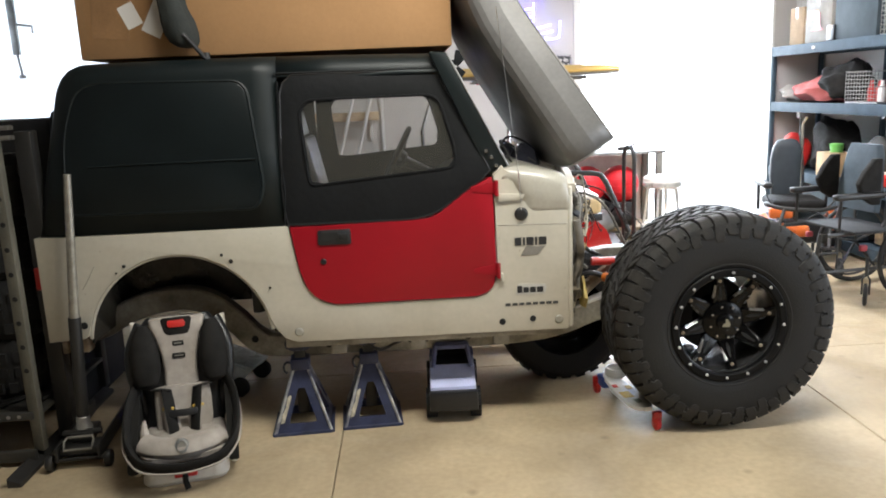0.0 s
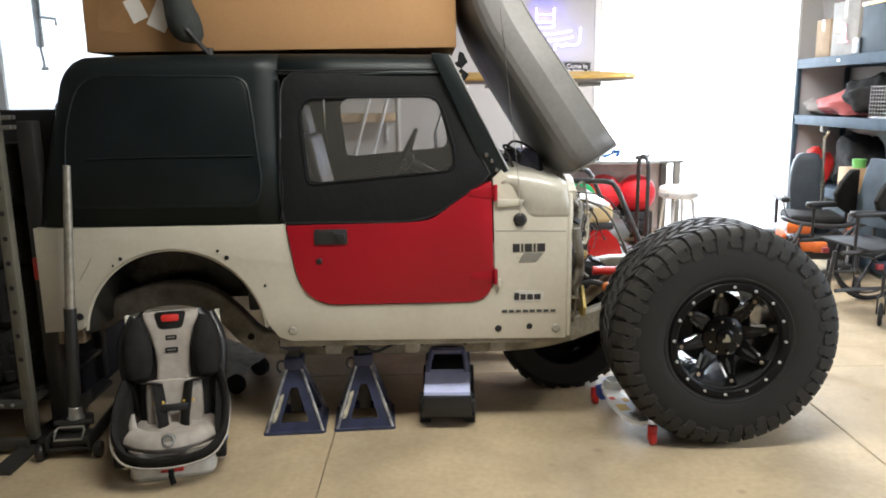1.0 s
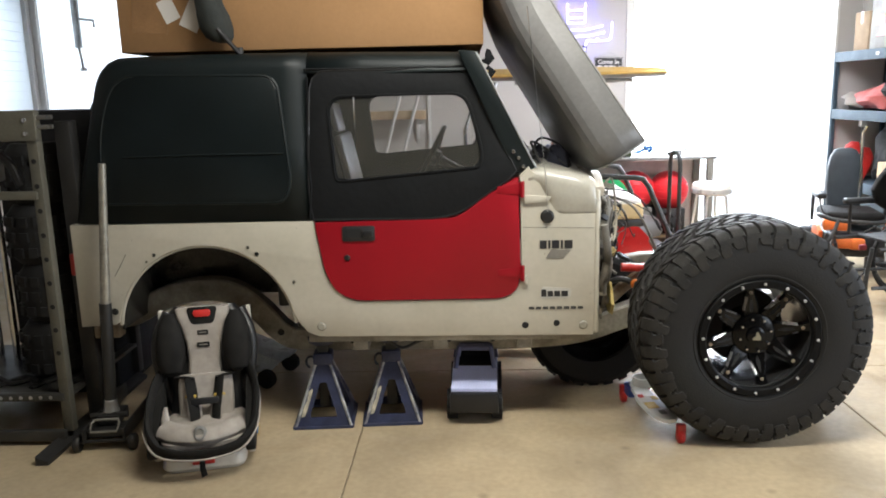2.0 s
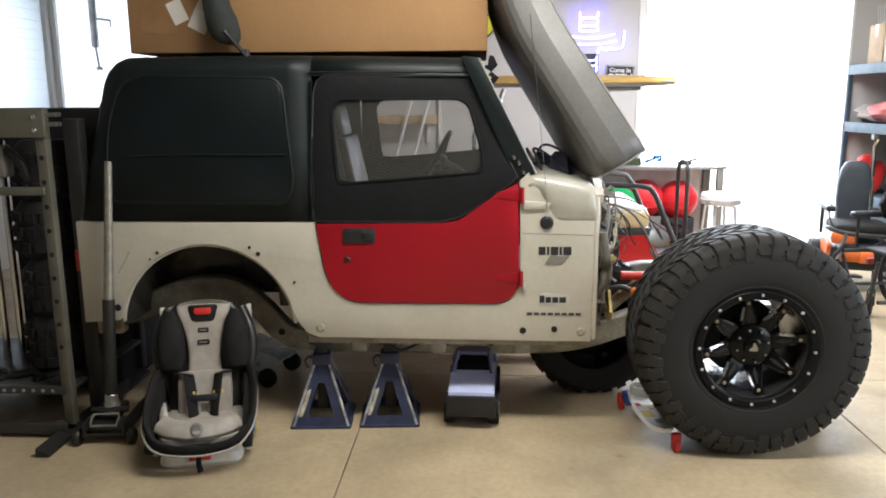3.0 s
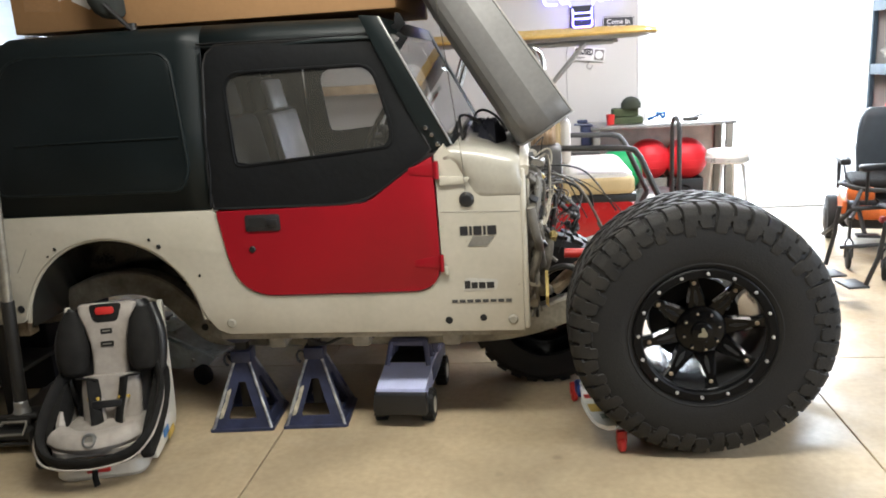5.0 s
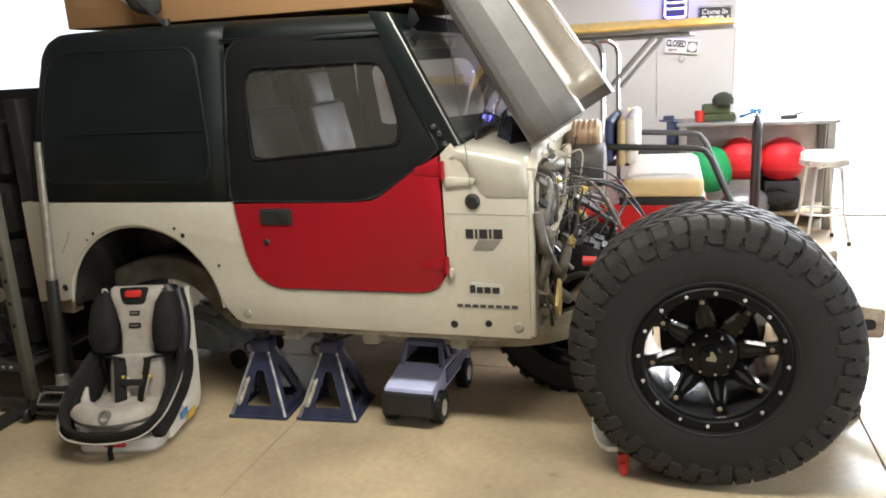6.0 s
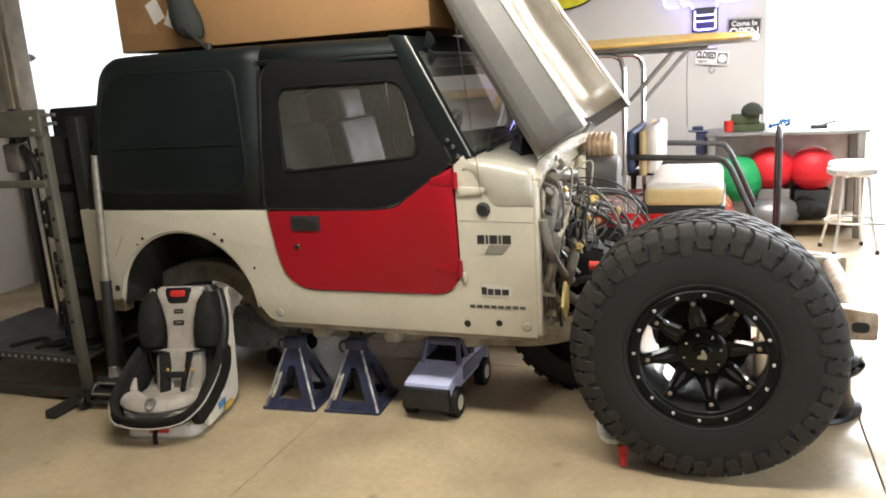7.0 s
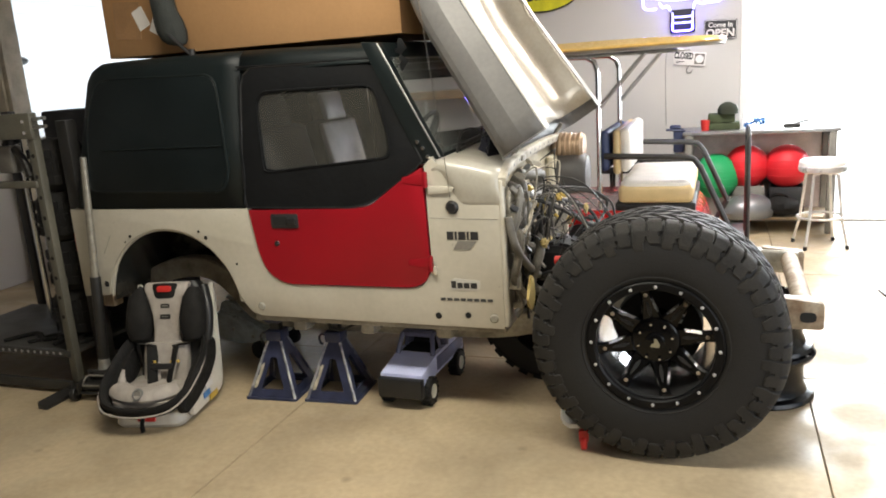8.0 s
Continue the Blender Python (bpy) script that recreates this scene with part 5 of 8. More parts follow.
        # a stout spoke, narrow at its waist, that ends in a broad foot on the barrel
        loft(bm, [[(r, yy + 0.010, -ww - 0.004), (r, yy, -ww + 0.004), (r, yy, ww - 0.004), (r, yy + 0.010, ww + 0.004), (r, yy + 0.045, ww * 0.8), (r, yy + 0.045, -ww * 0.8)] for r, yy, ww in ((0.05, -0.100, 0.026), (0.09, -0.117, 0.034), (0.12, -0.127, 0.0285), (0.155, -0.138, 0.0205), (0.178, -0.144, 0.0165), (0.198, -0.149, 0.017), (0.215, -0.152, 0.022))], m=turn)
        sp = part("spoke", bm, RIMBLK, w, "gloss black stout spoke", True)
        bm = B()
        loft(bm, [[(r, yy, -ww), (r, yy, ww), (r, yy + 0.004, ww), (r, yy + 0.004, -ww)] for r, yy, ww in ((0.098, -0.1225, 0.002), (0.120, -0.1290, 0.008), (0.160, -0.1410, 0.003))], m=turn)
        part("spoke_groove", bm, DARK, sp)
        for s in (-1, 1):
            bm = B()
            loft(bm, [[(r, yy - 0.001, s * c), (r, yy + 0.0085, s * (c + e)), (r, yy + 0.014, s * (c + e)), (r, yy + 0.010, s * c)] for r, yy, c, e in ((0.112, -0.1255, 0.0262, 0.0075), (0.135, -0.1325, 0.0212, 0.0085), (0.172, -0.1430, 0.0135, 0.0080))], m=turn)
            part("milled_edge", bm, MILLED, sp, "bright milled edge")
        bm = B()
        lathe(bm, [(0, 0.005), (0.0055, 0.005), (0.0075, 0.003), (0.008, 0.0)], 12, turn @ pose(0.190, -0.147, 0.0, 90))
        part("spoke_bolt", bm, RUSTBEIGE, sp, "", True)
    bm = B()
    lathe(bm, [(0, 0.150), (0.030, 0.149), (0.036, 0.145), (0.038, 0.130), (0.078, 0.126), (0.088, 0.119), (0.092, 0.06), (0.092, 0.0)], 40, AXLE)
    hub = part("hub", bm, RIMBLK, w, "gloss black centre hub", True)
    bm = B()
    prism(bm, fillet([(-0.017, -0.015), (0.015, -0.017), (0.018, -0.005), (0.005, 0.018), (-0.003, 0.017), (-0.002, 0.0), (-0.013, -0.003)], 0.003, 2), -0.1515, -0.1495)
    part("cap_badge", bm, mat("pale_cap_emblem", (0.30, 0.28, 0.21), 0.4, 0.5), hub, "pale emblem on the cap")
    for k in range(8):
        a = 6.28319 * k / 8 + 0.25
        bm = B()
        lathe(bm, [(0, 0.012), (0.0045, 0.011), (0.006, 0.0)], 6, pose(0.064 * math.cos(a), -0.127, 0.070 * math.sin(a), 90))
        part("lug_nut", bm, MILLED, hub, "", True)
    w.matrix_basis = pose(2.373, y, 0.486, 0, spin, 0) @ (pose(0, 0, 0, 0, 0, 180) if flip else Matrix())
    return w


big_wheel(-0.052, False, 0)


# ---- on the roof ----
carton = thing("cardboard_box", "very large plain brown cardboard carton lying on the car's black roof", "box")
bm = B()
box(bm, -0.345, 1.272, 0.225, 1.20, 1.706, 2.10, 0.006)
part("carton", bm, CARD, carton, "", True)
for x, z, w, hh, a in ((-0.115, 1.885, 0.07, 0.10, -24), (0.0, 1.87, 0.085, 0.15, 28)):
    bm = B()
    prism(bm, [(p, q) for p, q in rrect(w, hh, 0.002, 1)], 0.2225, 0.2245, m=pose(x, 0, z, 0, a, 0))
    part("label_sheet", bm, PAPER, carton, "white paper label")
bm = B()
prism(bm, rrect(0.16, 0.18, 0.004, 1), 0.223, 0.2245, m=pose(-0.20, 0, 1.88, 0, 4, 0))
part("tape", bm, mat("brown_tape", (0.30, 0.17, 0.08), 0.35), carton, "glossy brown tape patch")
bm = B()
prism(bm, rrect(0.20, 0.05, 0.024, 6), 0.2215, 0.2245, m=pose(0.62, 0, 2.02))
part("dark_oval", bm, DARK, carton, "dark oval patch near the carton's top")
roll = thing("folded_umbrella", "dark padded folded umbrella standing on the roof against the carton", "umbrella")
bm = B()
rings = []
for k, (x, z, r) in enumerate(((0.142, 1.735, 0.012), (0.136, 1.742, 0.042), (0.126, 1.762, 0.062), (0.115, 1.80, 0.072), (0.104, 1.85, 0.070), (0.097, 1.875, 0.064), (0.09, 1.90, 0.060), (0.075, 2.00, 0.056), (0.06, 2.06, 0.02))):
    rings.append([(x + r * (1 + 0.03 * (-1) ** j) * math.cos(6.283 * j / 16), 0.155 + r * 0.9 * (1 + 0.03 * (-1) ** j) * math.sin(6.283 * j / 16), z) for j in range(16)])
loft(bm, rings)
part("canopy", bm, mat("dark_umbrella_cloth", (0.022, 0.026, 0.024), 0.8, bump=0.4), roll, "", True)
bm = B()
tube(bm, [(0.135, 0.100, 1.79), (0.160, 0.105, 1.76), (0.205, 0.15, 1.692)], 0.010, 8, soft=3)
lathe(bm, [(0, 0), (0.018, 0), (0.016, 0.03), (0, 0.03)], 10, pose(0.208, 0.16, 1.685))
part("shaft", bm, BLACKP, roll, "", True)

# ---- stands, toys and tools on the floor ----


def jack_stand(m):
    t = thing("jack_stand", "chipped blue steel jack stand holding up the car", "jack stand", m, "jack stands under the car")
    hw, top, tw = 0.128, 0.29, 0.030
    for k in range(4):
        q = pose(0, 0, 0, 0, 0, 90 * k)
        bm = B()

        def on(u, z):
            f = z / top
            w = hw + (tw - hw) * f
            return Vector((u * w, -w, z))

        # pressed plate with a rounded triangular window
        outer = [on(-1, 0.0), on(1, 0.0), on(1, top), on(-1, top)]
        inner = fillet([(-0.60, 0.046), (0.60, 0.046), (0.26, top * 0.68), (-0.26, top * 0.68)], [0.10, 0.10, 0.03, 0.03], 4)
        # rounding is worked in plate shares, so the corners stay even
        vo = [bm.verts.new(p) for p in outer]
        vi = [bm.verts.new(on(u, z)) for u, z in inner]
        lip = [bm.verts.new(on(u, z) + Vector((0, 0.012, 0))) for u, z in inner]
        for c in range(4):
            for i in range(5 * c, 5 * c + 4):
                bm.faces.new((vo[c], vi[i + 1], vi[i]))
            bm.faces.new((vo[c], vo[(c + 1) % 4], vi[(5 * c + 5) % 20], vi[5 * c + 4]))
        for i in range(20):
            j = (i + 1) % 20
            bm.faces.new((vi[i], vi[j], lip[j], lip[i]))
        bmesh.ops.transform(bm, matrix=q, verts=bm.verts[:])
        p = part("leg_plate", bm, BLUESTEEL, t)
        bm = B()
        tube(bm, [(-hw, -hw, 0.006), (-tw, -tw, top)], 0.007, 6, m=q)
        part("leg_edge", bm, WORNBLUE, p, "worn bright edge", True)
        bm = B()
        box(bm, -hw - 0.006, hw + 0.006, -hw - 0.012, -hw + 0.012, 0.0, 0.012, 0.002, q)
        part("foot", bm, BLUESTEEL, p)
    bm = B()
    chip = [(-0.92, 0.050), (-0.78, 0.054), (-0.74, 0.085), (-0.70, 0.120), (-0.66, 0.165), (-0.72, 0.172), (-0.90, 0.160), (-0.86, 0.120), (-0.93, 0.090)]
    slope = (hw - tw) / top
    at = [Vector((u * (hw - slope * z), -(hw - slope * z) - 0.0012, z)) for u, z in chip]
    a, b = [bm.verts.new(p) for p in at], [bm.verts.new(p + Vector((0, 0.002, 0))) for p in at]
    bm.faces.new(a)
    for i in range(len(chip)):
        bm.faces.new((a[i], a[i - 1], b[i - 1], b[i]))
    part("chipped_paint", bm, BARE, t, "strip of chipped bare metal")
    bm = B()
    box(bm, -0.044, 0.044, -0.044, 0.044, 0.275, 0.33, 0.008)
    part("collar", bm, BLUESTEEL, t, "", True)
    bm = B()
    box(bm, -0.026, 0.026, -0.022, 0.022, 0.06, 0.385, 0.004)
    for k in range(8):
        box(bm, 0.026, 0.034, -0.016, 0.016, 0.10 + k * 0.028, 0.115 + k * 0.028, 0.002)
    part("ratchet_column", bm, OLIVESTEEL, t, "", True)
    bm = B()
    prism(bm, [(-0.065, 0.404), (-0.05, 0.404), (-0.03, 0.386), (0.03, 0.386), (0.05, 0.404), (0.065, 0.404), (0.06, 0.38), (0.03, 0.365), (-0.03, 0.365), (-0.06, 0.38)], -0.03, 0.03, 0.003)
    part("saddle", bm, BLUESTEEL, t, "", True)
    bm = B()
    tube(bm, [(-0.03, -0.03, 0.305), (-0.058, -0.03, 0.316), (-0.075, -0.03, 0.298), (-0.072, -0.03, 0.272), (-0.060, -0.03, 0.262)], 0.006, 6, soft=4)
    part("release_lever", bm, BLKSTEEL, t, "", True)
    return t


stand = jack_stand(pose(0.502, 0.14, 0, 0, 0, 4))
copy_thing(stand, pose(0.818, 0.17, 0, 0, 0, 4))

# toy pickup truck
LAV = mat("lavender_plastic", (0.58, 0.62, 0.90), 0.35, var=0.06, bump=0.02)
BLUP = mat("slate_blue_plastic", (0.14, 0.15, 0.27), 0.4, var=0.08, bump=0.02)
toy = thing("toy_truck", "lavender and black plastic toy pickup truck under the car", "toy truck", pose(1.205, 0.03, 0, 0, 0, 88) @ Matrix.Diagonal((1.03, 0.92, 1.10, 1)))
bm = B()
prof = [(0.015, 0.115), (0.02, 0.155), (0.195, 0.185), (0.205, 0.19), (0.365, 0.19), (0.36, 0.195), (0.545, 0.195), (0.55, 0.10), (0.02, 0.10)]
prism(bm, prof, -0.115, 0.115, 0.006)
body = part("body", bm, LAV, toy, "", True)
bm = B()
box(bm, 0.225, 0.355, -0.092, 0.092, 0.252, 0.276, 0.008)
cab = part("cab", bm, BLUP, toy, "open slate blue cab", True)
bm = B()
box(bm, 0.236, 0.343, -0.080, 0.080, 0.275, 0.281, 0.002)
box(bm, 0.26, 0.30, -0.03, 0.03, 0.280, 0.288, 0.003)
part("roof", bm, BLUP, cab, "slate blue roof panel", True)
for s in (-1, 1):
    for x0, x1, r in ((0.190, 0.232, 0.013), (0.345, 0.337, 0.021), (0.285, 0.285, 0.010)):
        bm = B()
        tube(bm, [(x0, s * 0.101, 0.184), (x1, s * 0.084, 0.270)], r, 6)
        part("pillar", bm, BLUP, cab, "", True)
bm = B()
box(bm, 0.21, 0.35, -0.094, 0.094, 0.14, 0.193, 0.004)
box(bm, 0.338, 0.348, -0.084, 0.084, 0.19, 0.264, 0.003)
part("cab_inside", bm, DARK, cab)
for s in (-1, 1):
    bm = B()
    box(bm, 0.20, 0.53, s * 0.117 - 0.003, s * 0.117 + 0.003, 0.115, 0.175, 0.002)
    part("side_trim", bm, BLUP, body, "", True)
bm = B()
box(bm, 0.37, 0.54, -0.098, 0.098, 0.15, 0.197, 0.004)
part("bed", bm, DARK, toy)
bm = B()
for s in (-1, 1):
    tube(bm, [(0.365, s * 0.105, 0.20), (0.385, s * 0.105, 0.215), (0.45, s * 0.105, 0.225), (0.54, s * 0.105, 0.245)], 0.010, 6)
part("roll_rail", bm, BLUP, toy, "", True)
bm = B()
box(bm, -0.012, 0.035, -0.122, 0.122, 0.055, 0.142, 0.01)
box(bm, 0.53, 0.57, -0.115, 0.115, 0.055, 0.12, 0.008)
box(bm, 0.03, 0.54, -0.07, 0.07, 0.06, 0.10, 0.006)
part("bumper", bm, BLACKP, toy, "chunky black front bumper", True)
for x in (0.095, 0.455):
    for s in (-1, 1):
        bm = B()
        lathe(bm, [(0.03, 0.028), (0.052, 0.028), (0.06, 0.02), (0.06, -0.02), (0.052, -0.028), (0, -0.028)], 20, pose(x, s * 0.112, 0.06, -90 * s))
        w = part("wheel", bm, RUBBER, toy, "black knobbly toy wheel", True)
        bm = B()
        for k in range(16):
            box(bm, -0.005, 0.005, -0.027, 0.027, 0.056, 0.064, 0, pose(x, s * 0.112, 0.06, 0, 22.5 * k, 0))
        tagged(part("tread", bm, RUBBER, w), kind="stuff")
        bm = B()
        lathe(bm, [(0, 0.022), (0.02, 0.024), (0.032, 0.029), (0.032, 0.0)], 16, pose(x, s * 0.112, 0.06, -90 * s))
        part("rim", bm, mat("ivory_plastic", (0.7, 0.68, 0.58), 0.4), w, "ivory plastic rim", True)

# child's car seat
GREYF = mat("light_grey_fabric", (0.39, 0.35, 0.31), 0.9, var=0.1, scale=20, fine=300, bump=0.4)
BLKF = mat("black_mesh_fabric", (0.0105, 0.0095, 0.0085), 0.85, spec=0.3, var=0.15, scale=20, fine=350, bump=0.4)
seat = thing("child_car_seat", "grey and black child car seat standing in the wheel arch", "car seat", pose(0.045, -0.185, 0, 0, 0, 13) @ Matrix.Diagonal((0.89, 1, 1, 1)))
bm = B()
rings = []
for z, w, y0, y1 in ((0.0, 0.36, -0.20, 0.20), (0.02, 0.38, -0.215, 0.21), (0.07, 0.36, -0.21, 0.21), (0.11, 0.33, -0.17, 0.21)):
    rings.append([(x, (y0 + y1) / 2 + y, z) for x, y in rrect(w, y1 - y0, 0.06, 5)])
loft(bm, rings)
part("base", bm, mat("grey_white_plastic", (0.70, 0.67, 0.60), 0.45, var=0.06), seat, "pale plastic base", True)
bm = B()
box(bm, -0.05, 0.05, -0.222, -0.205, 0.035, 0.06, 0.006)
part("adjuster", bm, REDP, seat, "red recline adjuster", True)
bm = B()
box(bm, -0.016, 0.016, -0.30, -0.205, 0.02, 0.032, 0.004, pose(0, 0, 0, 18, 0, 0))
tube(bm, [(0, -0.24, 0.075), (0.0, -0.262, 0.04), (0.01, -0.275, 0.01)], 0.013, 6, flat=0.3)
part("strap_tail", bm, BLKF, seat, "black strap tail", True)
REC = pose(0, 0.02, 0.13, -16, 0, 0)  # reclined back frame: local z runs up the backrest
bm = B()
rings = []
for z, w, d in ((0.0, 0.36, 0.16), (0.12, 0.35, 0.15), (0.22, 0.41, 0.14), (0.32, 0.44, 0.14), (0.44, 0.40, 0.12), (0.50, 0.30, 0.09)):
    rings.append([(x, 0.10 + y, z) for x, y in rrect(w, d, 0.05, 5)])
loft(bm, rings, m=REC)
for s in (-1, 1):
    tube(bm, [(s * 0.165, 0.10, 0.05), (s * 0.185, 0.06, 0.13), (s * 0.222, 0.04, 0.24), (s * 0.226, 0.04, 0.36), (s * 0.18, 0.08, 0.47)], 0.026, 10, soft=5, m=REC)
part("shell", bm, BLACKP, seat, "black plastic shell", True)
SHELLW = mat("pale_shell_plastic", (0.72, 0.69, 0.61), 0.42, var=0.06)
for s in (-1, 1):
    bm = B()
    prism(bm, fillet([(-0.15, 0.03), (0.20, 0.03), (0.222, 0.12), (0.262, 0.52), (0.256, 0.575), (0.240, 0.565), (0.205, 0.36), (0.165, 0.225), (0.06, 0.15), (-0.14, 0.085)], [0.02, 0.04, 0.05, 0.03, 0.015, 0.015, 0.05, 0.05, 0.06, 0.03], 4), -0.012, 0.012, 0.006, pose(s * 0.214, 0, 0, 0, 0, 90))
    part("side_shell", bm, SHELLW, seat, "pale moulded side of the shell", True)
    bm = B()
    prism(bm, fillet([(-0.24, 0.075), (-0.10, 0.095), (0.06, 0.15), (0.145, 0.21), (0.165, 0.275), (0.155, 0.325), (0.10, 0.318), (0.0, 0.262), (-0.12, 0.205), (-0.245, 0.135)], 0.03, 4), -0.022, 0.022, 0.009, pose(s * 0.216, 0, 0, 0, 0, 90))
    part("side_liner", bm, BLKF, seat, "black padded inner side", True)
for s in (-1, 1):
    bm = B()
    rings = []
    for z, w, d in ((0.198, 0.04, 0.05), (0.215, 0.10, 0.11), (0.265, 0.135, 0.145), (0.34, 0.135, 0.145), (0.42, 0.105, 0.12), (0.468, 0.05, 0.06)):
        rings.append([(s * 0.158 + x, 0.012 + y, z) for x, y in rrect(w, d, min(w, d) * 0.45, 5)])
    loft(bm, rings, m=REC)
    part("head_wing", bm, BLKF, seat, "black padded head wing", True)
bm = B()
rings = []
for z, w, y, d in ((-0.05, 0.25, 0.0, 0.07), (0.06, 0.26, 0.012, 0.06), (0.14, 0.262, 0.012, 0.06), (0.196, 0.25, 0.014, 0.06), (0.202, 0.16, 0.024, 0.05), (0.26, 0.152, 0.02, 0.05), (0.33, 0.165, 0.018, 0.05), (0.40, 0.205, 0.012, 0.05), (0.455, 0.25, 0.012, 0.055), (0.485, 0.262, 0.022, 0.05), (0.497, 0.24, 0.035, 0.03)):
    rings.append([(x, y + q, z) for x, q in rrect(w, d, 0.022, 4)])
loft(bm, rings, m=REC)
back = part("back_cushion", bm, GREYF, seat, "light grey padded back", True)
bm = B()
prism(bm, fillet([(-0.075, 0.49), (0.075, 0.49), (0.055, 0.415), (-0.055, 0.415)], 0.02), -0.016, -0.003, 0.004, REC)
part("head_patch", bm, BLKF, back, "", True)
bm = B()
prism(bm, [(x, z + 0.462) for x, z in rrect(0.082, 0.03, 0.012)], -0.024, -0.014, 0.004, REC)
part("height_tag", bm, REDP, back, "red headrest tag", True)
for z, w in ((0.378, 0.052), (0.325, 0.058)):
    bm = B()
    prism(bm, [(x, q + z) for x, q in rrect(w, 0.022, 0.004, 2)], -0.012, -0.004, m=REC)
    lb = part("label_patch", bm, BLKF, back, "small woven label")
    bm = B()
    prism(bm, [(x, q + z) for x, q in rrect(w * 0.7, 0.006, 0.001, 1)], -0.0135, -0.0118, m=REC)
    part("label_bar", bm, WIREGRY, lb)
for s in (-1, 1):
    bm = B()
    tube(bm, [(s * 0.070, -0.026, 0.185), (s * 0.060, -0.040, 0.11), (s * 0.048, -0.058, 0.03), (s * 0.042, -0.066, -0.065)], 0.029, 8, soft=4, flat=0.3, m=REC)
    hs = part("harness_strap", bm, BLKF, back, "black harness pad", True)
    bm = B()
    tube(bm, [(s * 0.058, -0.034, 0.105), (s * 0.048, -0.052, 0.03), (s * 0.042, -0.060, -0.072)], 0.035, 8, soft=4, flat=0.2, m=REC)
    part("pad_edge", bm, GREYF, hs, "pale edging of the harness pad", True)
    bm = B()
    tube(bm, [(s * 0.052, -0.028, 0.182), (s * 0.095, -0.024, 0.190), (s * 0.140, -0.018, 0.192)], 0.015, 6, flat=0.35, m=REC)
    part("harness_slot", bm, BLKF, back, "", True)
    bm = B()
    box(bm, s * 0.068 - 0.026, s * 0.068 + 0.026, -0.046, -0.030, 0.100, 0.113, 0.003, REC)
    part("chest_tag", bm, YELLOWP, back, "faded yellow tag", True)
bm = B()
box(bm, -0.066, 0.066, -0.064, -0.050, 0.070, 0.100, 0.005, REC)
part("chest_clip", bm, BLACKP, back, "black chest clip", True)
bm = B()
box(bm, -0.028, 0.028, -0.085, -0.055, -0.06, 0.0, 0.008, REC)
part("buckle", bm, BLACKP, back, "black buckle", True)
# seat pan with a raised black rim and pale piping
bm = B()
rings = []
for z, w, y0, y1 in ((0.09, 0.34, -0.22, 0.08), (0.125, 0.38, -0.255, 0.10), (0.145, 0.38, -0.255, 0.10), (0.156, 0.35, -0.235, 0.10)):
    rings.append([(x, (y0 + y1) / 2 + y, z) for x, y in rrect(w, y1 - y0, 0.10, 6)])
loft(bm, rings)
part("seat_cushion", bm, GREYF, seat, "light grey seat cushion", True)
path = [(-0.196, 0.12, 0.330), (-0.226, 0.05, 0.292), (-0.240, -0.02, 0.252), (-0.240, -0.12, 0.205), (-0.222, -0.20, 0.165), (-0.155, -0.268, 0.125), (0, -0.290, 0.110), (0.155, -0.268, 0.125), (0.222, -0.20, 0.165), (0.240, -0.12, 0.205), (0.240, -0.02, 0.252), (0.226, 0.05, 0.292), (0.196, 0.12, 0.330)]
bm = B()
tube(bm, path, 0.017, 12, soft=5, flat=2.4)
rim = part("bolster", bm, BLKF, seat, "black padded rim", True)
bm = B()
tube(bm, [(x * 1.075, y * 1.05 - 0.022, z - 0.004) for x, y, z in path], 0.0045, 6, soft=5)
part("piping", bm, GREYF, rim, "pale piping", True)
bm = B()
tube(bm, [(-0.165, -0.155, 0.170), (-0.10, -0.200, 0.165), (0, -0.220, 0.163), (0.10, -0.200, 0.165), (0.165, -0.155, 0.170)], 0.056, 12, soft=5, flat=0.72)
tube(bm, [(-0.165, -0.13, 0.185), (-0.168, -0.11, 0.220), (-0.165, -0.095, 0.248)], [0.020, 0.014, 0.009], 8, soft=3)
fr = part("front_roll", bm, GREYF, seat, "", True)
bm = B()
lathe(bm, [(0.017, 0.004), (0.020, 0.009), (0.028, 0.008), (0.032, 0.0)], 24, pose(0, -0.256, 0.187, 58, 0, 0))
em = part("seat_emblem", bm, STEEL, fr, "round pale emblem ring", True)
bm = B()
lathe(bm, [(0, 0.006), (0.017, 0.006), (0.019, 0.003)], 20, pose(0, -0.256, 0.187, 58, 0, 0))
part("emblem_face", bm, WIREGRY, em)
for k, (z, mm) in enumerate(((0.155, mat("blue_label", (0.08, 0.25, 0.6), 0.5)), (0.19, PAPER), (0.12, YELLOWP))):
    bm = B()
    box(bm, 0.233, 0.238, -0.04 + 0.03 * k, 0.03 + 0.04 * k, z - 0.09, z - 0.06, 0.001)
    part("side_sticker", bm, mm, seat)

# floor jack with its long handle upright
jack = thing("floor_jack", "black trolley jack with a long upright bare steel handle", "jack", pose(-0.425, -0.06, 0, 0, 0, 6))
bm = B()
for s in (-1, 1):
    box(bm, s * 0.085 - 0.006, s * 0.085 + 0.006, -0.15, 0.42, 0.04, 0.105, 0.003)
box(bm, -0.09, 0.09, -0.12, -0.02, 0.05, 0.09, 0.006)
part("side_frame", bm, BLKSTEEL, jack, "", True)
bm = B()
box(bm, -0.05, 0.05, -0.07, 0.06, 0.09, 0.135, 0.012)
tube(bm, [(-0.08, -0.05, 0.13), (0.08, -0.05, 0.13)], 0.014, 8)
tube(bm, [(-0.12, -0.13, 0.045), (0.12, -0.13, 0.045)], 0.009, 8)
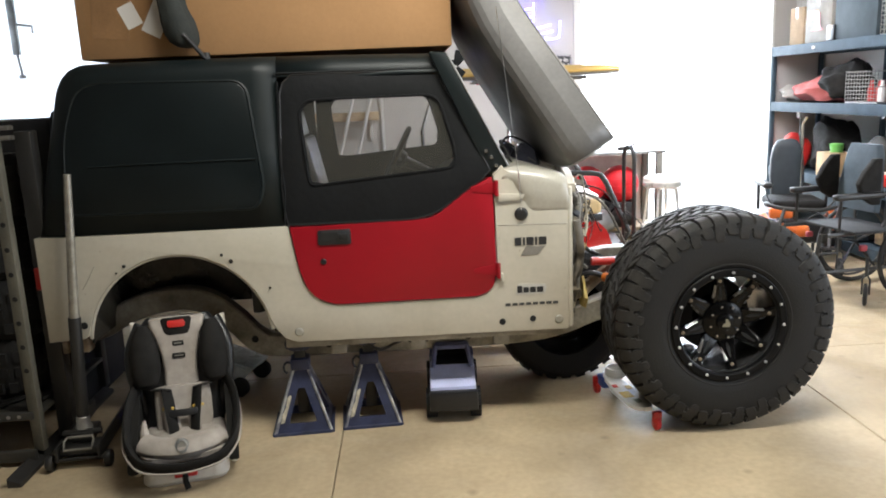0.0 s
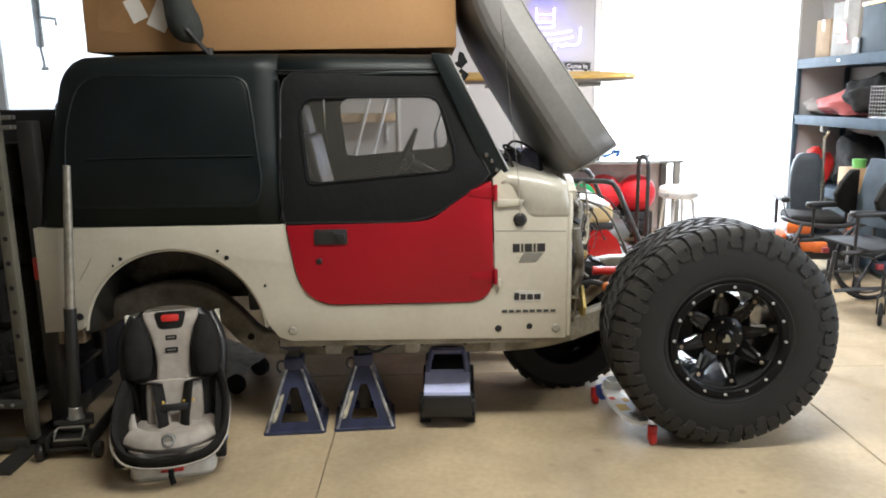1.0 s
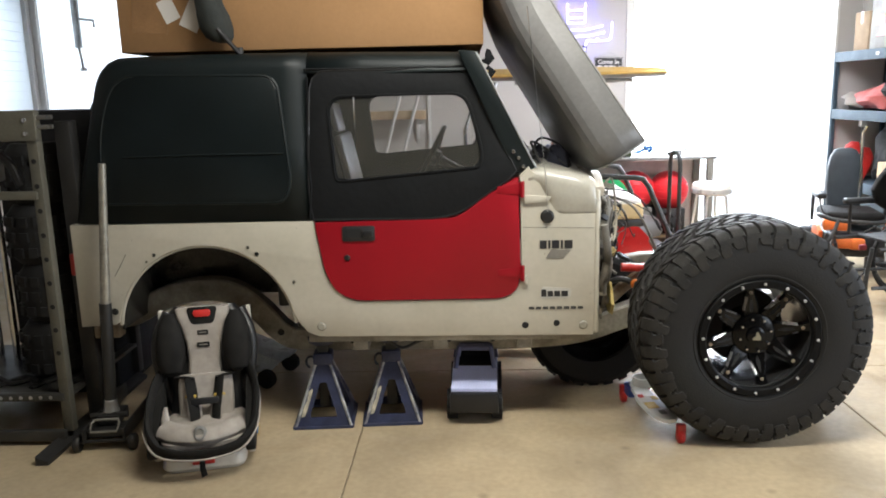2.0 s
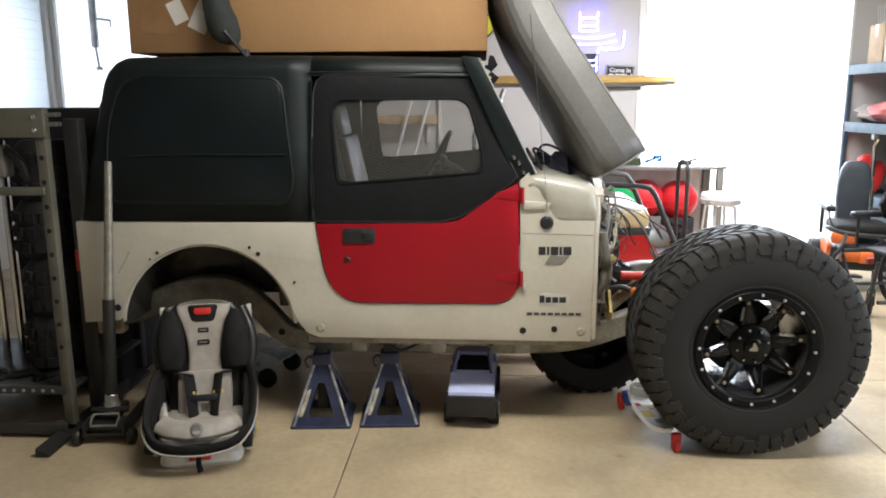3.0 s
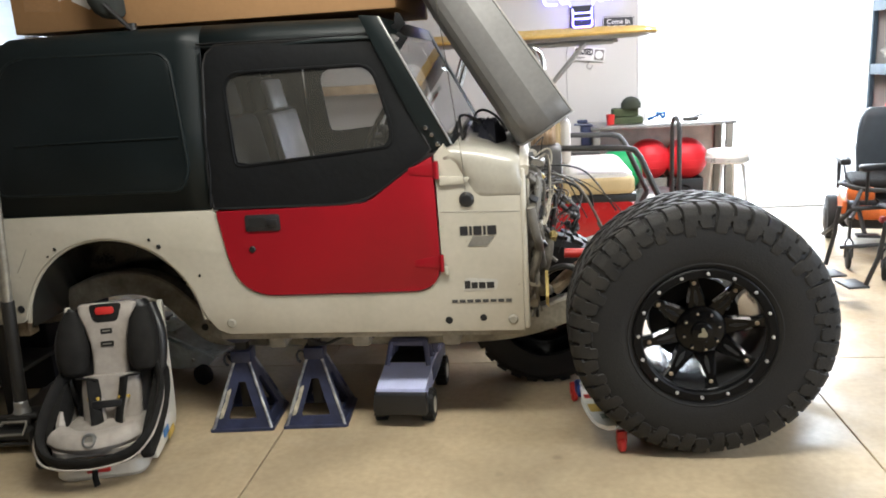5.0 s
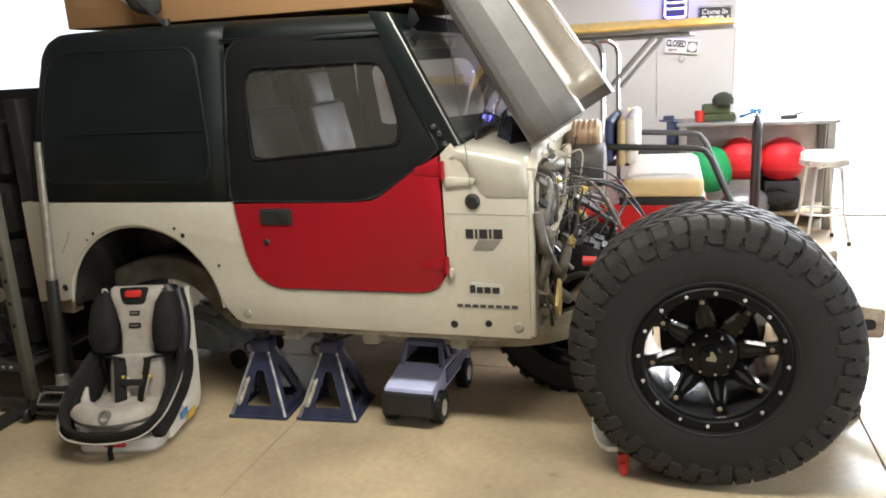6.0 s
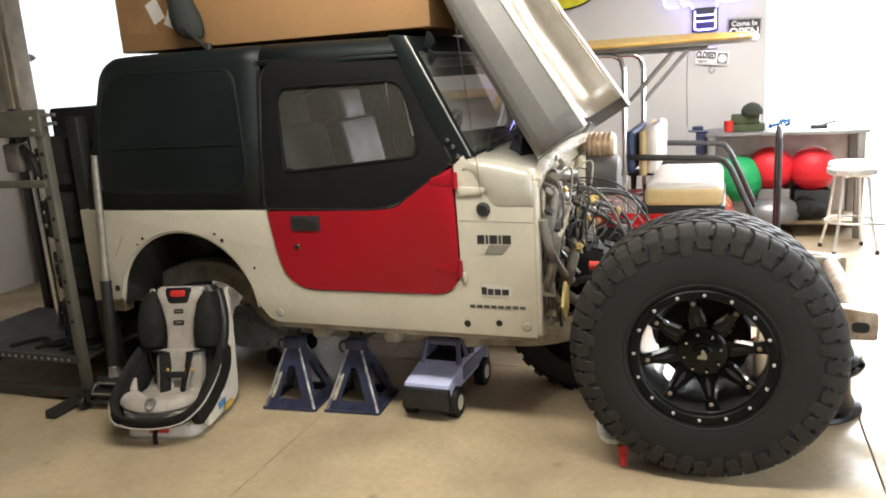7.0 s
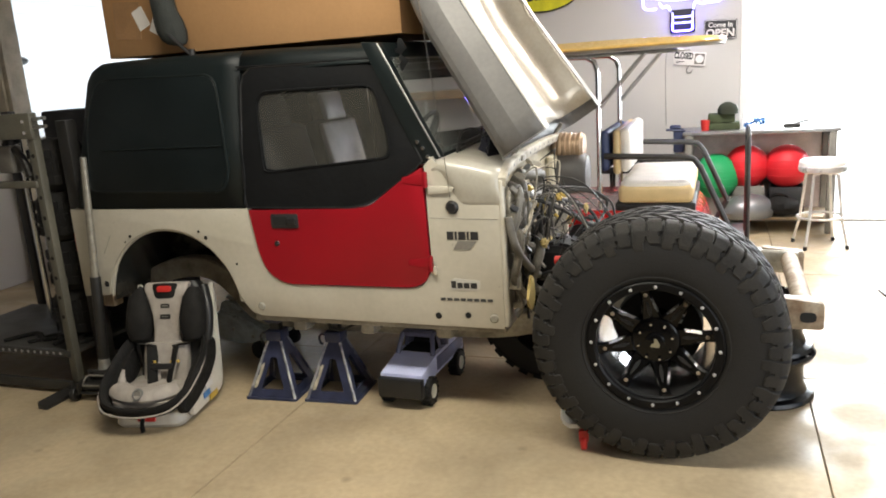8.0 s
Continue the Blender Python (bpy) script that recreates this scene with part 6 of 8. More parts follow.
part("pump", bm, BLKSTEEL, jack, "greasy black pump block", True)
bm = B()
lathe(bm, [(0.020, 0.0), (0.036, 0.0), (0.036, 0.018), (0.030, 0.026), (0.028, 0.062), (0.024, 0.066), (0.020, 0.066)], 16, pose(0, -0.022, 0.128), closed=True)
part("socket_collar", bm, STEEL, jack, "worn bright handle socket", True)
bm = B()
tube(bm, [(-0.055, -0.140, 0.090), (0.055, -0.140, 0.090), (0.060, -0.11, 0.118), (0.050, -0.09, 0.125), (-0.050, -0.09, 0.125), (-0.060, -0.11, 0.118)], 0.006, 6, closed=True)
part("yoke", bm, WIREGRY, jack, "worn grey steel yoke", True)
for s in (-1, 1):
    for y, r in ((-0.13, 0.036), (0.36, 0.045)):
        bm = B()
        lathe(bm, [(0, 0.014), (r * 0.9, 0.014), (r, 0.009), (r, -0.009), (r * 0.9, -0.014), (0, -0.014)], 18, pose(s * 0.118, y, r, 0, 90, 0))
        part("wheel", bm, BLKSTEEL, jack, "", True)
bm = B()
tube(bm, [(0.0, -0.02, 0.17), (0.018, 0.0, 0.63)], 0.0265, 12)
part("handle_sleeve", bm, BLKSTEEL, jack, "black foam handle sleeve", True)
bm = B()
tube(bm, [(0.018, 0.0, 0.62), (0.070, 0.0, 1.24)], [0.022, 0.0155], 12)
part("handle_bar", bm, mat("dull_bare_steel", (0.40, 0.38, 0.33), 0.45, 0.7, var=0.15, scale=20), jack, "bare steel handle bar", True)

# small ride-on board with red castors
board = thing("skateboard", "small white ride-on board with red castors beside the tyre", "skateboard", pose(2.017, 0.062, 0, 0, 0, 8))
bm = B()
rings = []
for k in range(11):
    y = -0.235 + 0.047 * k
    w = 0.062 * math.sqrt(max(0.03, 1 - (abs(y) / 0.242) ** 3.0)) - 0.016 * math.exp(-((y - 0.12) / 0.06) ** 2)
    z = 0.085 + 0.9 * max(0, abs(y) - 0.12) ** 2
    rings.append([(-w, y, z), (-w * 0.9, y, z + 0.012), (w * 0.9, y, z + 0.012), (w, y, z), (w * 0.9, y, z - 0.006), (-w * 0.9, y, z - 0.006)])
loft(bm, rings)
dk = part("deck", bm, WHITEP, board, "white plastic deck", True)
for x, y, w, c in ((-0.02, -0.05, 0.05, YELLOWP), (0.025, 0.03, 0.03, YELLOWP), (0.0, -0.13, 0.03, mat("print_grey", (0.3, 0.35, 0.3), 0.5)), (-0.03, 0.06, 0.025, REDP)):
    bm = B()
    box(bm, x - w / 2, x + w / 2, y - w * 0.7, y + w * 0.7, 0.0975, 0.0995, 0.001)
    part("graphic", bm, c, dk)
bm = B()
box(bm, -0.05, 0.05, 0.16, 0.245, 0.045, 0.10, 0.012)
part("truck_block", bm, mat("bright_blue_plastic", (0.03, 0.08, 0.35), 0.4), board, "blue plastic truck", True)
bm = B()
lathe(bm, [(0.040, 0.10), (0.050, 0.10), (0.050, 0.14), (0.040, 0.14)], 20, pose(0.03, 0.19, 0.0), closed=True)
part("cup_ring", bm, WHITEP, board, "", True)
for x, y in ((0.04, -0.235), (-0.05, 0.235), (0.06, 0.235)):
    bm = B()
    lathe(bm, [(0, 0.014), (0.022, 0.014), (0.03, 0.008), (0.03, -0.008), (0.022, -0.014), (0, -0.014)], 18, pose(x, y, 0.03, 0, 90, 0))
    c = part("castor", bm, REDP, board, "red plastic castor", True)
    bm = B()
    box(bm, x - 0.02, x + 0.02, y - 0.012, y + 0.012, 0.035, 0.088, 0.006)
    part("castor_fork", bm, REDP, c, "", True)

# loose wheel rims stacked behind the big tyre


def loose_rim(m):
    t = thing("wheel_rim", "loose gloss black alloy rim lying flat in a stack", "rim", m, "stacked rims")
    bm = B()
    lathe(bm, [(0.225, 0.0), (0.232, 0.01), (0.225, 0.025), (0.20, 0.035), (0.185, 0.07), (0.185, 0.15), (0.20, 0.185), (0.225, 0.195), (0.232, 0.21), (0.222, 0.222), (0.205, 0.212), (0.18, 0.18), (0.172, 0.1), (0.18, 0.04), (0.205, 0.01)], 40, closed=True)
    part("barrel", bm, RIMBLK, t, "", True)
    bm = B()
    for k in range(6):
        box(bm, 0.03, 0.19, -0.022, 0.022, 0.16, 0.18, 0.004, pose(0, 0, 0, 0, 0, 60 * k))
    lathe(bm, [(0.03, 0.15), (0.07, 0.15), (0.07, 0.186), (0.03, 0.186)], 20, closed=True)
    part("spider", bm, RIMBLK, t, "", True)
    for k in range(12):
        a = 6.283 * k / 12
        bm = B()
        lathe(bm, [(0, 0.007), (0.005, 0.006), (0.007, 0)], 8, pose(0.216 * math.cos(a), 0.216 * math.sin(a), 0.217))
        part("lip_bolt", bm, STEEL, t, "", True)
    return t


rimt = loose_rim(pose(2.775, 0.56, 0.0))
copy_thing(rimt, pose(2.765, 0.565, 0.2235, 0, 0, 25))

# spare wheel standing below the bare nose
spare = thing("spare_wheel", "black spare wheel with bright bolts standing beneath the chassis", "wheel", pose(1.82, 0.60, 0.0, 0, 0, 4) @ Matrix.Diagonal((1.2, 1.1, 1.2, 1)))
bm = B()
lathe(bm, [(0.17, 0.10), (0.20, 0.112), (0.26, 0.11), (0.283, 0.09), (0.29, 0.0), (0.283, -0.09), (0.26, -0.11), (0.20, -0.112), (0.17, -0.10)], 40, pose(0, 0, 0.29) @ AXLE)
part("tyre", bm, RUBBER, spare, "", True)
bm = B()
for k in range(28):
    for s in (-1, 1):
        box(bm, -0.02, 0.02, s * 0.05 - 0.04, s * 0.05 + 0.04, 0.283, 0.296, 0, pose(0, 0, 0.292, 0, 360 * (k + (s > 0) * 0.5) / 28, 0))
tagged(part("tread", bm, RUBBERW, spare), kind="stuff")
bm = B()
lathe(bm, [(0, 0.05), (0.06, 0.055), (0.14, 0.03), (0.165, 0.06), (0.178, 0.105), (0.17, 0.10)], 32, pose(0, 0, 0.29) @ AXLE)
part("rim", bm, RIMBLK, spare, "", True)
for k in range(6):
    a = 6.283 * k / 6 - 1.2
    bm = B()
    lathe(bm, [(0, 0.03), (0.010, 0.026), (0.012, 0)], 6, pose(0.075 * math.cos(a), -0.05, 0.29 + 0.075 * math.sin(a), 90))
    part("lug_nut", bm, CHROME, spare, "", True)

# pale skid pan far under the body, built in the form of a jack
PALEBLUE = mat("pale_blue_grey_enamel", (0.68, 0.76, 0.80), 0.30, 0.2, var=0.15, scale=12, fine=45, bump=0.5)
sj = thing("skid_pan", "low pale blue-grey angular pan on black castors, shaped like a jack", "jack", pose(-0.05, 0.70, 0, 0, 0, -14))
for q in (-1, 1):
    bm = B()
    prism(bm, fillet([(-0.27, 0.085), (-0.24, 0.175), (-0.15, 0.225), (0.00, 0.215), (0.16, 0.165), (0.27, 0.130), (0.22, 0.085), (0.04, 0.055), (-0.20, 0.055)], 0.010, 2), q * 0.105 - 0.006, q * 0.105 + 0.006, 0.003)
    plate = part("side_plate", bm, PALEBLUE, sj, "pale dented side plate", True)
    bm = B()
    prism(bm, fillet([(-0.235, 0.180), (-0.15, 0.228), (-0.01, 0.219), (0.15, 0.170), (0.15, 0.160), (-0.02, 0.207), (-0.145, 0.215), (-0.23, 0.168)], 0.003, 2), q * 0.105 - 0.022, q * 0.105 + 0.014, 0.002)
    part("flange", bm, PALEBLUE, plate, "", True)
    for x, z in ((-0.19, 0.125), (-0.02, 0.135), (0.14, 0.11)):
        bm = B()
        lathe(bm, [(0, 0.008), (0.008, 0.007), (0.012, 0.0)], 8, pose(x, q * 0.111, z, 90 * -q))
        part("bolt", bm, STEEL, plate, "", True)
bm = B()
prism(bm, fillet([(-0.26, 0.095), (-0.22, 0.190), (-0.13, 0.238), (0.00, 0.228), (0.14, 0.180), (0.27, 0.140), (0.27, 0.128), (0.13, 0.166), (-0.01, 0.214), (-0.12, 0.222), (-0.20, 0.175), (-0.24, 0.090)], 0.006, 2), -0.098, 0.098, 0.003)
part("cover_plate", bm, PALEBLUE, sj, "bent pale cover", True)
bm = B()
prism(bm, fillet([(-0.20, 0.15), (-0.19, 0.245), (-0.16, 0.275), (-0.06, 0.270), (-0.03, 0.24), (0.02, 0.15)], 0.01, 3), -0.05, 0.05, 0.006)
arm = part("lift_arm", bm, PALEBLUE, sj, "", True)
bm = B()
lathe(bm, [(0, 0), (0.03, 0.0), (0.034, 0.016), (0.05, 0.024), (0.05, 0.032), (0, 0.028)], 18, pose(-0.11, 0, 0.268))
part("saddle", bm, STEEL, arm, "round steel saddle", True)
for x, r in ((-0.20, 0.036), (0.21, 0.050)):
    for q in (-1, 1):
        bm = B()
        lathe(bm, [(0, 0.022), (r * 0.8, 0.022), (r, 0.014), (r, -0.014), (r * 0.8, -0.022), (0, -0.022)], 18, pose(x, q * 0.136, r, 90))
        part("castor", bm, RUBBER, sj, "black castor", True)


# ---- tall steel gym rack behind the car ----
PALEOLIVE = mat("grey_green_painted_steel", (0.115, 0.108, 0.085), 0.45, var=0.15, bump=0.1)
rack = thing("power_rack", "tall dark grey steel gym rack with punched uprights", "rack", pose(-0.615, -0.085, 0, 0, 0, 0))


def upright(x, y, w=0.06, h=1.47, z0=0.05, mm=OLIVESTEEL, holes=True):
    bm = B()
    box(bm, x - w / 2, x + w / 2, y - w / 2, y + w / 2, z0, h, 0.006)
    u = part("upright", bm, mm, rack, "", True)
    if holes:
        for k in range(9):
            z = 0.42 + 0.105 * k
            bm = B()
            lathe(bm, [(0, 0.001), (0.010, 0.001), (0.011, 0)], 12, pose(x + 0.0, y - w / 2 - 0.0005, z, 90))
            part("pin_hole", bm, DARK, u)
    return u


upright(0.0, 0.0, 0.046, mm=PALEOLIVE)
upright(0.055, 0.16, 0.07, 1.42, mm=BLKSTEEL, holes=False)
upright(-1.05, 0.0)
upright(-1.0, 0.75, mm=BLKSTEEL, holes=False)
upright(-0.02, 0.75, mm=BLKSTEEL, holes=False)
for z0, z1, y, nm in ((1.345, 1.47, -0.036, "header_plate"), (1.10, 1.135, -0.036, "crossbar"), (0.20, 0.235, -0.036, "tray_lip"), (0.02, 0.07, -0.06, "base_bar")):
    bm = B()
    box(bm, -1.08, 0.0 if nm != "header_plate" else 0.03, y, y + 0.03, z0, z1, 0.005)
    part(nm, bm, PALEOLIVE if nm in ("header_plate", "crossbar") else OLIVESTEEL, rack, "", True)
bm = B()
box(bm, -1.05, 0.02, 0.0, 0.70, 0.205, 0.225, 0.004)
tr = part("tray", bm, OLIVESTEEL, rack, "perforated steel tray", True)
for k in range(12):
    bm = B()
    lathe(bm, [(0, 0.002), (0.008, 0.002), (0.009, 0)], 10, pose(-0.55 + 0.045 * k, -0.0365, 0.218, 90))
    part("rivet", bm, STEEL, tr)
bm = B()
prism(bm, [(-0.028, 0.0), (0.028, 0.0), (0.028, 0.018), (-0.028, 0.040)], -0.25, 0.78, 0.006, pose(-0.005, 0, 0.0, 0, 0, 0))
part("foot_rail", bm, BLKSTEEL, rack, "flat floor rail", True)
bm = B()
box(bm, -1.10, -1.03, -0.22, 0.78, 0.0, 0.05, 0.006)
part("foot_rail", bm, OLIVESTEEL, rack, "", True)
bm = B()
for y in (-0.015, 0.02):
    tube(bm, [(0.03, y, 1.44), (0.075, y, 1.44)], 0.009, 8)
    tube(bm, [(0.03, y, 1.40), (0.075, y, 1.40)], 0.009, 8)
part("hitch_pin", bm, STEEL, rack, "", True)
for z in (1.43, 1.375):
    bm = B()
    lathe(bm, [(0, 0.006), (0.009, 0.005), (0.011, 0)], 8, pose(-0.012, -0.037, z, 90))
    part("bolt", bm, CHROME, rack, "", True)
for x in (-0.42, -0.50):
    bm = B()
    tube(bm, [(x, 0.35, 0.23), (x, 0.35, 1.38)], 0.016, 10)
    part("guide_rod", bm, CHROME, rack, "bright guide rod", True)
bm = B()
box(bm, -0.30, -0.20, 0.02, 0.10, 1.17, 1.31, 0.012)
part("pulley_block", bm, WIREGRY, rack, "grey pulley block", True)
bm = B()
tube(bm, [(-0.20, 0.05, 1.29), (-0.14, 0.04, 1.24), (-0.10, 0.03, 1.15)], 0.02, 8, soft=4)
tube(bm, [(-0.27, 0.06, 1.31), (-0.24, 0.06, 1.36), (-0.18, 0.06, 1.33)], 0.016, 8, soft=4)
part("cable_arm", bm, BLKSTEEL, rack, "", True)
bm = B()
for k in range(3):
    tube(bm, [(-0.55 + 0.18 * k, 0.05, 0.235), (-0.45 + 0.16 * k, 0.18, 0.24), (-0.30 + 0.13 * k, 0.10, 0.238), (-0.2 + 0.1 * k, 0.22, 0.24)], 0.018, 6, soft=4, flat=0.5)
tagged(part("webbing_strap", bm, BLKF, None, "", True, loc=(-0.615, -0.085, -0.003)), "loose black webbing straps on the rack's tray", "strap")

# knobbly rubber rolls piled between the rack and the car
random.seed(8)
for k in range(4):
    r = thing("rubber_roll", "black knobbly rubber roll stacked beside the rack", "rubber roll", pose(-0.80 + 0.02 * (k % 2), 0.20, 0.225 + 0.275 * k), "stacked rubber rolls")
    bm = B()
    lathe(bm, [(0, 0), (0.10, 0.0), (0.135, 0.04), (0.14, 0.14), (0.13, 0.23), (0.10, 0.272), (0, 0.272)], 24)
    for a in range(14):
        for zz in (0.06, 0.13, 0.20):
            box(bm, 0.132, 0.147, -0.018, 0.018, zz - 0.022, zz + 0.022, 0, pose(0, 0, 0, 0, 0, 360 * (a + (zz > 0.1) * 0.5) / 14))
    part("tread", bm, RUBBER, r, "", True)
cab = thing("black_cabinet", "tall black padded cabinet in the dark corner behind the rack", "cabinet", pose(-0.86, 0.75, 0))
bm = B()
box(bm, -0.28, 0.22, -0.28, 0.30, 0.0, 1.46, 0.012)
part("carcass", bm, mat("black_quilted_cover", (0.010, 0.010, 0.012), 0.8, bump=0.4, fine=40), cab, "", True)

# ---- golf cart with a surfboard on its frame ----
CARTRED = mat("red_gelcoat", (0.55, 0.02, 0.02), 0.25, var=0.05, bump=0.01, coat=0.5)
CREAMV = mat("cream_vinyl", (0.66, 0.50, 0.26), 0.45, var=0.06, bump=0.06)
WHITEV = mat("white_vinyl", (0.80, 0.76, 0.70), 0.4, var=0.05, bump=0.05)
cart = thing("golf_cart", "red golf cart with cream vinyl rear seat and chrome roof posts", "golf cart", pose(0, 0, 0))
bm = B()
prism(bm, fillet([(0.20, 0.22), (0.24, 0.50), (0.55, 0.54), (2.40, 0.54), (2.48, 0.46), (2.56, 0.22)], [0.03, 0.08, 0.06, 0.03, 0.03, 0.02]), 2.15, 3.15, 0.03)
body = part("body", bm, CARTRED, cart, "glossy red body", True)
for y in (2.10, 3.06):
    bm = B()
    pts = arc(1.72, 0.24, 0.29, 8, 172, 16) + arc(1.72, 0.24, 0.25, 172, 8, 16)
    prism(bm, pts, y, y + 0.14, 0.006)
    part("fender", bm, CARTRED, body, "", True)
bm = B()
box(bm, 1.93, 2.445, 2.14, 3.08, 0.536, 0.592, 0.012)
part("seat_tray", bm, BLACKP, cart, "black tray under the seat", True)
bm = B()
box(bm, 2.50, 2.78, 2.2, 3.1, 0.22, 0.26, 0.01)
part("floorboard", bm, BLACKP, cart, "", True)
for x in (1.72, 0.45):
    for y in (2.20, 3.10):
        bm = B()
        lathe(bm, [(0.11, 0.09), (0.19, 0.10), (0.225, 0.07), (0.225, -0.07), (0.19, -0.10), (0.11, -0.09), (0, -0.05), (0, 0.05)], 28, pose(x, y, 0.225, 90))
        w = part("wheel", bm, RUBBER, cart, "", True)
        bm = B()
        lathe(bm, [(0, 0.06), (0.05, 0.07), (0.09, 0.05), (0.112, 0.092)], 20, pose(x, y, 0.225, 90))
        part("hub_cap", bm, WHITEP, w, "", True)
bm = B()
box(bm, 1.955, 2.430, 2.10, 3.10, 0.594, 0.714, 0.032, seg=3)
seatb = part("seat", bm, CREAMV, cart, "cream seat cushion side", True)
bm = B()
rings = []
for z, i in ((0.700, 0.006), (0.722, 0.010), (0.738, 0.035)):
    rings.append([(2.192 + x, 2.60 + y, z) for x, y in rrect(0.470 - 2 * i, 0.99 - 2 * i, 0.06, 5)])
loft(bm, rings)
part("seat_top", bm, WHITEV, seatb, "white vinyl seat top", True)
bm = B()
box(bm, 1.915, 1.965, 2.17, 3.10, 0.775, 1.075, 0.03, seg=3)
bk = part("backrest", bm, CREAMV, cart, "cream vinyl backrest", True)
bm = B()
box(bm, 1.955, 2.03, 2.18, 3.09, 0.79, 1.085, 0.035, seg=3)
part("backrest_front", bm, WHITEV, bk, "", True)
bm = B()
box(bm, 1.83, 1.89, 2.17, 3.10, 0.80, 1.07, 0.028, seg=3)
part("rear_backrest", bm, mat("navy_vinyl", (0.05, 0.07, 0.16), 0.5), bk, "navy rear backrest", True)
for y in (2.16, 3.06):
    bm = B()
    tube(bm, [(1.86, y, 0.905), (2.37, y, 0.885), (2.43, y, 0.872), (2.47, y, 0.82), (2.64, y, 0.44)], 0.020, 8)
    tube(bm, [(2.56, y, 0.30), (2.64, y, 0.44)], 0.02, 8)
    part("arm_rail", bm, BLKSTEEL, cart, "black tube arm rail", True)
bm = B()
tube(bm, [(2.765, 2.45, 0.28), (2.765, 2.45, 0.93), (2.765, 2.47, 0.985), (2.765, 2.52, 1.018), (2.765, 2.59, 1.028), (2.765, 2.66, 1.018), (2.765, 2.71, 0.985), (2.765, 2.73, 0.93), (2.765, 2.73, 0.28)], 0.016, 8)
part("grab_bar", bm, BLKSTEEL, cart, "black hairpin grab bar", True)
for y, x in ((2.15, 1.83), (2.90, 1.875)):
    bm = B()
    tube(bm, [(x, y, 0.55), (x, y, 1.45), (x - 0.02, y, 1.52), (x - 0.07, y, 1.552), (x - 0.25, y, 1.56)], 0.017, 10)
    p = part("roof_post", bm, CHROME, cart, "chrome roof post", True)
    bm = B()
    tube(bm, [(x + 0.01, y, 1.23), (x + 0.30, y, 1.555)], 0.014, 8)
    tube(bm, [(x - 0.3, y, 1.56), (x + 0.5, y, 1.56)], 0.012, 8)
    part("brace", bm, STEEL, p, "grey steel brace", True)
for x in (1.30, 1.20):
    bm = B()
    tube(bm, [(x, 2.2 + (1.3 - x) * 7, 0.50), (x - 0.02, 2.2 + (1.3 - x) * 7, 1.2), (x + 0.1, 2.2 + (1.3 - x) * 7, 1.56)], 0.016, 8)
    part("roof_post", bm, CHROME, cart, "", True)

surf = thing("surfboard", "long honey-coloured wooden surfboard lying on the golf cart's roof frame", "surfboard", pose(1.36, 2.38, 1.5725))
WOOD = mat("varnished_wood", (0.72, 0.54, 0.26), 0.25, var=0.12, scale=6, fine=60, bump=0.02, coat=0.6, col2=(0.60, 0.40, 0.12))
bm = B()
bm2 = B()
bm3 = B()
ringA, ringB, ringC = [], [], []
for k in range(29):
    u = math.sin(math.pi / 2 * (-1 + k / 14))
    x = 1.25 * u
    w = 0.37 * max(0.05, 1 - abs(u) ** (14 if u > 0 else 5)) ** 0.5
    th = 0.45 + 0.55 * (1 - abs(u) ** 4)
    rock = 0.004 * u * u
    ringA.append([(x, -w, rock + 0.030), (x, -w * 0.97, rock + 0.03 + 0.045 * th), (x, 0, rock + 0.03 + 0.055 * th), (x, w * 0.97, rock + 0.03 + 0.045 * th), (x, w, rock + 0.030)])
    ringB.append([(x, -w, rock + 0.030), (x, -w * 0.9, rock + 0.008), (x, 0, rock), (x, w * 0.9, rock + 0.008), (x, w, rock + 0.030)])
loft(bm, ringA, closed=False, caps=False)
part("deck", bm, WOOD, surf, "varnished wooden deck", True)
loft(bm2, ringB, closed=False, caps=False)
part("underside", bm2, mat("grey_resin", (0.30, 0.28, 0.25), 0.35), surf, "greyish resin underside", True)
bm3 = B()
tube(bm3, [(r[0][0], r[0][1] - 0.002, r[0][2]) for r in ringA], 0.012, 6)
part("rail", bm3, mat("amber_rail", (0.70, 0.46, 0.14), 0.25, coat=0.5), surf, "amber rail", True)

# ---- workbench with exercise balls ----
bench = thing("workbench", "grey metal workbench with an open lower shelf against the wall", "workbench", pose(2.88, 4.12, 0))
bm = B()
box(bm, -0.60, 0.62, -0.24, 0.26, 0.845, 0.875, 0.004)
part("worktop", bm, STEEL, bench, "bare grey metal worktop", True)
bm = B()
box(bm, -0.58, 0.60, -0.20, 0.25, 0.11, 0.14, 0.004)
part("lower_shelf", bm, mat("tan_board", (0.42, 0.33, 0.22), 0.7), bench, "tan board shelf", True)
for x in (-0.55, 0.56):
    for y in (-0.21, 0.22):
        bm = B()
        box(bm, x - 0.03, x + 0.03, y - 0.03, y + 0.03, 0.0, 0.845, 0.004)
        part("leg", bm, WIREGRY, bench, "", True)
bm = B()
box(bm, -0.58, 0.58, 0.235, 0.25, 0.14, 0.80, 0.003)
# pink of the board carries the red light bounced off the balls
part("back_panel", bm, mat("bounce_pink_board", (0.76, 0.67, 0.63), 0.7), bench, "pale board back", True)
BALLG = mat("green_gym_ball", (0.02, 0.30, 0.10), 0.5, var=0.04, bump=0.02, spec=0.3)
BALLR = mat("red_gym_ball", (0.62, 0.02, 0.03), 0.5, var=0.04, bump=0.02, spec=0.3)


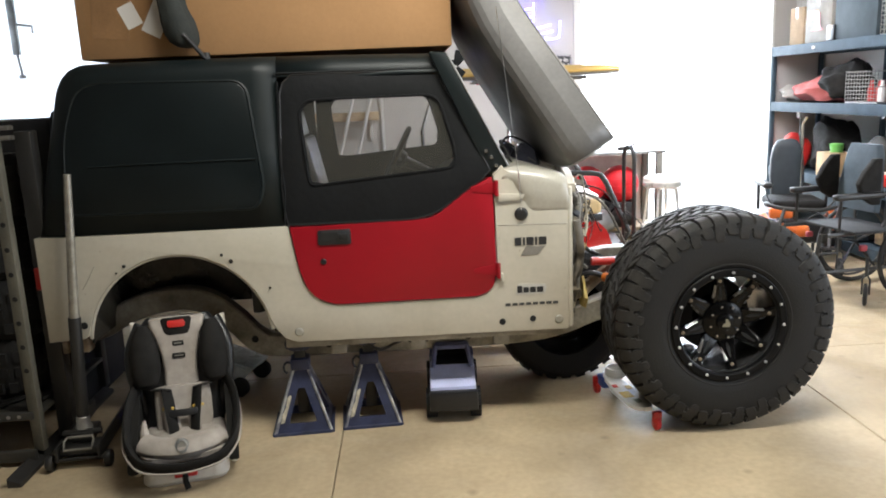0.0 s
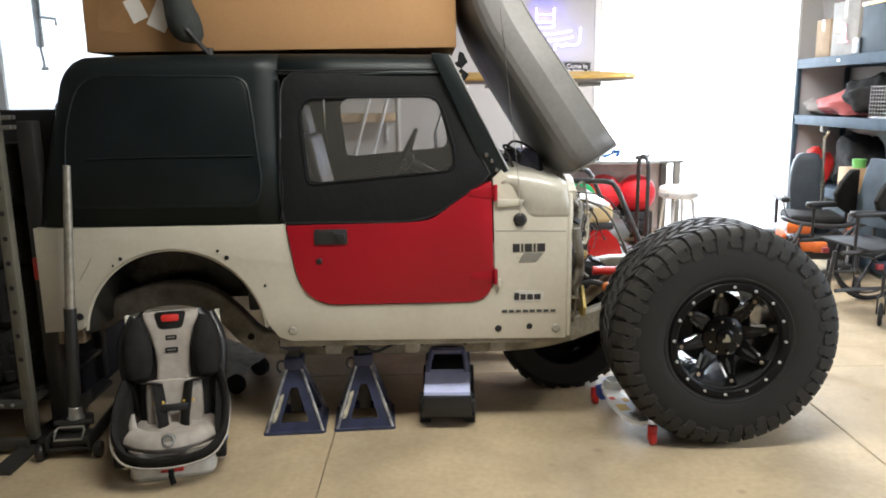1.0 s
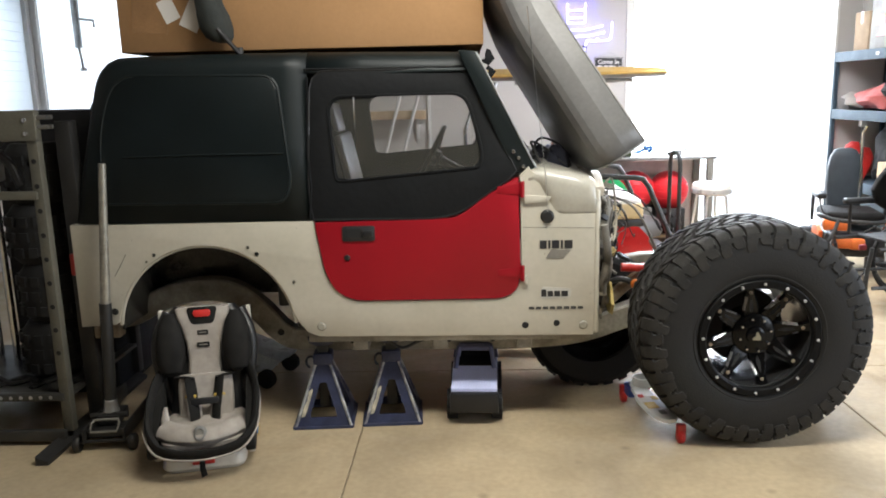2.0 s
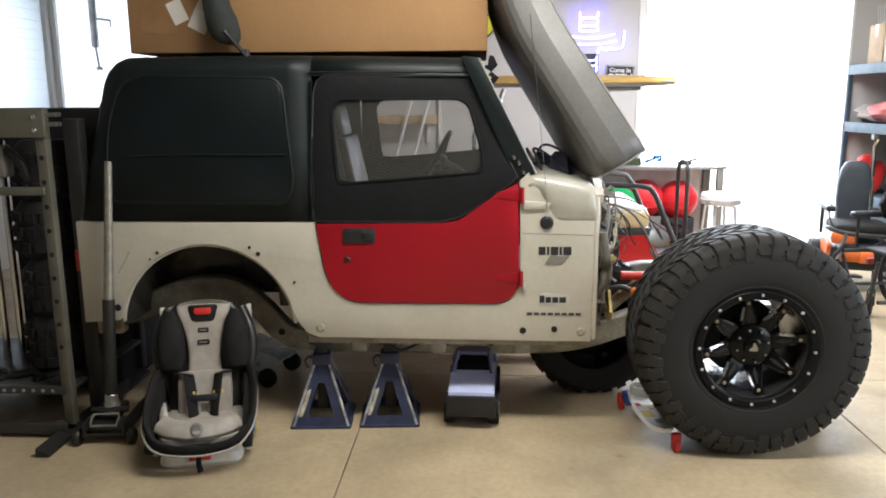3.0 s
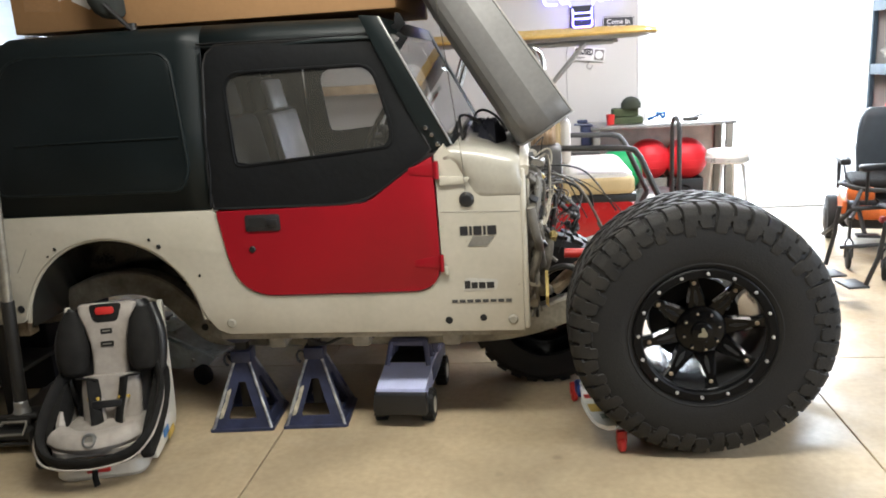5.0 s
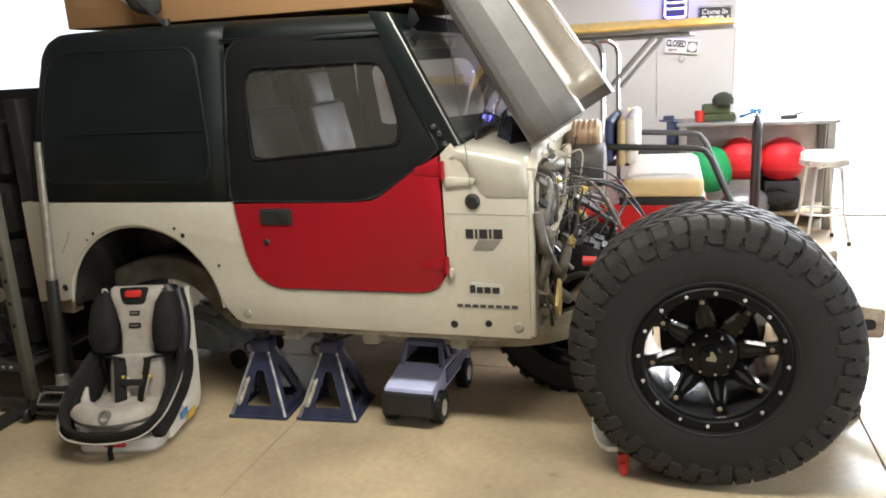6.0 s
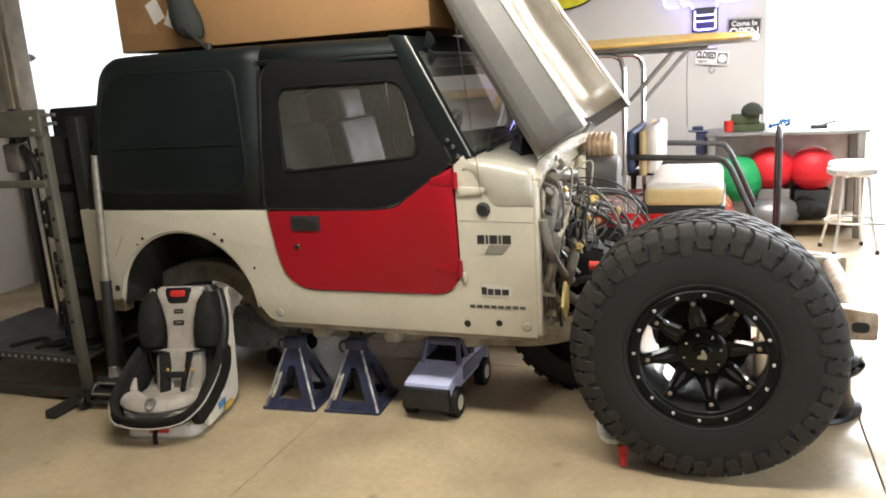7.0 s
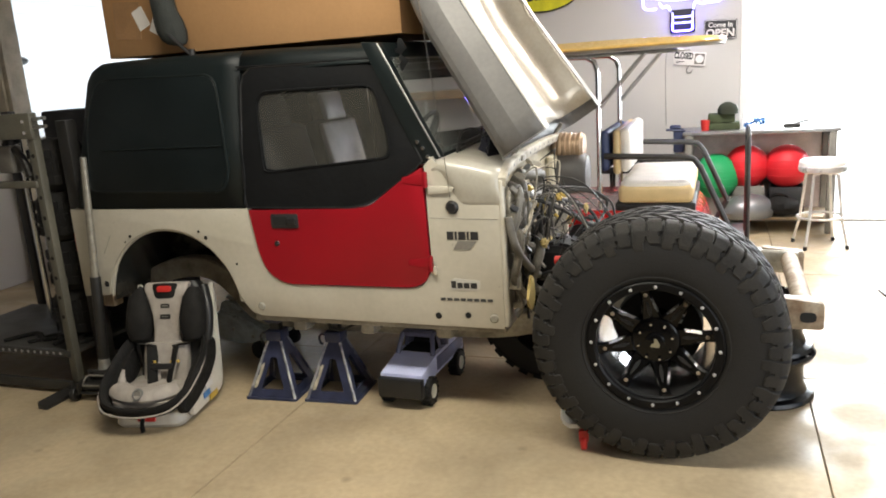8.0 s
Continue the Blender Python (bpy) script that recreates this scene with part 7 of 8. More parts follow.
def gym_ball(x, y, z, r, mm, label):
    bm = B()
    ball(bm, r, Matrix(), 32, 20)
    for a in (-0.35, 0.35, 0.0):
        tube(bm, [(r * math.cos(a) * math.cos(6.283 * k / 40), r * math.cos(a) * math.sin(6.283 * k / 40), r * math.sin(a)) for k in range(40)], 0.0025, 4, closed=True)
    o = part("exercise_ball", bm, mm, None, "", True, loc=(x, y, z))
    return tagged(o, label, "exercise ball", "exercise balls")


def crate(x, y, w, d, z1, label, mm):
    t = thing("storage_crate", label, "crate", pose(x, y, 0.141))
    bm = B()
    h = z1 - 0.141
    for s in (-1, 1):
        box(bm, s * w / 2 - 0.01, s * w / 2 + 0.01, -d / 2, d / 2, 0, h, 0.003)
        box(bm, -w / 2, w / 2, s * d / 2 - 0.01, s * d / 2 + 0.01, 0, h, 0.003)
    box(bm, -w / 2, w / 2, -d / 2, d / 2, 0, 0.015)
    part("shell", bm, mm, t, "", True)
    return t


crate(2.56, 4.10, 0.24, 0.26, 0.30, "grey open crate under a green ball", WIREGRY)
crate(2.82, 4.14, 0.23, 0.26, 0.39, "grey open crate under a red ball", WIREGRY)
crate(3.12, 4.14, 0.25, 0.26, 0.375, "dark open crate under a bright red ball", BLACKP)
gym_ball(2.545, 4.05, 0.470, 0.198, BALLG, "glossy green exercise ball resting on a crate")
gym_ball(2.80, 4.12, 0.545, 0.185, BALLR, "glossy red exercise ball between two others")
gym_ball(3.12, 4.12, 0.540, 0.185, BALLR, "large bright red exercise ball beside the stool")
hel = thing("helmet", "silver cycling helmet on the workbench's lower shelf", "helmet", pose(2.82, 3.90, 0.141, 0, 0, 20) @ Matrix.Diagonal((1.35, 1.15, 1.1, 1)))
bm = B()
rings = []
for z, w in ((0.0, 0.12), (0.05, 0.14), (0.11, 0.125), (0.16, 0.08), (0.18, 0.02)):
    rings.append([(x * 1.2, y, z) for x, y in arc(0, 0, w, 0, 345, 23)])
loft(bm, rings)
part("shell", bm, mat("satin_silver_shell", (0.22, 0.22, 0.225), 0.35, 0.5, var=0.05), hel, "", True)
bagk = thing("gym_bag", "black crumpled gym bag on the lower shelf", "bag", pose(3.07, 3.96, 0.141) @ Matrix.Diagonal((0.85, 1, 0.80, 1)))
bm = B()
random.seed(21)
rings = []
for k in range(8):
    a = k / 7
    rings.append([(-0.16 + 0.32 * a, 0.11 * math.cos(6.283 * j / 14) * random.uniform(0.8, 1.1) * (0.5 + math.sin(math.pi * a)), max(0, 0.11 + 0.12 * math.sin(6.283 * j / 14) * random.uniform(0.8, 1.15) * (0.4 + 0.6 * math.sin(math.pi * a)))) for j in range(14)])
loft(bm, rings)
part("body", bm, BLKF, bagk, "", True)
bm = B()
tube(bm, [(-0.10, 0, 0.18), (-0.06, -0.04, 0.24), (0.03, -0.06, 0.235), (0.09, -0.02, 0.17)], 0.012, 6, soft=4)
part("handle", bm, BLKF, bagk, "", True)
# things on the bench
case = thing("ammo_case", "olive green case on the workbench", "case", pose(2.60, 4.10, 0.8755))
bm = B()
box(bm, -0.16, 0.14, -0.09, 0.09, 0, 0.06, 0.008)
box(bm, -0.12, 0.10, -0.08, 0.08, 0.062, 0.135, 0.012)
part("body", bm, mat("olive_canvas", (0.05, 0.065, 0.025), 0.8, bump=0.3), case, "", True)
cap = thing("baseball_cap", "dark olive cap lying on the green case", "cap", pose(2.64, 4.06, 1.01, 0, 0, -30))
bm = B()
rings = []
for z, w in ((0.0, 0.085), (0.04, 0.085), (0.075, 0.065), (0.095, 0.03), (0.10, 0.005)):
    rings.append([(x, y, z) for x, y in arc(0, 0, w, 0, 337.5, 15)])
loft(bm, rings)
part("crown", bm, mat("dark_olive_cloth", (0.03, 0.035, 0.02), 0.9, bump=0.3), cap, "", True)
bm = B()
prism(bm, fillet([(-0.07, 0.03), (0.07, 0.03), (0.05, 0.11), (-0.05, 0.11)], 0.03), -0.003, 0.003, m=pose(0, -0.04, 0.005, -90, 0, 0) @ pose(0, 0, 0))
part("peak", bm, mat("dark_navy_cloth", (0.015, 0.016, 0.02), 0.9), cap, "", True)
mug = thing("red_cup", "small red cup on the workbench", "cup", pose(2.46, 4.02, 0.8755))
bm = B()
lathe(bm, [(0, 0), (0.032, 0), (0.038, 0.09), (0.034, 0.09), (0.029, 0.008), (0, 0.008)], 18)
part("cup", bm, REDP, mug, "", True)
rope = thing("blue_strap", "tangled blue and white strap on the workbench", "strap", pose(2.85, 4.04, 0.8755) @ Matrix.Diagonal((1.35, 1.3, 1.5, 1)))
bm = B()
random.seed(4)
pts = [(random.uniform(-0.07, 0.07), random.uniform(-0.05, 0.05), random.uniform(0.01, 0.065)) for k in range(14)]
tube(bm, pts, 0.009, 6, soft=5, flat=0.5)
part("webbing", bm, mat("blue_webbing", (0.08, 0.22, 0.5), 0.8), rope, "", True)
bm = B()
tube(bm, [(-0.07, -0.03, 0.01), (-0.068, -0.03, 0.10)], 0.007, 6)
part("rod", bm, WHITEP, rope, "", True)
gun = thing("cordless_tool", "small dark hand tool lying on the workbench", "tool", pose(3.15, 4.05, 0.8755))
bm = B()
box(bm, -0.07, 0.06, -0.03, 0.03, 0.0, 0.035, 0.01)
tube(bm, [(0.02, 0, 0.03), (0.12, 0.01, 0.055)], 0.010, 8)
part("body", bm, OLIVESTEEL, gun, "", True)
rad = thing("bench_vice", "navy bench vice with papers at the workbench corner", "vice", pose(2.24, 4.0, 0.0))
bm = B()
box(bm, -0.04, 0.05, -0.05, 0.05, 0.70, 0.90, 0.012)
box(bm, -0.07, 0.02, -0.06, 0.02, 0.905, 0.935, 0.01)
tube(bm, [(-0.10, -0.05, 0.90), (0.06, -0.05, 0.885)], 0.010, 8)
box(bm, -0.02, 0.10, -0.03, 0.05, 0.855, 0.876, 0.003)
part("jaw", bm, mat("navy_cast_iron", (0.03, 0.04, 0.09), 0.4), rad, "", True)
bm = B()
box(bm, -0.03, 0.03, -0.03, 0.03, 0.0, 0.70, 0.004)
part("post", bm, WIREGRY, rad, "", True)

# keyboard on a low stand behind the cart
kb = thing("electric_keyboard", "electric piano keyboard with white keys on a dark stand", "keyboard", pose(1.93, 3.55, 0.0))
bm = B()
box(bm, -0.30, 0.42, -0.12, 0.14, 0.60, 0.655, 0.008)
part("case", bm, BLACKP, kb, "", True)
bm = B()
box(bm, -0.28, 0.40, 0.05, 0.13, 0.655, 0.70, 0.01)
part("panel", bm, OLIVESTEEL, kb, "", True)
bm = B()
for k in range(30):
    box(bm, -0.28 + k * 0.0227, -0.28 + k * 0.0227 + 0.021, -0.115, 0.03, 0.655, 0.668, 0.001)
tagged(part("white_keys", bm, WHITEP, kb, "row of white keys"), kind="stuff")
bm = B()
for k in range(29):
    if k % 7 not in (2, 6):
        box(bm, -0.28 + k * 0.0227 + 0.015, -0.28 + k * 0.0227 + 0.028, -0.05, 0.03, 0.668, 0.677, 0.001)
tagged(part("black_keys", bm, BLACKP, kb, "row of black keys"), kind="stuff")
for x in (-0.2, 0.32):
    bm = B()
    tube(bm, [(x, -0.1, 0.0), (x, 0.1, 0.60)], 0.014, 8)
    tube(bm, [(x, 0.1, 0.0), (x, -0.1, 0.60)], 0.014, 8)
    part("stand_leg", bm, BLKSTEEL, kb, "", True)

# bar stool
BRIGHT = mat("bright_satin_chrome", (0.90, 0.90, 0.90), 0.34, 0.75, var=0.03, bump=0)
stool = thing("bar_stool", "chrome bar stool with a round white padded seat", "stool", pose(3.325, 3.47, 0, 0, 0, 12))
bm = B()
lathe(bm, [(0, 0.585), (0.155, 0.585), (0.164, 0.595), (0.166, 0.655), (0.160, 0.672), (0.148, 0.680), (0.08, 0.684), (0, 0.685)], 36)
st = part("seat", bm, WHITEV, stool, "white padded seat", True)
bm = B()
lathe(bm, [(0.164, 0.592), (0.170, 0.596), (0.171, 0.630), (0.166, 0.634)], 36)
part("seat_band", bm, mat("ribbed_band", (0.62, 0.62, 0.6), 0.3, 0.4), st, "ribbed pale band", True)
for k in range(4):
    a = math.radians(45 + 90 * k)
    c, s = math.cos(a), math.sin(a)
    bm = B()
    tube(bm, [(0.03 * c, 0.03 * s, 0.574), (0.10 * c, 0.10 * s, 0.574), (0.125 * c, 0.125 * s, 0.56), (0.135 * c, 0.135 * s, 0.48), (0.165 * c, 0.165 * s, 0.22), (0.215 * c, 0.215 * s, 0.012)], 0.0115, 8)
    lg = part("leg", bm, BRIGHT, stool, "chrome tube leg", True)
    bm = B()
    lathe(bm, [(0, 0), (0.016, 0), (0.015, 0.03), (0, 0.03)], 10, pose(0.215 * c, 0.215 * s, 0))
    part("foot", bm, BLACKP, lg, "", True)
bm = B()
tube(bm, [(0.168 * math.cos(6.283 * k / 32), 0.168 * math.sin(6.283 * k / 32), 0.235) for k in range(32)], 0.009, 8, closed=True)
part("foot_ring", bm, BRIGHT, stool, "", True)

# ---- signs on the back wall ----
sign = thing("open_sign", "black hanging shop sign with white lettering", "sign", pose(2.57, WALL_Y - 0.02, 1.72, 0, 2, 0))
bm = B()
prism(bm, rrect(0.275, 0.165, 0.012), -0.006, 0.006, 0.002)
part("plate", bm, INK, sign, "", True)
bm = B()
for w, h in ((0.262, 0.152),):
    tube(bm, [(x, -0.0075, z) for x, z in rrect(w, h, 0.012)], 0.0022, 4, closed=True)
part("border", bm, PAPER, sign)
text("lettering", "OPEN", 0.092, PAPER, pose(0, -0.0075, -0.035, 90), sign, 0.003)
text("lettering", "Come In", 0.058, PAPER, pose(0, -0.0075, 0.035, 90, 0, 0), sign, 0.001)
bm = B()
tube(bm, [(-0.10, 0, 0.08), (0, 0.01, 0.13), (0.10, 0, 0.08)], 0.0015, 4)
part("cord", bm, STEEL, sign)
sign = thing("closed_sign", "white shop sign with black lettering and a clock face", "sign", pose(2.315, WALL_Y - 0.02, 1.488, 0, 7, 0))
bm = B()
prism(bm, rrect(0.275, 0.118, 0.006), -0.005, 0.005, 0.002)
part("plate", bm, PAPER, sign, "", True)
text("lettering", "CLOSED", 0.066, INK, pose(-0.052, -0.0062, 0.018, 90) @ Matrix.Diagonal((0.66, 1.15, 1, 1)), sign, 0.003)
bm = B()
prism(bm, [(x + 0.085, z) for x, z in rrect(0.084, 0.092, 0.006)], -0.0072, -0.005)
dial = part("dial", bm, WIREGRY, sign, "grey square round a clock dial")
bm = B()
lathe(bm, [(0, 0.002), (0.033, 0.002), (0.035, 0)], 24, pose(0.085, -0.0074, 0.0, 90))
part("dial_face", bm, PAPER, dial)
bm = B()
box(bm, -0.11, -0.04, -0.0065, -0.005, -0.035, -0.028)
box(bm, -0.11, -0.07, -0.0065, -0.005, -0.045, -0.040)
part("print_bar", bm, INK, sign)
bm = B()
tube(bm, [(2.17, WALL_Y - 0.008, 1.70), (2.11, WALL_Y - 0.006, 1.5), (2.112, WALL_Y - 0.006, 0.9)], 0.004, 5, soft=4)
tube(bm, [(2.31, WALL_Y - 0.01, 1.43), (2.29, WALL_Y - 0.012, 1.38), (2.32, WALL_Y - 0.012, 1.36), (2.34, WALL_Y - 0.01, 1.39)], 0.006, 5, soft=4)
tagged(part("extension_lead", bm, mat("pale_grey_lead", (0.36, 0.35, 0.33), 0.6), None, "", True), "thin grey lead hanging down the wall", "lead")
neon = thing("neon_sign", "blue and white neon sign shaped like stacked jars on the wall", "neon sign", pose(2.255, WALL_Y - 0.05, 0))
NB = glow("blue_neon", (0.08, 0.06, 1.0), 60.0)
NW = glow("white_neon", (0.36, 0.34, 1.0), 7.0)
bm = B()
box(bm, -0.105, 0.105, 0.02, 0.04, 1.715, 1.915, 0.004)
part("backing", bm, BLACKP, neon, "dark backing plate")
for z0, z1, mm in ((1.73, 1.80, NB), (1.80, 1.85, NW), (1.85, 1.89, NW), (2.12, 2.16, NW), (2.17, 2.23, NW), (2.24, 2.30, NB)):
    bm = B()
    tube(bm, [(-0.085, 0.0, z1), (-0.085, 0.0, z0 + 0.01), (-0.06, 0.0, z0), (0.06, 0.0, z0), (0.085, 0.0, z0 + 0.01), (0.085, 0.0, z1)], 0.006, 6)
    part("neon_tube", bm, mm, neon, "", True)
for k, pts in enumerate(([(-0.34, 0, 2.12), (-0.335, 0, 1.97), (-0.30, 0, 1.935), (-0.22, 0, 1.935)], [(-0.20, 0, 1.985), (-0.17, 0, 1.94), (-0.13, 0, 1.95), (-0.10, 0, 1.91)], [(0.09, 0, 1.91), (0.11, 0, 1.965), (0.17, 0, 1.945), (0.21, 0, 1.975)], [(0.20, 0, 1.955), (0.28, 0, 1.955), (0.33, 0, 1.985), (0.34, 0, 2.12)], [(-0.26, 0, 2.03), (-0.1, 0, 2.0), (0.1, 0, 2.0), (0.27, 0, 2.03)], [(-0.24, 0, 2.09), (-0.05, 0, 2.06), (0.1, 0, 2.06), (0.25, 0, 2.09)])):
    bm = B()
    tube(bm, pts, 0.008, 6, soft=4)
    part("neon_script", bm, NW, neon, "white neon scrollwork", True)
oval = thing("oval_sign", "yellow oval sign with a dark border and black bars", "sign", pose(1.03, WALL_Y - 0.02, 2.17, 0, -4, 0))
bm = B()
prism(bm, [(0.34 * math.cos(6.283 * k / 40), 0.175 * math.sin(6.283 * k / 40)) for k in range(40)], -0.006, 0.006)
part("plate", bm, INK, oval)
bm = B()
prism(bm, [(0.325 * math.cos(6.283 * k / 40), 0.16 * math.sin(6.283 * k / 40)) for k in range(40)], -0.009, -0.006)
part("face", bm, mat("bright_yellow_print", (0.75, 0.72, 0.03), 0.4), oval, "bright yellow face")
bm = B()
for k in range(7):
    box(bm, -0.24 + k * 0.07, -0.19 + k * 0.07, -0.012, -0.009, -0.055, 0.045)
part("print_bar", bm, INK, oval, "black lettering bars")
ledge = thing("wall_shelf", "long plain wooden wall shelf with leaning poles below", "shelf", pose(0.35, WALL_Y - 0.12, 1.29))
bm = B()
box(bm, -0.70, 0.45, -0.12, 0.118, -0.03, 0.05, 0.004)
part("board", bm, mat("pale_pine", (0.55, 0.40, 0.24), 0.6, var=0.15), ledge, "pale pine board", True)
for x in (-0.6, 0.35):
    bm = B()
    prism(bm, [(x, -0.03), (x + 0.03, -0.03), (x + 0.03, -0.22), (x, -0.22)], 0.09, 0.118)
    part("bracket", bm, WHITEP, ledge)
for x in (0.45, 0.62):
    o = thing("leaning_pole", "white pole leaning against the back wall", "pole", pose(x - 0.3, WALL_Y - 0.30, 0.0))
    bm = B()
    tube(bm, [(0, 0, 0.008), (0.42, 0.02, 1.48)], 0.016, 8)
    part("shaft", bm, WHITEP, o, "", True)
bm = B()
box(bm, 0.815, 0.845, WALL_Y - 0.03, WALL_Y - 0.001, 0.8, 1.75, 0.003)
tagged(part("trim", bm, WHITEP, None), "white vertical trim strip on the wall", "trim", kind="structure")

# ---- shelf unit along the right wall ----
SHBLUE = mat("blue_grey_steel", (0.055, 0.08, 0.105), 0.75, 0.0, var=0.1, bump=0.05, spec=0.2)
unit = thing("shelf_unit", "blue-grey steel storage shelf packed with clutter", "shelf", pose(4.72, 2.2, 0))
for x in (0.02, 0.50):
    for y in (0.02, 1.1, 2.17):
        if x < 0.1 and 1 < y < 2:
            continue
        bm = B()
        box(bm, x - 0.02, x + 0.02, y - 0.02, y + 0.02, 0.0, 1.83 if y < 2 else 1.70, 0.003)
        part("post", bm, SHBLUE, unit, "", True)
for z in (0.12, 0.62, 1.26, 1.79):
    bm = B()
    box(bm, 0.0, 0.03, 0.0, 2.19, z - 0.09, z, 0.004)
    box(bm, 0.49, 0.52, 0.0, 2.19, z - 0.09, z, 0.004)
    sh = part("shelf_beam", bm, SHBLUE, unit, "deep blue-grey steel beam", True)
    bm = B()
    box(bm, 0.03, 0.49, 0.0, 2.19, z - 0.03, z - 0.012, 0.002)
    part("shelf_board", bm, SHBLUE, sh)
bm = B()
box(bm, -0.004, 0.001, 1.37, 1.42, 1.735, 1.76, 0.001)
part("price_tag", bm, PAPER, unit)


def carton_small(name, label, cat, x, y, z, w, d, h, mm, rz=0, extra=None):
    t = thing(name, label, cat, pose(x, y, z, 0, 0, rz))
    bm = B()
    box(bm, -w / 2, w / 2, -d / 2, d / 2, 0, h, 0.006)
    part("body", bm, mm, t, "", True)
    bm = B()
    if extra:
        box(bm, -w / 2 - 0.01, w / 2 + 0.01, -d / 2 - 0.01, d / 2 + 0.01, h, h + 0.03, 0.006)
        part("lid", bm, extra, t, "", True)
    else:
        box(bm, -w / 2 - 0.001, w / 2 + 0.001, -0.025, 0.025, h * 0.7, h + 0.001)
        part("tape", bm, mat("carton_tape", (0.45, 0.3, 0.16), 0.4), t)
    return t


TOTE = mat("slate_plastic_tote", (0.05, 0.065, 0.075), 0.75, var=0.06, spec=0.15)
carton_small("paper_bag", "brown paper parcel on the top shelf", "box", 4.94, 4.05, 1.792, 0.30, 0.26, 0.34, mat("kraft_paper", (0.40, 0.29, 0.19), 0.85, spec=0.1))
wb = carton_small("white_carton", "white carton with an orange and red print on the top shelf", "box", 4.95, 3.65, 1.792, 0.34, 0.44, 0.46, mat("pale_carton", (0.36, 0.34, 0.31), 0.8, spec=0.1))
bm = B()
box(bm, -0.183, -0.181, -0.02, 0.16, 0.20, 0.28)
part("print_patch", bm, mat("orange_print", (0.75, 0.3, 0.08), 0.5), wb)
bm = B()
prism(bm, [(-0.12, 0.10), (0.10, 0.10), (0.04, 0.14), (0.03, 0.26), (-0.05, 0.26), (-0.06, 0.14)], 0.1805, 0.1825, m=pose(0, 0, 0, 0, 0, 90))
part("print_patch", bm, mat("dark_red_print", (0.35, 0.05, 0.05), 0.5), wb)
carton_small("storage_tote", "slate grey plastic tote with a yellow lid on the top shelf", "tote", 4.97, 3.06, 1.792, 0.40, 0.60, 0.38, TOTE, 0, YELLOWP)
carton_small("shoe_box", "small dark box on the top shelf", "box", 4.80, 3.40, 1.792, 0.09, 0.12, 0.13, BLACKP)
bask = thing("wire_basket", "pale wire basket with odds and ends on the shelf", "basket", pose(4.92, 2.88, 1.265))
bm = B()
for k in range(9):
    z = 0.01 + k * 0.03
    tube(bm, [(-0.17, -0.22, z), (-0.17, 0.22, z)], 0.003, 4)
for k in range(12):
    y = -0.22 + k * 0.04
    tube(bm, [(-0.17, y, 0.0), (-0.17, y, 0.26)], 0.003, 4)
for y in (-0.22, 0.22):
    for z in (0.01, 0.13, 0.25):
        tube(bm, [(-0.17, y, z), (0.17, y, z)], 0.004, 4)
box(bm, -0.17, 0.17, -0.22, 0.22, 0.0, 0.006)
tagged(part("wire_mesh", bm, STEEL, bask), kind="stuff")
random.seed(31)
for k in range(5):
    t = thing("bottle", "small plastic bottle in the wire basket", "bottle", pose(4.90 + random.uniform(-0.06, 0.06), 2.74 + k * 0.07, 1.272))
    bm = B()
    lathe(bm, [(0, 0), (0.03, 0), (0.032, 0.10), (0.014, 0.14), (0.014, 0.17), (0, 0.17)], 14)
    part("flask", bm, random.choice((WHITEP, REDP, YELLOWP, PALEBLUE)), t, "", True)


def heap(name, label, cat, x, y, z, w, d, h, mm, seed):
    """A soft crumpled heap of cloth or gear."""
    t = thing(name, label, cat, pose(x, y, z))
    bm = B()
    rings = []
    for k in range(15):
        a = k / 14
        q = math.sin(math.pi * (0.04 + 0.92 * a)) ** 0.6
        ring = []
        for j in range(24):
            f = 6.283 * j / 24
            wob = 1 + 0.16 * math.sin(3 * f + 5 * a + seed) + 0.10 * math.sin(7 * f - 9 * a + 2 * seed) + 0.07 * math.sin(17 * a + 2 * f + seed)
            ring.append((w / 2 * math.cos(f) * q * wob, -d / 2 + d * a, max(0.0, h * 0.5 * (1 + math.sin(f) * wob) * (0.30 + 0.70 * q) * (1 + 0.12 * math.sin(6 * a + seed)))))
        rings.append(ring)
    loft(bm, rings)
    part("folds", bm, mm, t, "", True)
    return t


REDCLOTH = mat("faded_red_cloth", (0.42, 0.10, 0.09), 0.9, bump=0.4)
heap("jacket", "crumpled faded red jacket on the shelf", "jacket", 4.95, 3.72, 1.262, 0.42, 0.95, 0.26, REDCLOTH, 1)
heap("sports_bag", "black sports bag on the shelf", "bag", 4.92, 3.34, 1.262, 0.42, 0.46, 0.38, BLKF, 2)
heap("gear_bag", "dark folded gear bag on the shelf", "bag", 4.99, 2.42, 1.262, 0.38, 0.40, 0.30, BLKF, 8)
heap("folded_tarp", "pale folded tarp on the shelf", "tarp", 4.96, 4.26, 1.262, 0.34, 0.24, 0.16, mat("pale_tarp", (0.55, 0.52, 0.48), 0.8), 3)
heap("black_helmet_bag", "dark round gear bag hanging below the shelf", "bag", 5.0, 3.62, 0.622, 0.34, 0.66, 0.46, BLKF, 4)
heap("tool_pile", "dark pile of mixed tools on the lower shelf", "tools", 4.95, 2.75, 0.622, 0.36, 0.5, 0.34, OLIVESTEEL, 5)
heap("red_hose", "coiled red hose on the lower shelf", "hose", 4.88, 4.16, 0.622, 0.3, 0.34, 0.30, REDP, 6)
carton_small("cardboard_carton", "small brown carton with a green lid beside it", "box", 4.82, 3.34, 0.622, 0.19, 0.23, 0.21, mat("tan_carton", (0.50, 0.34, 0.18), 0.8))
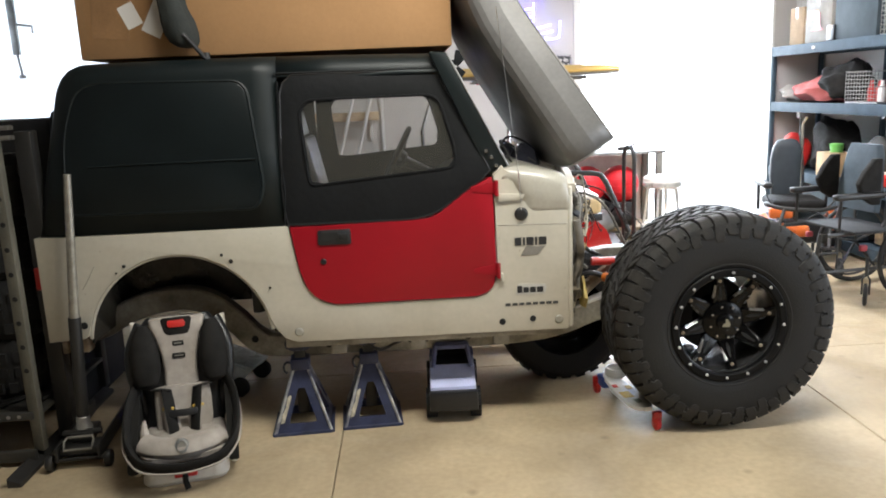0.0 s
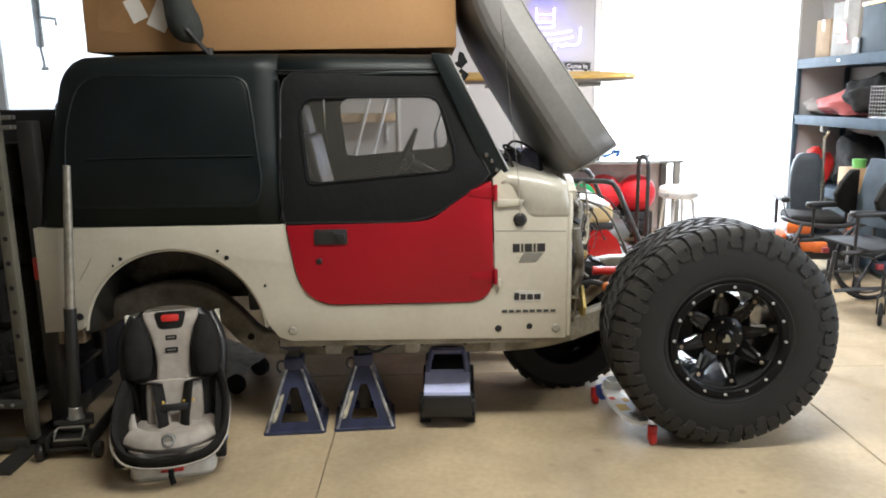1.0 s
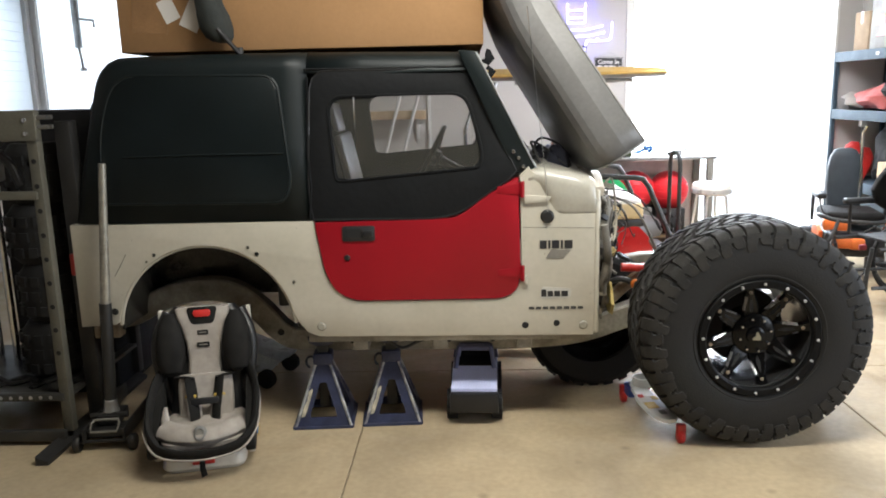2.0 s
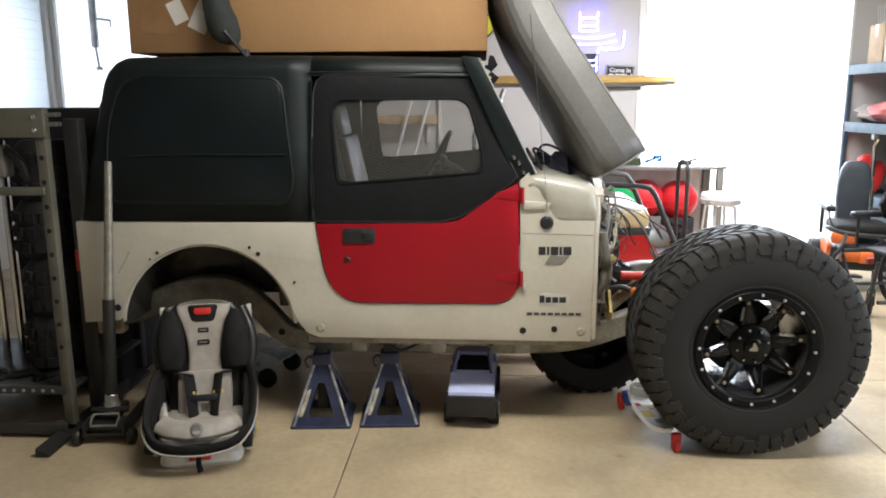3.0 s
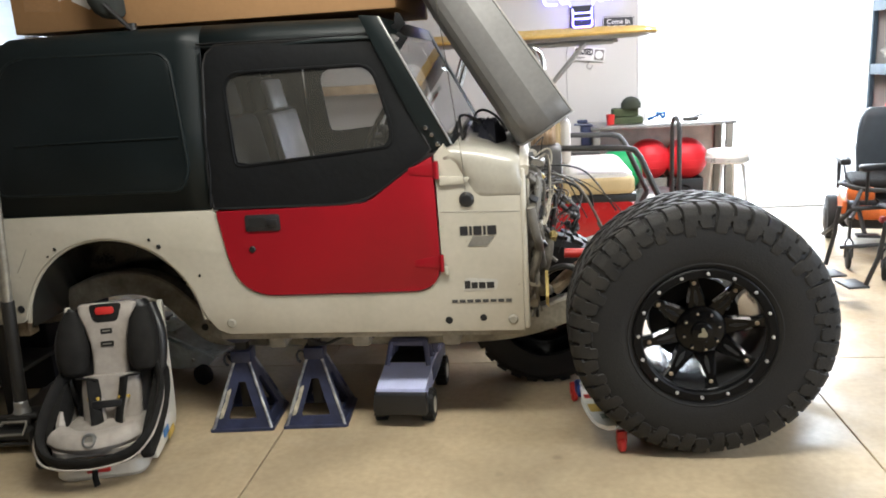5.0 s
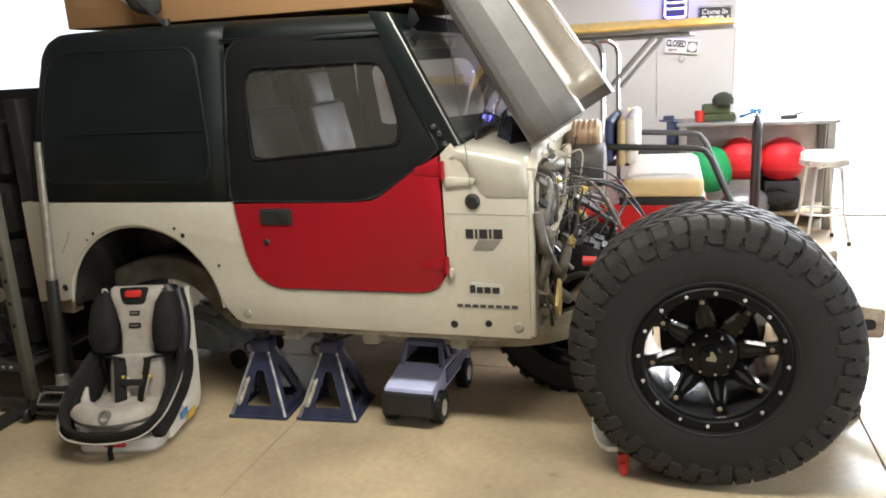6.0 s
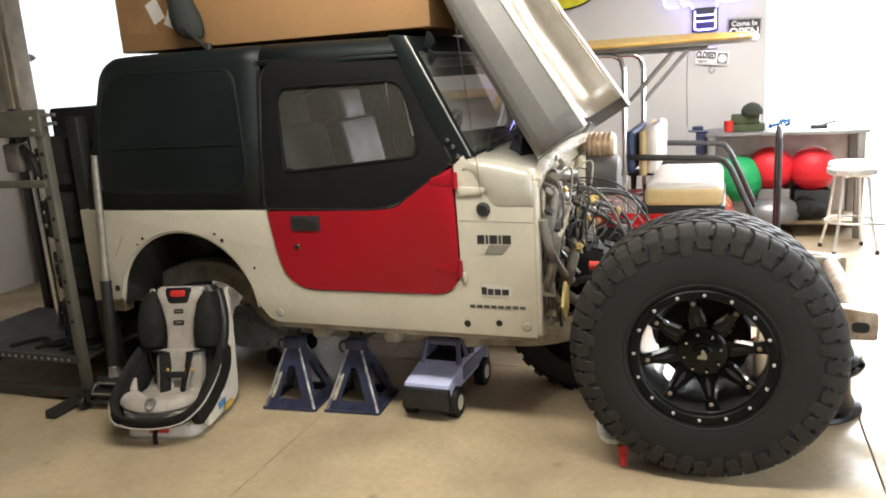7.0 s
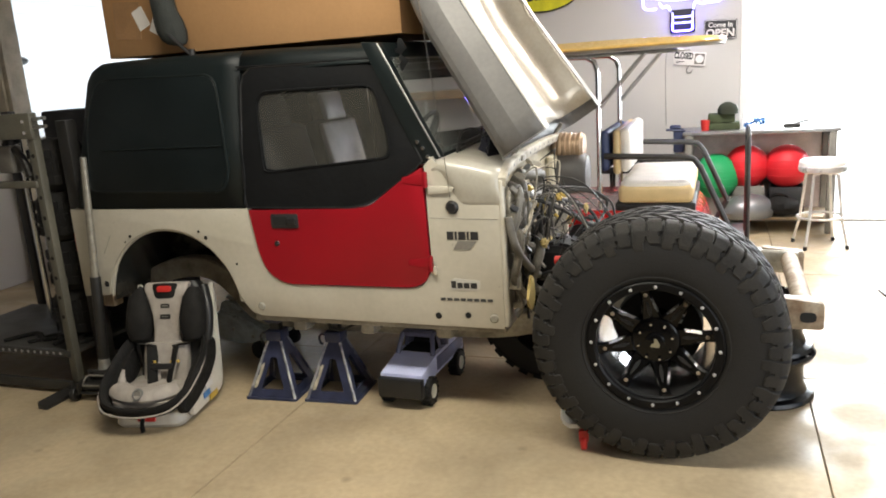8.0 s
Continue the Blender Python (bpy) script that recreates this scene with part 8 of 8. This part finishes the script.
tub = thing("green_tub", "small green plastic tub on the brown carton", "tub", pose(4.82, 3.30, 0.834))
bm = B()
lathe(bm, [(0, 0), (0.05, 0), (0.058, 0.07), (0.05, 0.075), (0, 0.075)], 20)
part("tub", bm, mat("lime_plastic", (0.18, 0.5, 0.12), 0.4), tub, "", True)
carton_small("storage_chest", "grey plastic chest low on the shelf", "chest", 4.95, 3.3, 0.122, 0.4, 0.9, 0.36, TOTE)
netg = thing("ball_net", "white mesh net bag hanging from the wall above the shelf", "net", pose(5.12, 4.1, 1.83))
bm = B()
for k in range(12):
    a = k / 11
    tube(bm, [(-0.2, -0.25 + 0.5 * a, 0.50), (-0.22, -0.1 + 0.2 * a + 0.04, 0.25), (-0.18, -0.25 + 0.5 * (1 - a), -0.03)], 0.004, 4)
part("mesh", bm, WHITEP, netg)

# a second wire basket, tins and jars, tools hung from the end post
bask = thing("wire_crate", "grey wire crate on the top shelf", "basket", pose(4.95, 2.52, 1.792))
bm = B()
for k in range(11):
    z = 0.004 + k * 0.035
    tube(bm, [(-0.17, -0.20, z), (-0.17, 0.20, z)], 0.003, 4)
    tube(bm, [(-0.17, 0.20, z), (0.17, 0.20, z)], 0.003, 4)
for k in range(11):
    y = -0.20 + k * 0.04
    tube(bm, [(-0.17, y, 0.004), (-0.17, y, 0.36)], 0.003, 4)
    tube(bm, [(-0.17 + 0.034 * k, 0.20, 0.004), (-0.17 + 0.034 * k, 0.20, 0.36)], 0.003, 4)
tagged(part("wire_mesh", bm, STEEL, bask), kind="stuff")
random.seed(17)
TINS = [(WHITEP, "white"), (mat("peach_plastic", (0.6, 0.32, 0.2), 0.5), "peach"), (REDP, "red"), (YELLOWP, "yellow"), (BLUP, "blue")]
for k in range(9):
    mm, col = TINS[k % 5]
    r, h = random.uniform(0.03, 0.055), random.uniform(0.10, 0.20)
    t = thing("jar", col + " plastic jar standing on the lower shelf", "jar", pose(random.uniform(4.80, 4.90), 2.36 + k * 0.095, 0.622))
    bm = B()
    lathe(bm, [(0, 0), (r, 0), (r * 1.02, h * 0.7), (r * 0.6, h * 0.84), (r * 0.6, h * 0.86), (0, h * 0.86)], 16)
    part("pot", bm, mm, t, "", True)
    bm = B()
    lathe(bm, [(0, h * 0.86), (r * 0.66, h * 0.86), (r * 0.66, h), (0, h)], 16)
    part("cap", bm, BLACKP if k % 2 else WHITEP, t, "", True)
for k in range(7):
    w = random.uniform(0.10, 0.2)
    carton_small("parts_box", "small dusty parts box on the bottom shelf", "box", random.uniform(4.9, 5.0), 2.36 + k * 0.27, 0.495 if 2.9 < 2.36 + k * 0.27 < 3.7 else 0.122, w, 0.2, random.uniform(0.06, 0.09), (TOTE, mat("tan_carton_dull", (0.36, 0.26, 0.15), 0.8), BLKF)[k % 3], random.uniform(-12, 12))
hang = thing("hanging_cable", "red coiled extension cable hung on the shelf post", "cable", pose(4.70, 2.26, 1.30))
bm = B()
for k in range(5):
    tube(bm, [(-0.006 * k, 0.02 * math.sin(k), 0.40), (-0.02 - 0.006 * k, 0.05, 0.2), (-0.01 - 0.006 * k, 0.02 + 0.01 * k, -0.10 - 0.03 * k), (-0.02 - 0.006 * k, -0.05, 0.15), (-0.006 * k, -0.01, 0.40)], 0.007, 6, soft=5)
part("coil", bm, REDP, hang, "", True)
brush = thing("clamp", "black bar clamp hung on the shelf post", "clamp", pose(4.69, 2.24, 1.02))
bm = B()
box(bm, -0.012, 0.0, -0.02, 0.02, -0.35, 0.25, 0.003)
box(bm, -0.05, 0.0, -0.03, 0.03, 0.16, 0.24, 0.008)
tube(bm, [(-0.02, 0, 0.12), (-0.14, 0, 0.16)], 0.012, 8)
part("bar", bm, BLACKP, brush, "", True)
rod = thing("garden_tool", "long pale-headed tool leaning in the shelf", "tool", pose(4.86, 3.98, 0.622))
bm = B()
tube(bm, [(0, 0, 0.0), (0.03, 0.10, 0.52)], 0.012, 8)
part("shaft", bm, BLKSTEEL, rod, "", True)
bm = B()
box(bm, 0.0, 0.05, 0.07, 0.13, 0.48, 0.56, 0.008)
part("head", bm, WHITEP, rod, "", True)


# ---- wheelchairs ----


def castor(parent, x, y, r=0.065, turn=0):
    """A small wheel in its fork, swivelled by turn degrees."""
    m = pose(x, y, 0, 0, 0, turn)
    bm = B()
    lathe(bm, [(0, 0.012), (r * 0.8, 0.014), (r, 0.008), (r, -0.008), (r * 0.8, -0.014), (0, -0.012)], 20, m @ pose(0, 0, r, 0, 90, 0))
    c = part("castor", bm, RUBBER, parent, "small black castor", True)
    bm = B()
    for s in (-1, 1):
        tube(bm, [(s * 0.022, 0, r), (s * 0.022, 0, r * 2 + 0.03), (0, 0.02, r * 2 + 0.06)], 0.006, 6, m=m)
    tube(bm, [(0, 0.02, r * 2 + 0.05), (0, 0.02, r * 2 + 0.17)], 0.011, 8, m=m)
    part("fork", bm, BLKSTEEL, c, "", True)


wc = thing("wheelchair", "black folding wheelchair with large spoked wheels and grey sling back", "wheelchair", pose(3.95, 1.73, 0, 0, 0, -82))
for s in (-1, 1):
    x = s * 0.30
    bm = B()
    tube(bm, [(x, 0.30 * math.cos(6.283 * k / 44) + 0.40, 0.30 + 0.285 * math.sin(6.283 * k / 44)) for k in range(44)], 0.016, 8, closed=True)
    w = part("wheel", bm, RUBBER, wc, "large spoked wheel", True)
    bm = B()
    tube(bm, [(x + s * 0.03, 0.27 * math.cos(6.283 * k / 40) + 0.40, 0.30 + 0.255 * math.sin(6.283 * k / 40)) for k in range(40)], 0.008, 6, closed=True)
    part("push_rim", bm, BLKSTEEL, w, "", True)
    for k in range(5):
        a = 6.283 * k / 5 + 0.4
        bm = B()
        tube(bm, [(x, 0.40, 0.30), (x, 0.40 + 0.27 * math.cos(a), 0.30 + 0.27 * math.sin(a))], 0.016, 6, flat=0.5)
        part("spoke", bm, BLACKP, w, "", True)
    bm = B()
    tube(bm, [(s * 0.22, -0.24, 0.48), (s * 0.22, 0.16, 0.48), (s * 0.22, 0.19, 0.55), (s * 0.20, 0.23, 0.98), (s * 0.20, 0.32, 1.01)], 0.014, 8)
    tube(bm, [(s * 0.24, -0.30, 0.50), (s * 0.24, -0.33, 0.30), (s * 0.22, -0.38, 0.14)], 0.013, 8)
    tube(bm, [(s * 0.24, -0.28, 0.24), (s * 0.24, 0.20, 0.24), (s * 0.24, 0.20, 0.55)], 0.013, 8)
    part("side_frame", bm, BLKSTEEL, wc, "", True)
    bm = B()
    box(bm, s * 0.222 - 0.03, s * 0.222 + 0.03, -0.20, 0.16, 0.705, 0.745, 0.016, seg=3)
    tube(bm, [(s * 0.222, -0.15, 0.50), (s * 0.222, -0.15, 0.71)], 0.010, 6)
    part("armrest", bm, BLACKP, wc, "padded black armrest", True)
    castor(wc, s * 0.275, 0.03, 0.075, 50)
    bm = B()
    box(bm, s * 0.12 - 0.08, s * 0.12 + 0.08, -0.46, -0.34, 0.11, 0.125, 0.004)
    part("footplate", bm, BLACKP, wc, "", True)
    bm = B()
    box(bm, s * 0.27 - 0.014, s * 0.27 + 0.014, -0.03, 0.02, 0.37, 0.41, 0.008)
    part("brake_clamp", bm, mat("dull_red_plastic", (0.30, 0.03, 0.04), 0.5), wc, "small red clamp", True)
bm = B()
box(bm, -0.20, 0.30, -0.10, 0.25, 0.488, 0.508, 0.008)
part("seat_sling", bm, mat("grey_sling_nylon", (0.05, 0.052, 0.056), 0.8, spec=0.2), wc, "flat dark grey sling seat", True)
bm = B()
rings = []
for z, w, d in ((0.60, 0.38, 0.05), (0.74, 0.38, 0.06), (0.86, 0.34, 0.06), (0.98, 0.30, 0.06), (1.04, 0.26, 0.05)):
    rings.append([(x, 0.15 + y + 0.1 * (z - 0.6), z) for x, y in rrect(w, d, 0.022)])
loft(bm, rings)
part("back_sling", bm, mat("blue_grey_nylon", (0.07, 0.095, 0.12), 0.75), wc, "blue-grey back sling", True)
for s in (-1, 1):
    bm = B()
    rings = []
    for z, d in ((0.66, 0.03), (0.71, 0.11), (0.80, 0.14), (0.88, 0.10), (0.96, 0.03)):
        rings.append([(s * 0.20 + x, 0.13 - d / 2 + y, z) for x, y in rrect(0.05, d + 0.03, 0.02)])
    loft(bm, rings)
    part("side_pad", bm, BLKF, wc, "black curved side pad", True)
pc = thing("power_wheelchair", "black powered wheelchair with orange side panels", "wheelchair", pose(4.29, 2.98, 0, 0, 0, -14))
ORANGE = mat("orange_plastic", (0.75, 0.16, 0.03), 0.4, var=0.08)
bm = B()
box(bm, -0.24, 0.24, -0.30, 0.35, 0.16, 0.36, 0.04, seg=3)
part("battery_box", bm, BLACKP, pc, "", True)
for x0, x1, z0, z1 in ((-0.26, -0.08, 0.38, 0.47), (-0.06, 0.05, 0.23, 0.32), (-0.20, -0.04, 0.24, 0.34)):
    bm = B()
    box(bm, x0, x1, -0.36, -0.305, z0, z1, 0.02)
    part("shroud", bm, mat("orange_shroud", (0.75, 0.17, 0.03), 0.4), pc, "orange plastic shroud", True)
for s in (-1, 1):
    bm = B()
    prism(bm, fillet([(-0.30, 0.36), (-0.12, 0.40), (0.02, 0.34), (-0.05, 0.24), (-0.24, 0.26)], 0.03), s * 0.26 - 0.015, s * 0.26 + 0.015, 0.005, pose(0, 0, 0, 0, 0, 90))
    part("side_panel", bm, ORANGE, pc, "orange plastic panel", True)
    bm = B()
    lathe(bm, [(0, 0.04), (0.10, 0.045), (0.165, 0.035), (0.17, 0.0), (0.165, -0.035), (0, -0.04)], 28, pose(s * 0.30, 0.12, 0.17, 0, 90, 0))
    w = part("drive_wheel", bm, RUBBER, pc, "black drive wheel", True)
    bm = B()
    lathe(bm, [(0, 0.05), (0.08, 0.052), (0.10, 0.04)], 20, pose(s * 0.30, 0.12, 0.17, 0, 90 * s, 0))
    part("hub", bm, OLIVESTEEL, w, "", True)
    castor(pc, s * 0.22 - 0.06, -0.78, 0.075)
    bm = B()
    tube(bm, [(s * 0.22 - 0.06, -0.76, 0.325), (s * 0.20, -0.40, 0.36), (s * 0.20, -0.1, 0.34)], 0.016, 8, soft=4)
    part("castor_arm", bm, BLKSTEEL, pc, "", True)
    bm = B()
    box(bm, s * 0.27 - 0.035, s * 0.27 + 0.035, -0.30, 0.10, 0.62, 0.665, 0.016)
    tube(bm, [(s * 0.27, 0.06, 0.40), (s * 0.27, 0.06, 0.63)], 0.013, 8)
    part("armrest", bm, BLACKP, pc, "", True)
    bm = B()
    box(bm, s * 0.22 - 0.03, s * 0.22 + 0.03, -0.33, -0.26, 0.40, 0.46, 0.008)
    part("reflector", bm, ORANGE, pc, "orange reflector")
bm = B()
box(bm, -0.21, 0.21, -0.20, 0.25, 0.42, 0.50, 0.03, seg=3)
part("seat", bm, BLKF, pc, "", True)
bm = B()
rings = []
for z, w, d in ((0.38, 0.24, 0.10), (0.50, 0.26, 0.10), (0.66, 0.28, 0.11), (0.80, 0.27, 0.11), (0.90, 0.23, 0.10), (0.955, 0.17, 0.08), (0.97, 0.10, 0.05)):
    rings.append([(x, 0.28 + y + 0.12 * (z - 0.58), z) for x, y in rrect(w, d, 0.04)])
loft(bm, rings)
part("backrest", bm, mat("smoky_vinyl", (0.018, 0.025, 0.032), 0.6), pc, "dark padded backrest", True)
bm = B()
tube(bm, [(-0.27, -0.30, 0.50), (-0.31, -0.46, 0.52), (-0.20, -0.58, 0.50), (0.05, -0.60, 0.49), (0.24, -0.50, 0.51), (0.27, -0.30, 0.50)], 0.017, 8, soft=5)
tube(bm, [(-0.20, -0.58, 0.50), (-0.26, -0.66, 0.38), (-0.36, -0.60, 0.25), (-0.40, -0.40, 0.15)], 0.015, 8, soft=5)
part("bumper_bar", bm, BLKSTEEL, pc, "curved black bumper bar", True)
bm = B()
tube(bm, [(0.10, 0.20, 0.56), (0.10, 0.24, 1.10), (0.12, 0.20, 1.16)], 0.012, 8)
part("grab_post", bm, CHROME, pc, "bright steel post", True)
for q in (-1, 1):
    bm = B()
    tube(bm, [(q * 0.17, 0.24, 0.40), (q * 0.19, 0.0, 0.40), (q * 0.20, -0.28, 0.42), (q * 0.18, -0.42, 0.30), (q * 0.15, -0.52, 0.16)], 0.015, 8, soft=3)
    hanger = part("leg_hanger", bm, BLKSTEEL, pc, "black bent leg-rest hanger", True)
    bm = B()
    box(bm, q * 0.14 - 0.07, q * 0.14 + 0.07, -0.62, -0.47, 0.105, 0.125, 0.006, pose(0, 0, 0, -6, 0, 0))
    part("footplate", bm, BLACKP, hanger, "", True)
    bm = B()
    lathe(bm, [(0, 0), (0.045, 0.0), (0.05, 0.02), (0.05, 0.12), (0.03, 0.14), (0, 0.14)], 16, pose(q * 0.10, 0.10, 0.14, 0, 90 * q, 0))
    part("motor", bm, OLIVESTEEL, pc, "dull grey drive motor", True)
    bm = B()
    tube(bm, [(q * 0.27, -0.20, 0.62), (q * 0.25, -0.26, 0.52), (q * 0.16, -0.30, 0.44), (q * 0.05, -0.28, 0.36), (q * 0.12, -0.20, 0.30)], 0.006, 6, soft=5)
    part("control_cable", bm, WIREBLK, pc, "", True)
bm = B()
box(bm, 0.24, 0.31, -0.40, -0.30, 0.655, 0.68, 0.008)
tube(bm, [(0.275, -0.36, 0.68), (0.275, -0.37, 0.73)], 0.008, 6)
part("joystick", bm, BLACKP, pc, "", True)

# metal hanger bracket and door track by the pale door
hang = thing("door_track", "pale steel door track with a hanging bracket by the glowing door", "door track", pose(LEFT_X + 0.14, 1.93, 0))
bm = B()
box(bm, -0.10, -0.02, -0.12, 0.12, 0.0, TOP - 0.002, 0.004)
box(bm, -0.02, 0.03, -0.10, -0.07, 0.0, TOP - 0.002, 0.004)
part("channel", bm, mat("galvanised", (0.55, 0.5, 0.4), 0.5, 0.5), hang, "pale galvanised channel", True)
hk = thing("hanging_bracket", "grey steel spring rod hanging from the ceiling", "bracket", pose(-2.35, 3.9, 0))
bm = B()
box(bm, -0.03, 0.03, -0.02, 0.02, 1.98, TOP - 0.001, 0.004)
tube(bm, [(0.0, 0.0, 1.98), (0.02, 0.0, 1.80)], 0.012, 8)
lathe(bm, [(0, 0), (0.03, 0), (0.03, 0.03), (0, 0.04)], 12, pose(0.02, 0, 1.775))
tube(bm, [(0.02, 0, 2.24), (0.16, 0, 2.22), (0.16, 0, 2.16)], 0.012, 8)
part("rod", bm, STEEL, hk, "", True)
# housings for the added ceiling lamps, out of view
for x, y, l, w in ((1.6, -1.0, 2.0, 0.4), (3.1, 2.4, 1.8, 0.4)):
    t = thing("added_ceiling_light", "white housing of an added ceiling lamp, out of view", "ceiling light", pose(x, y, TOP - 0.05), "ceiling lights")
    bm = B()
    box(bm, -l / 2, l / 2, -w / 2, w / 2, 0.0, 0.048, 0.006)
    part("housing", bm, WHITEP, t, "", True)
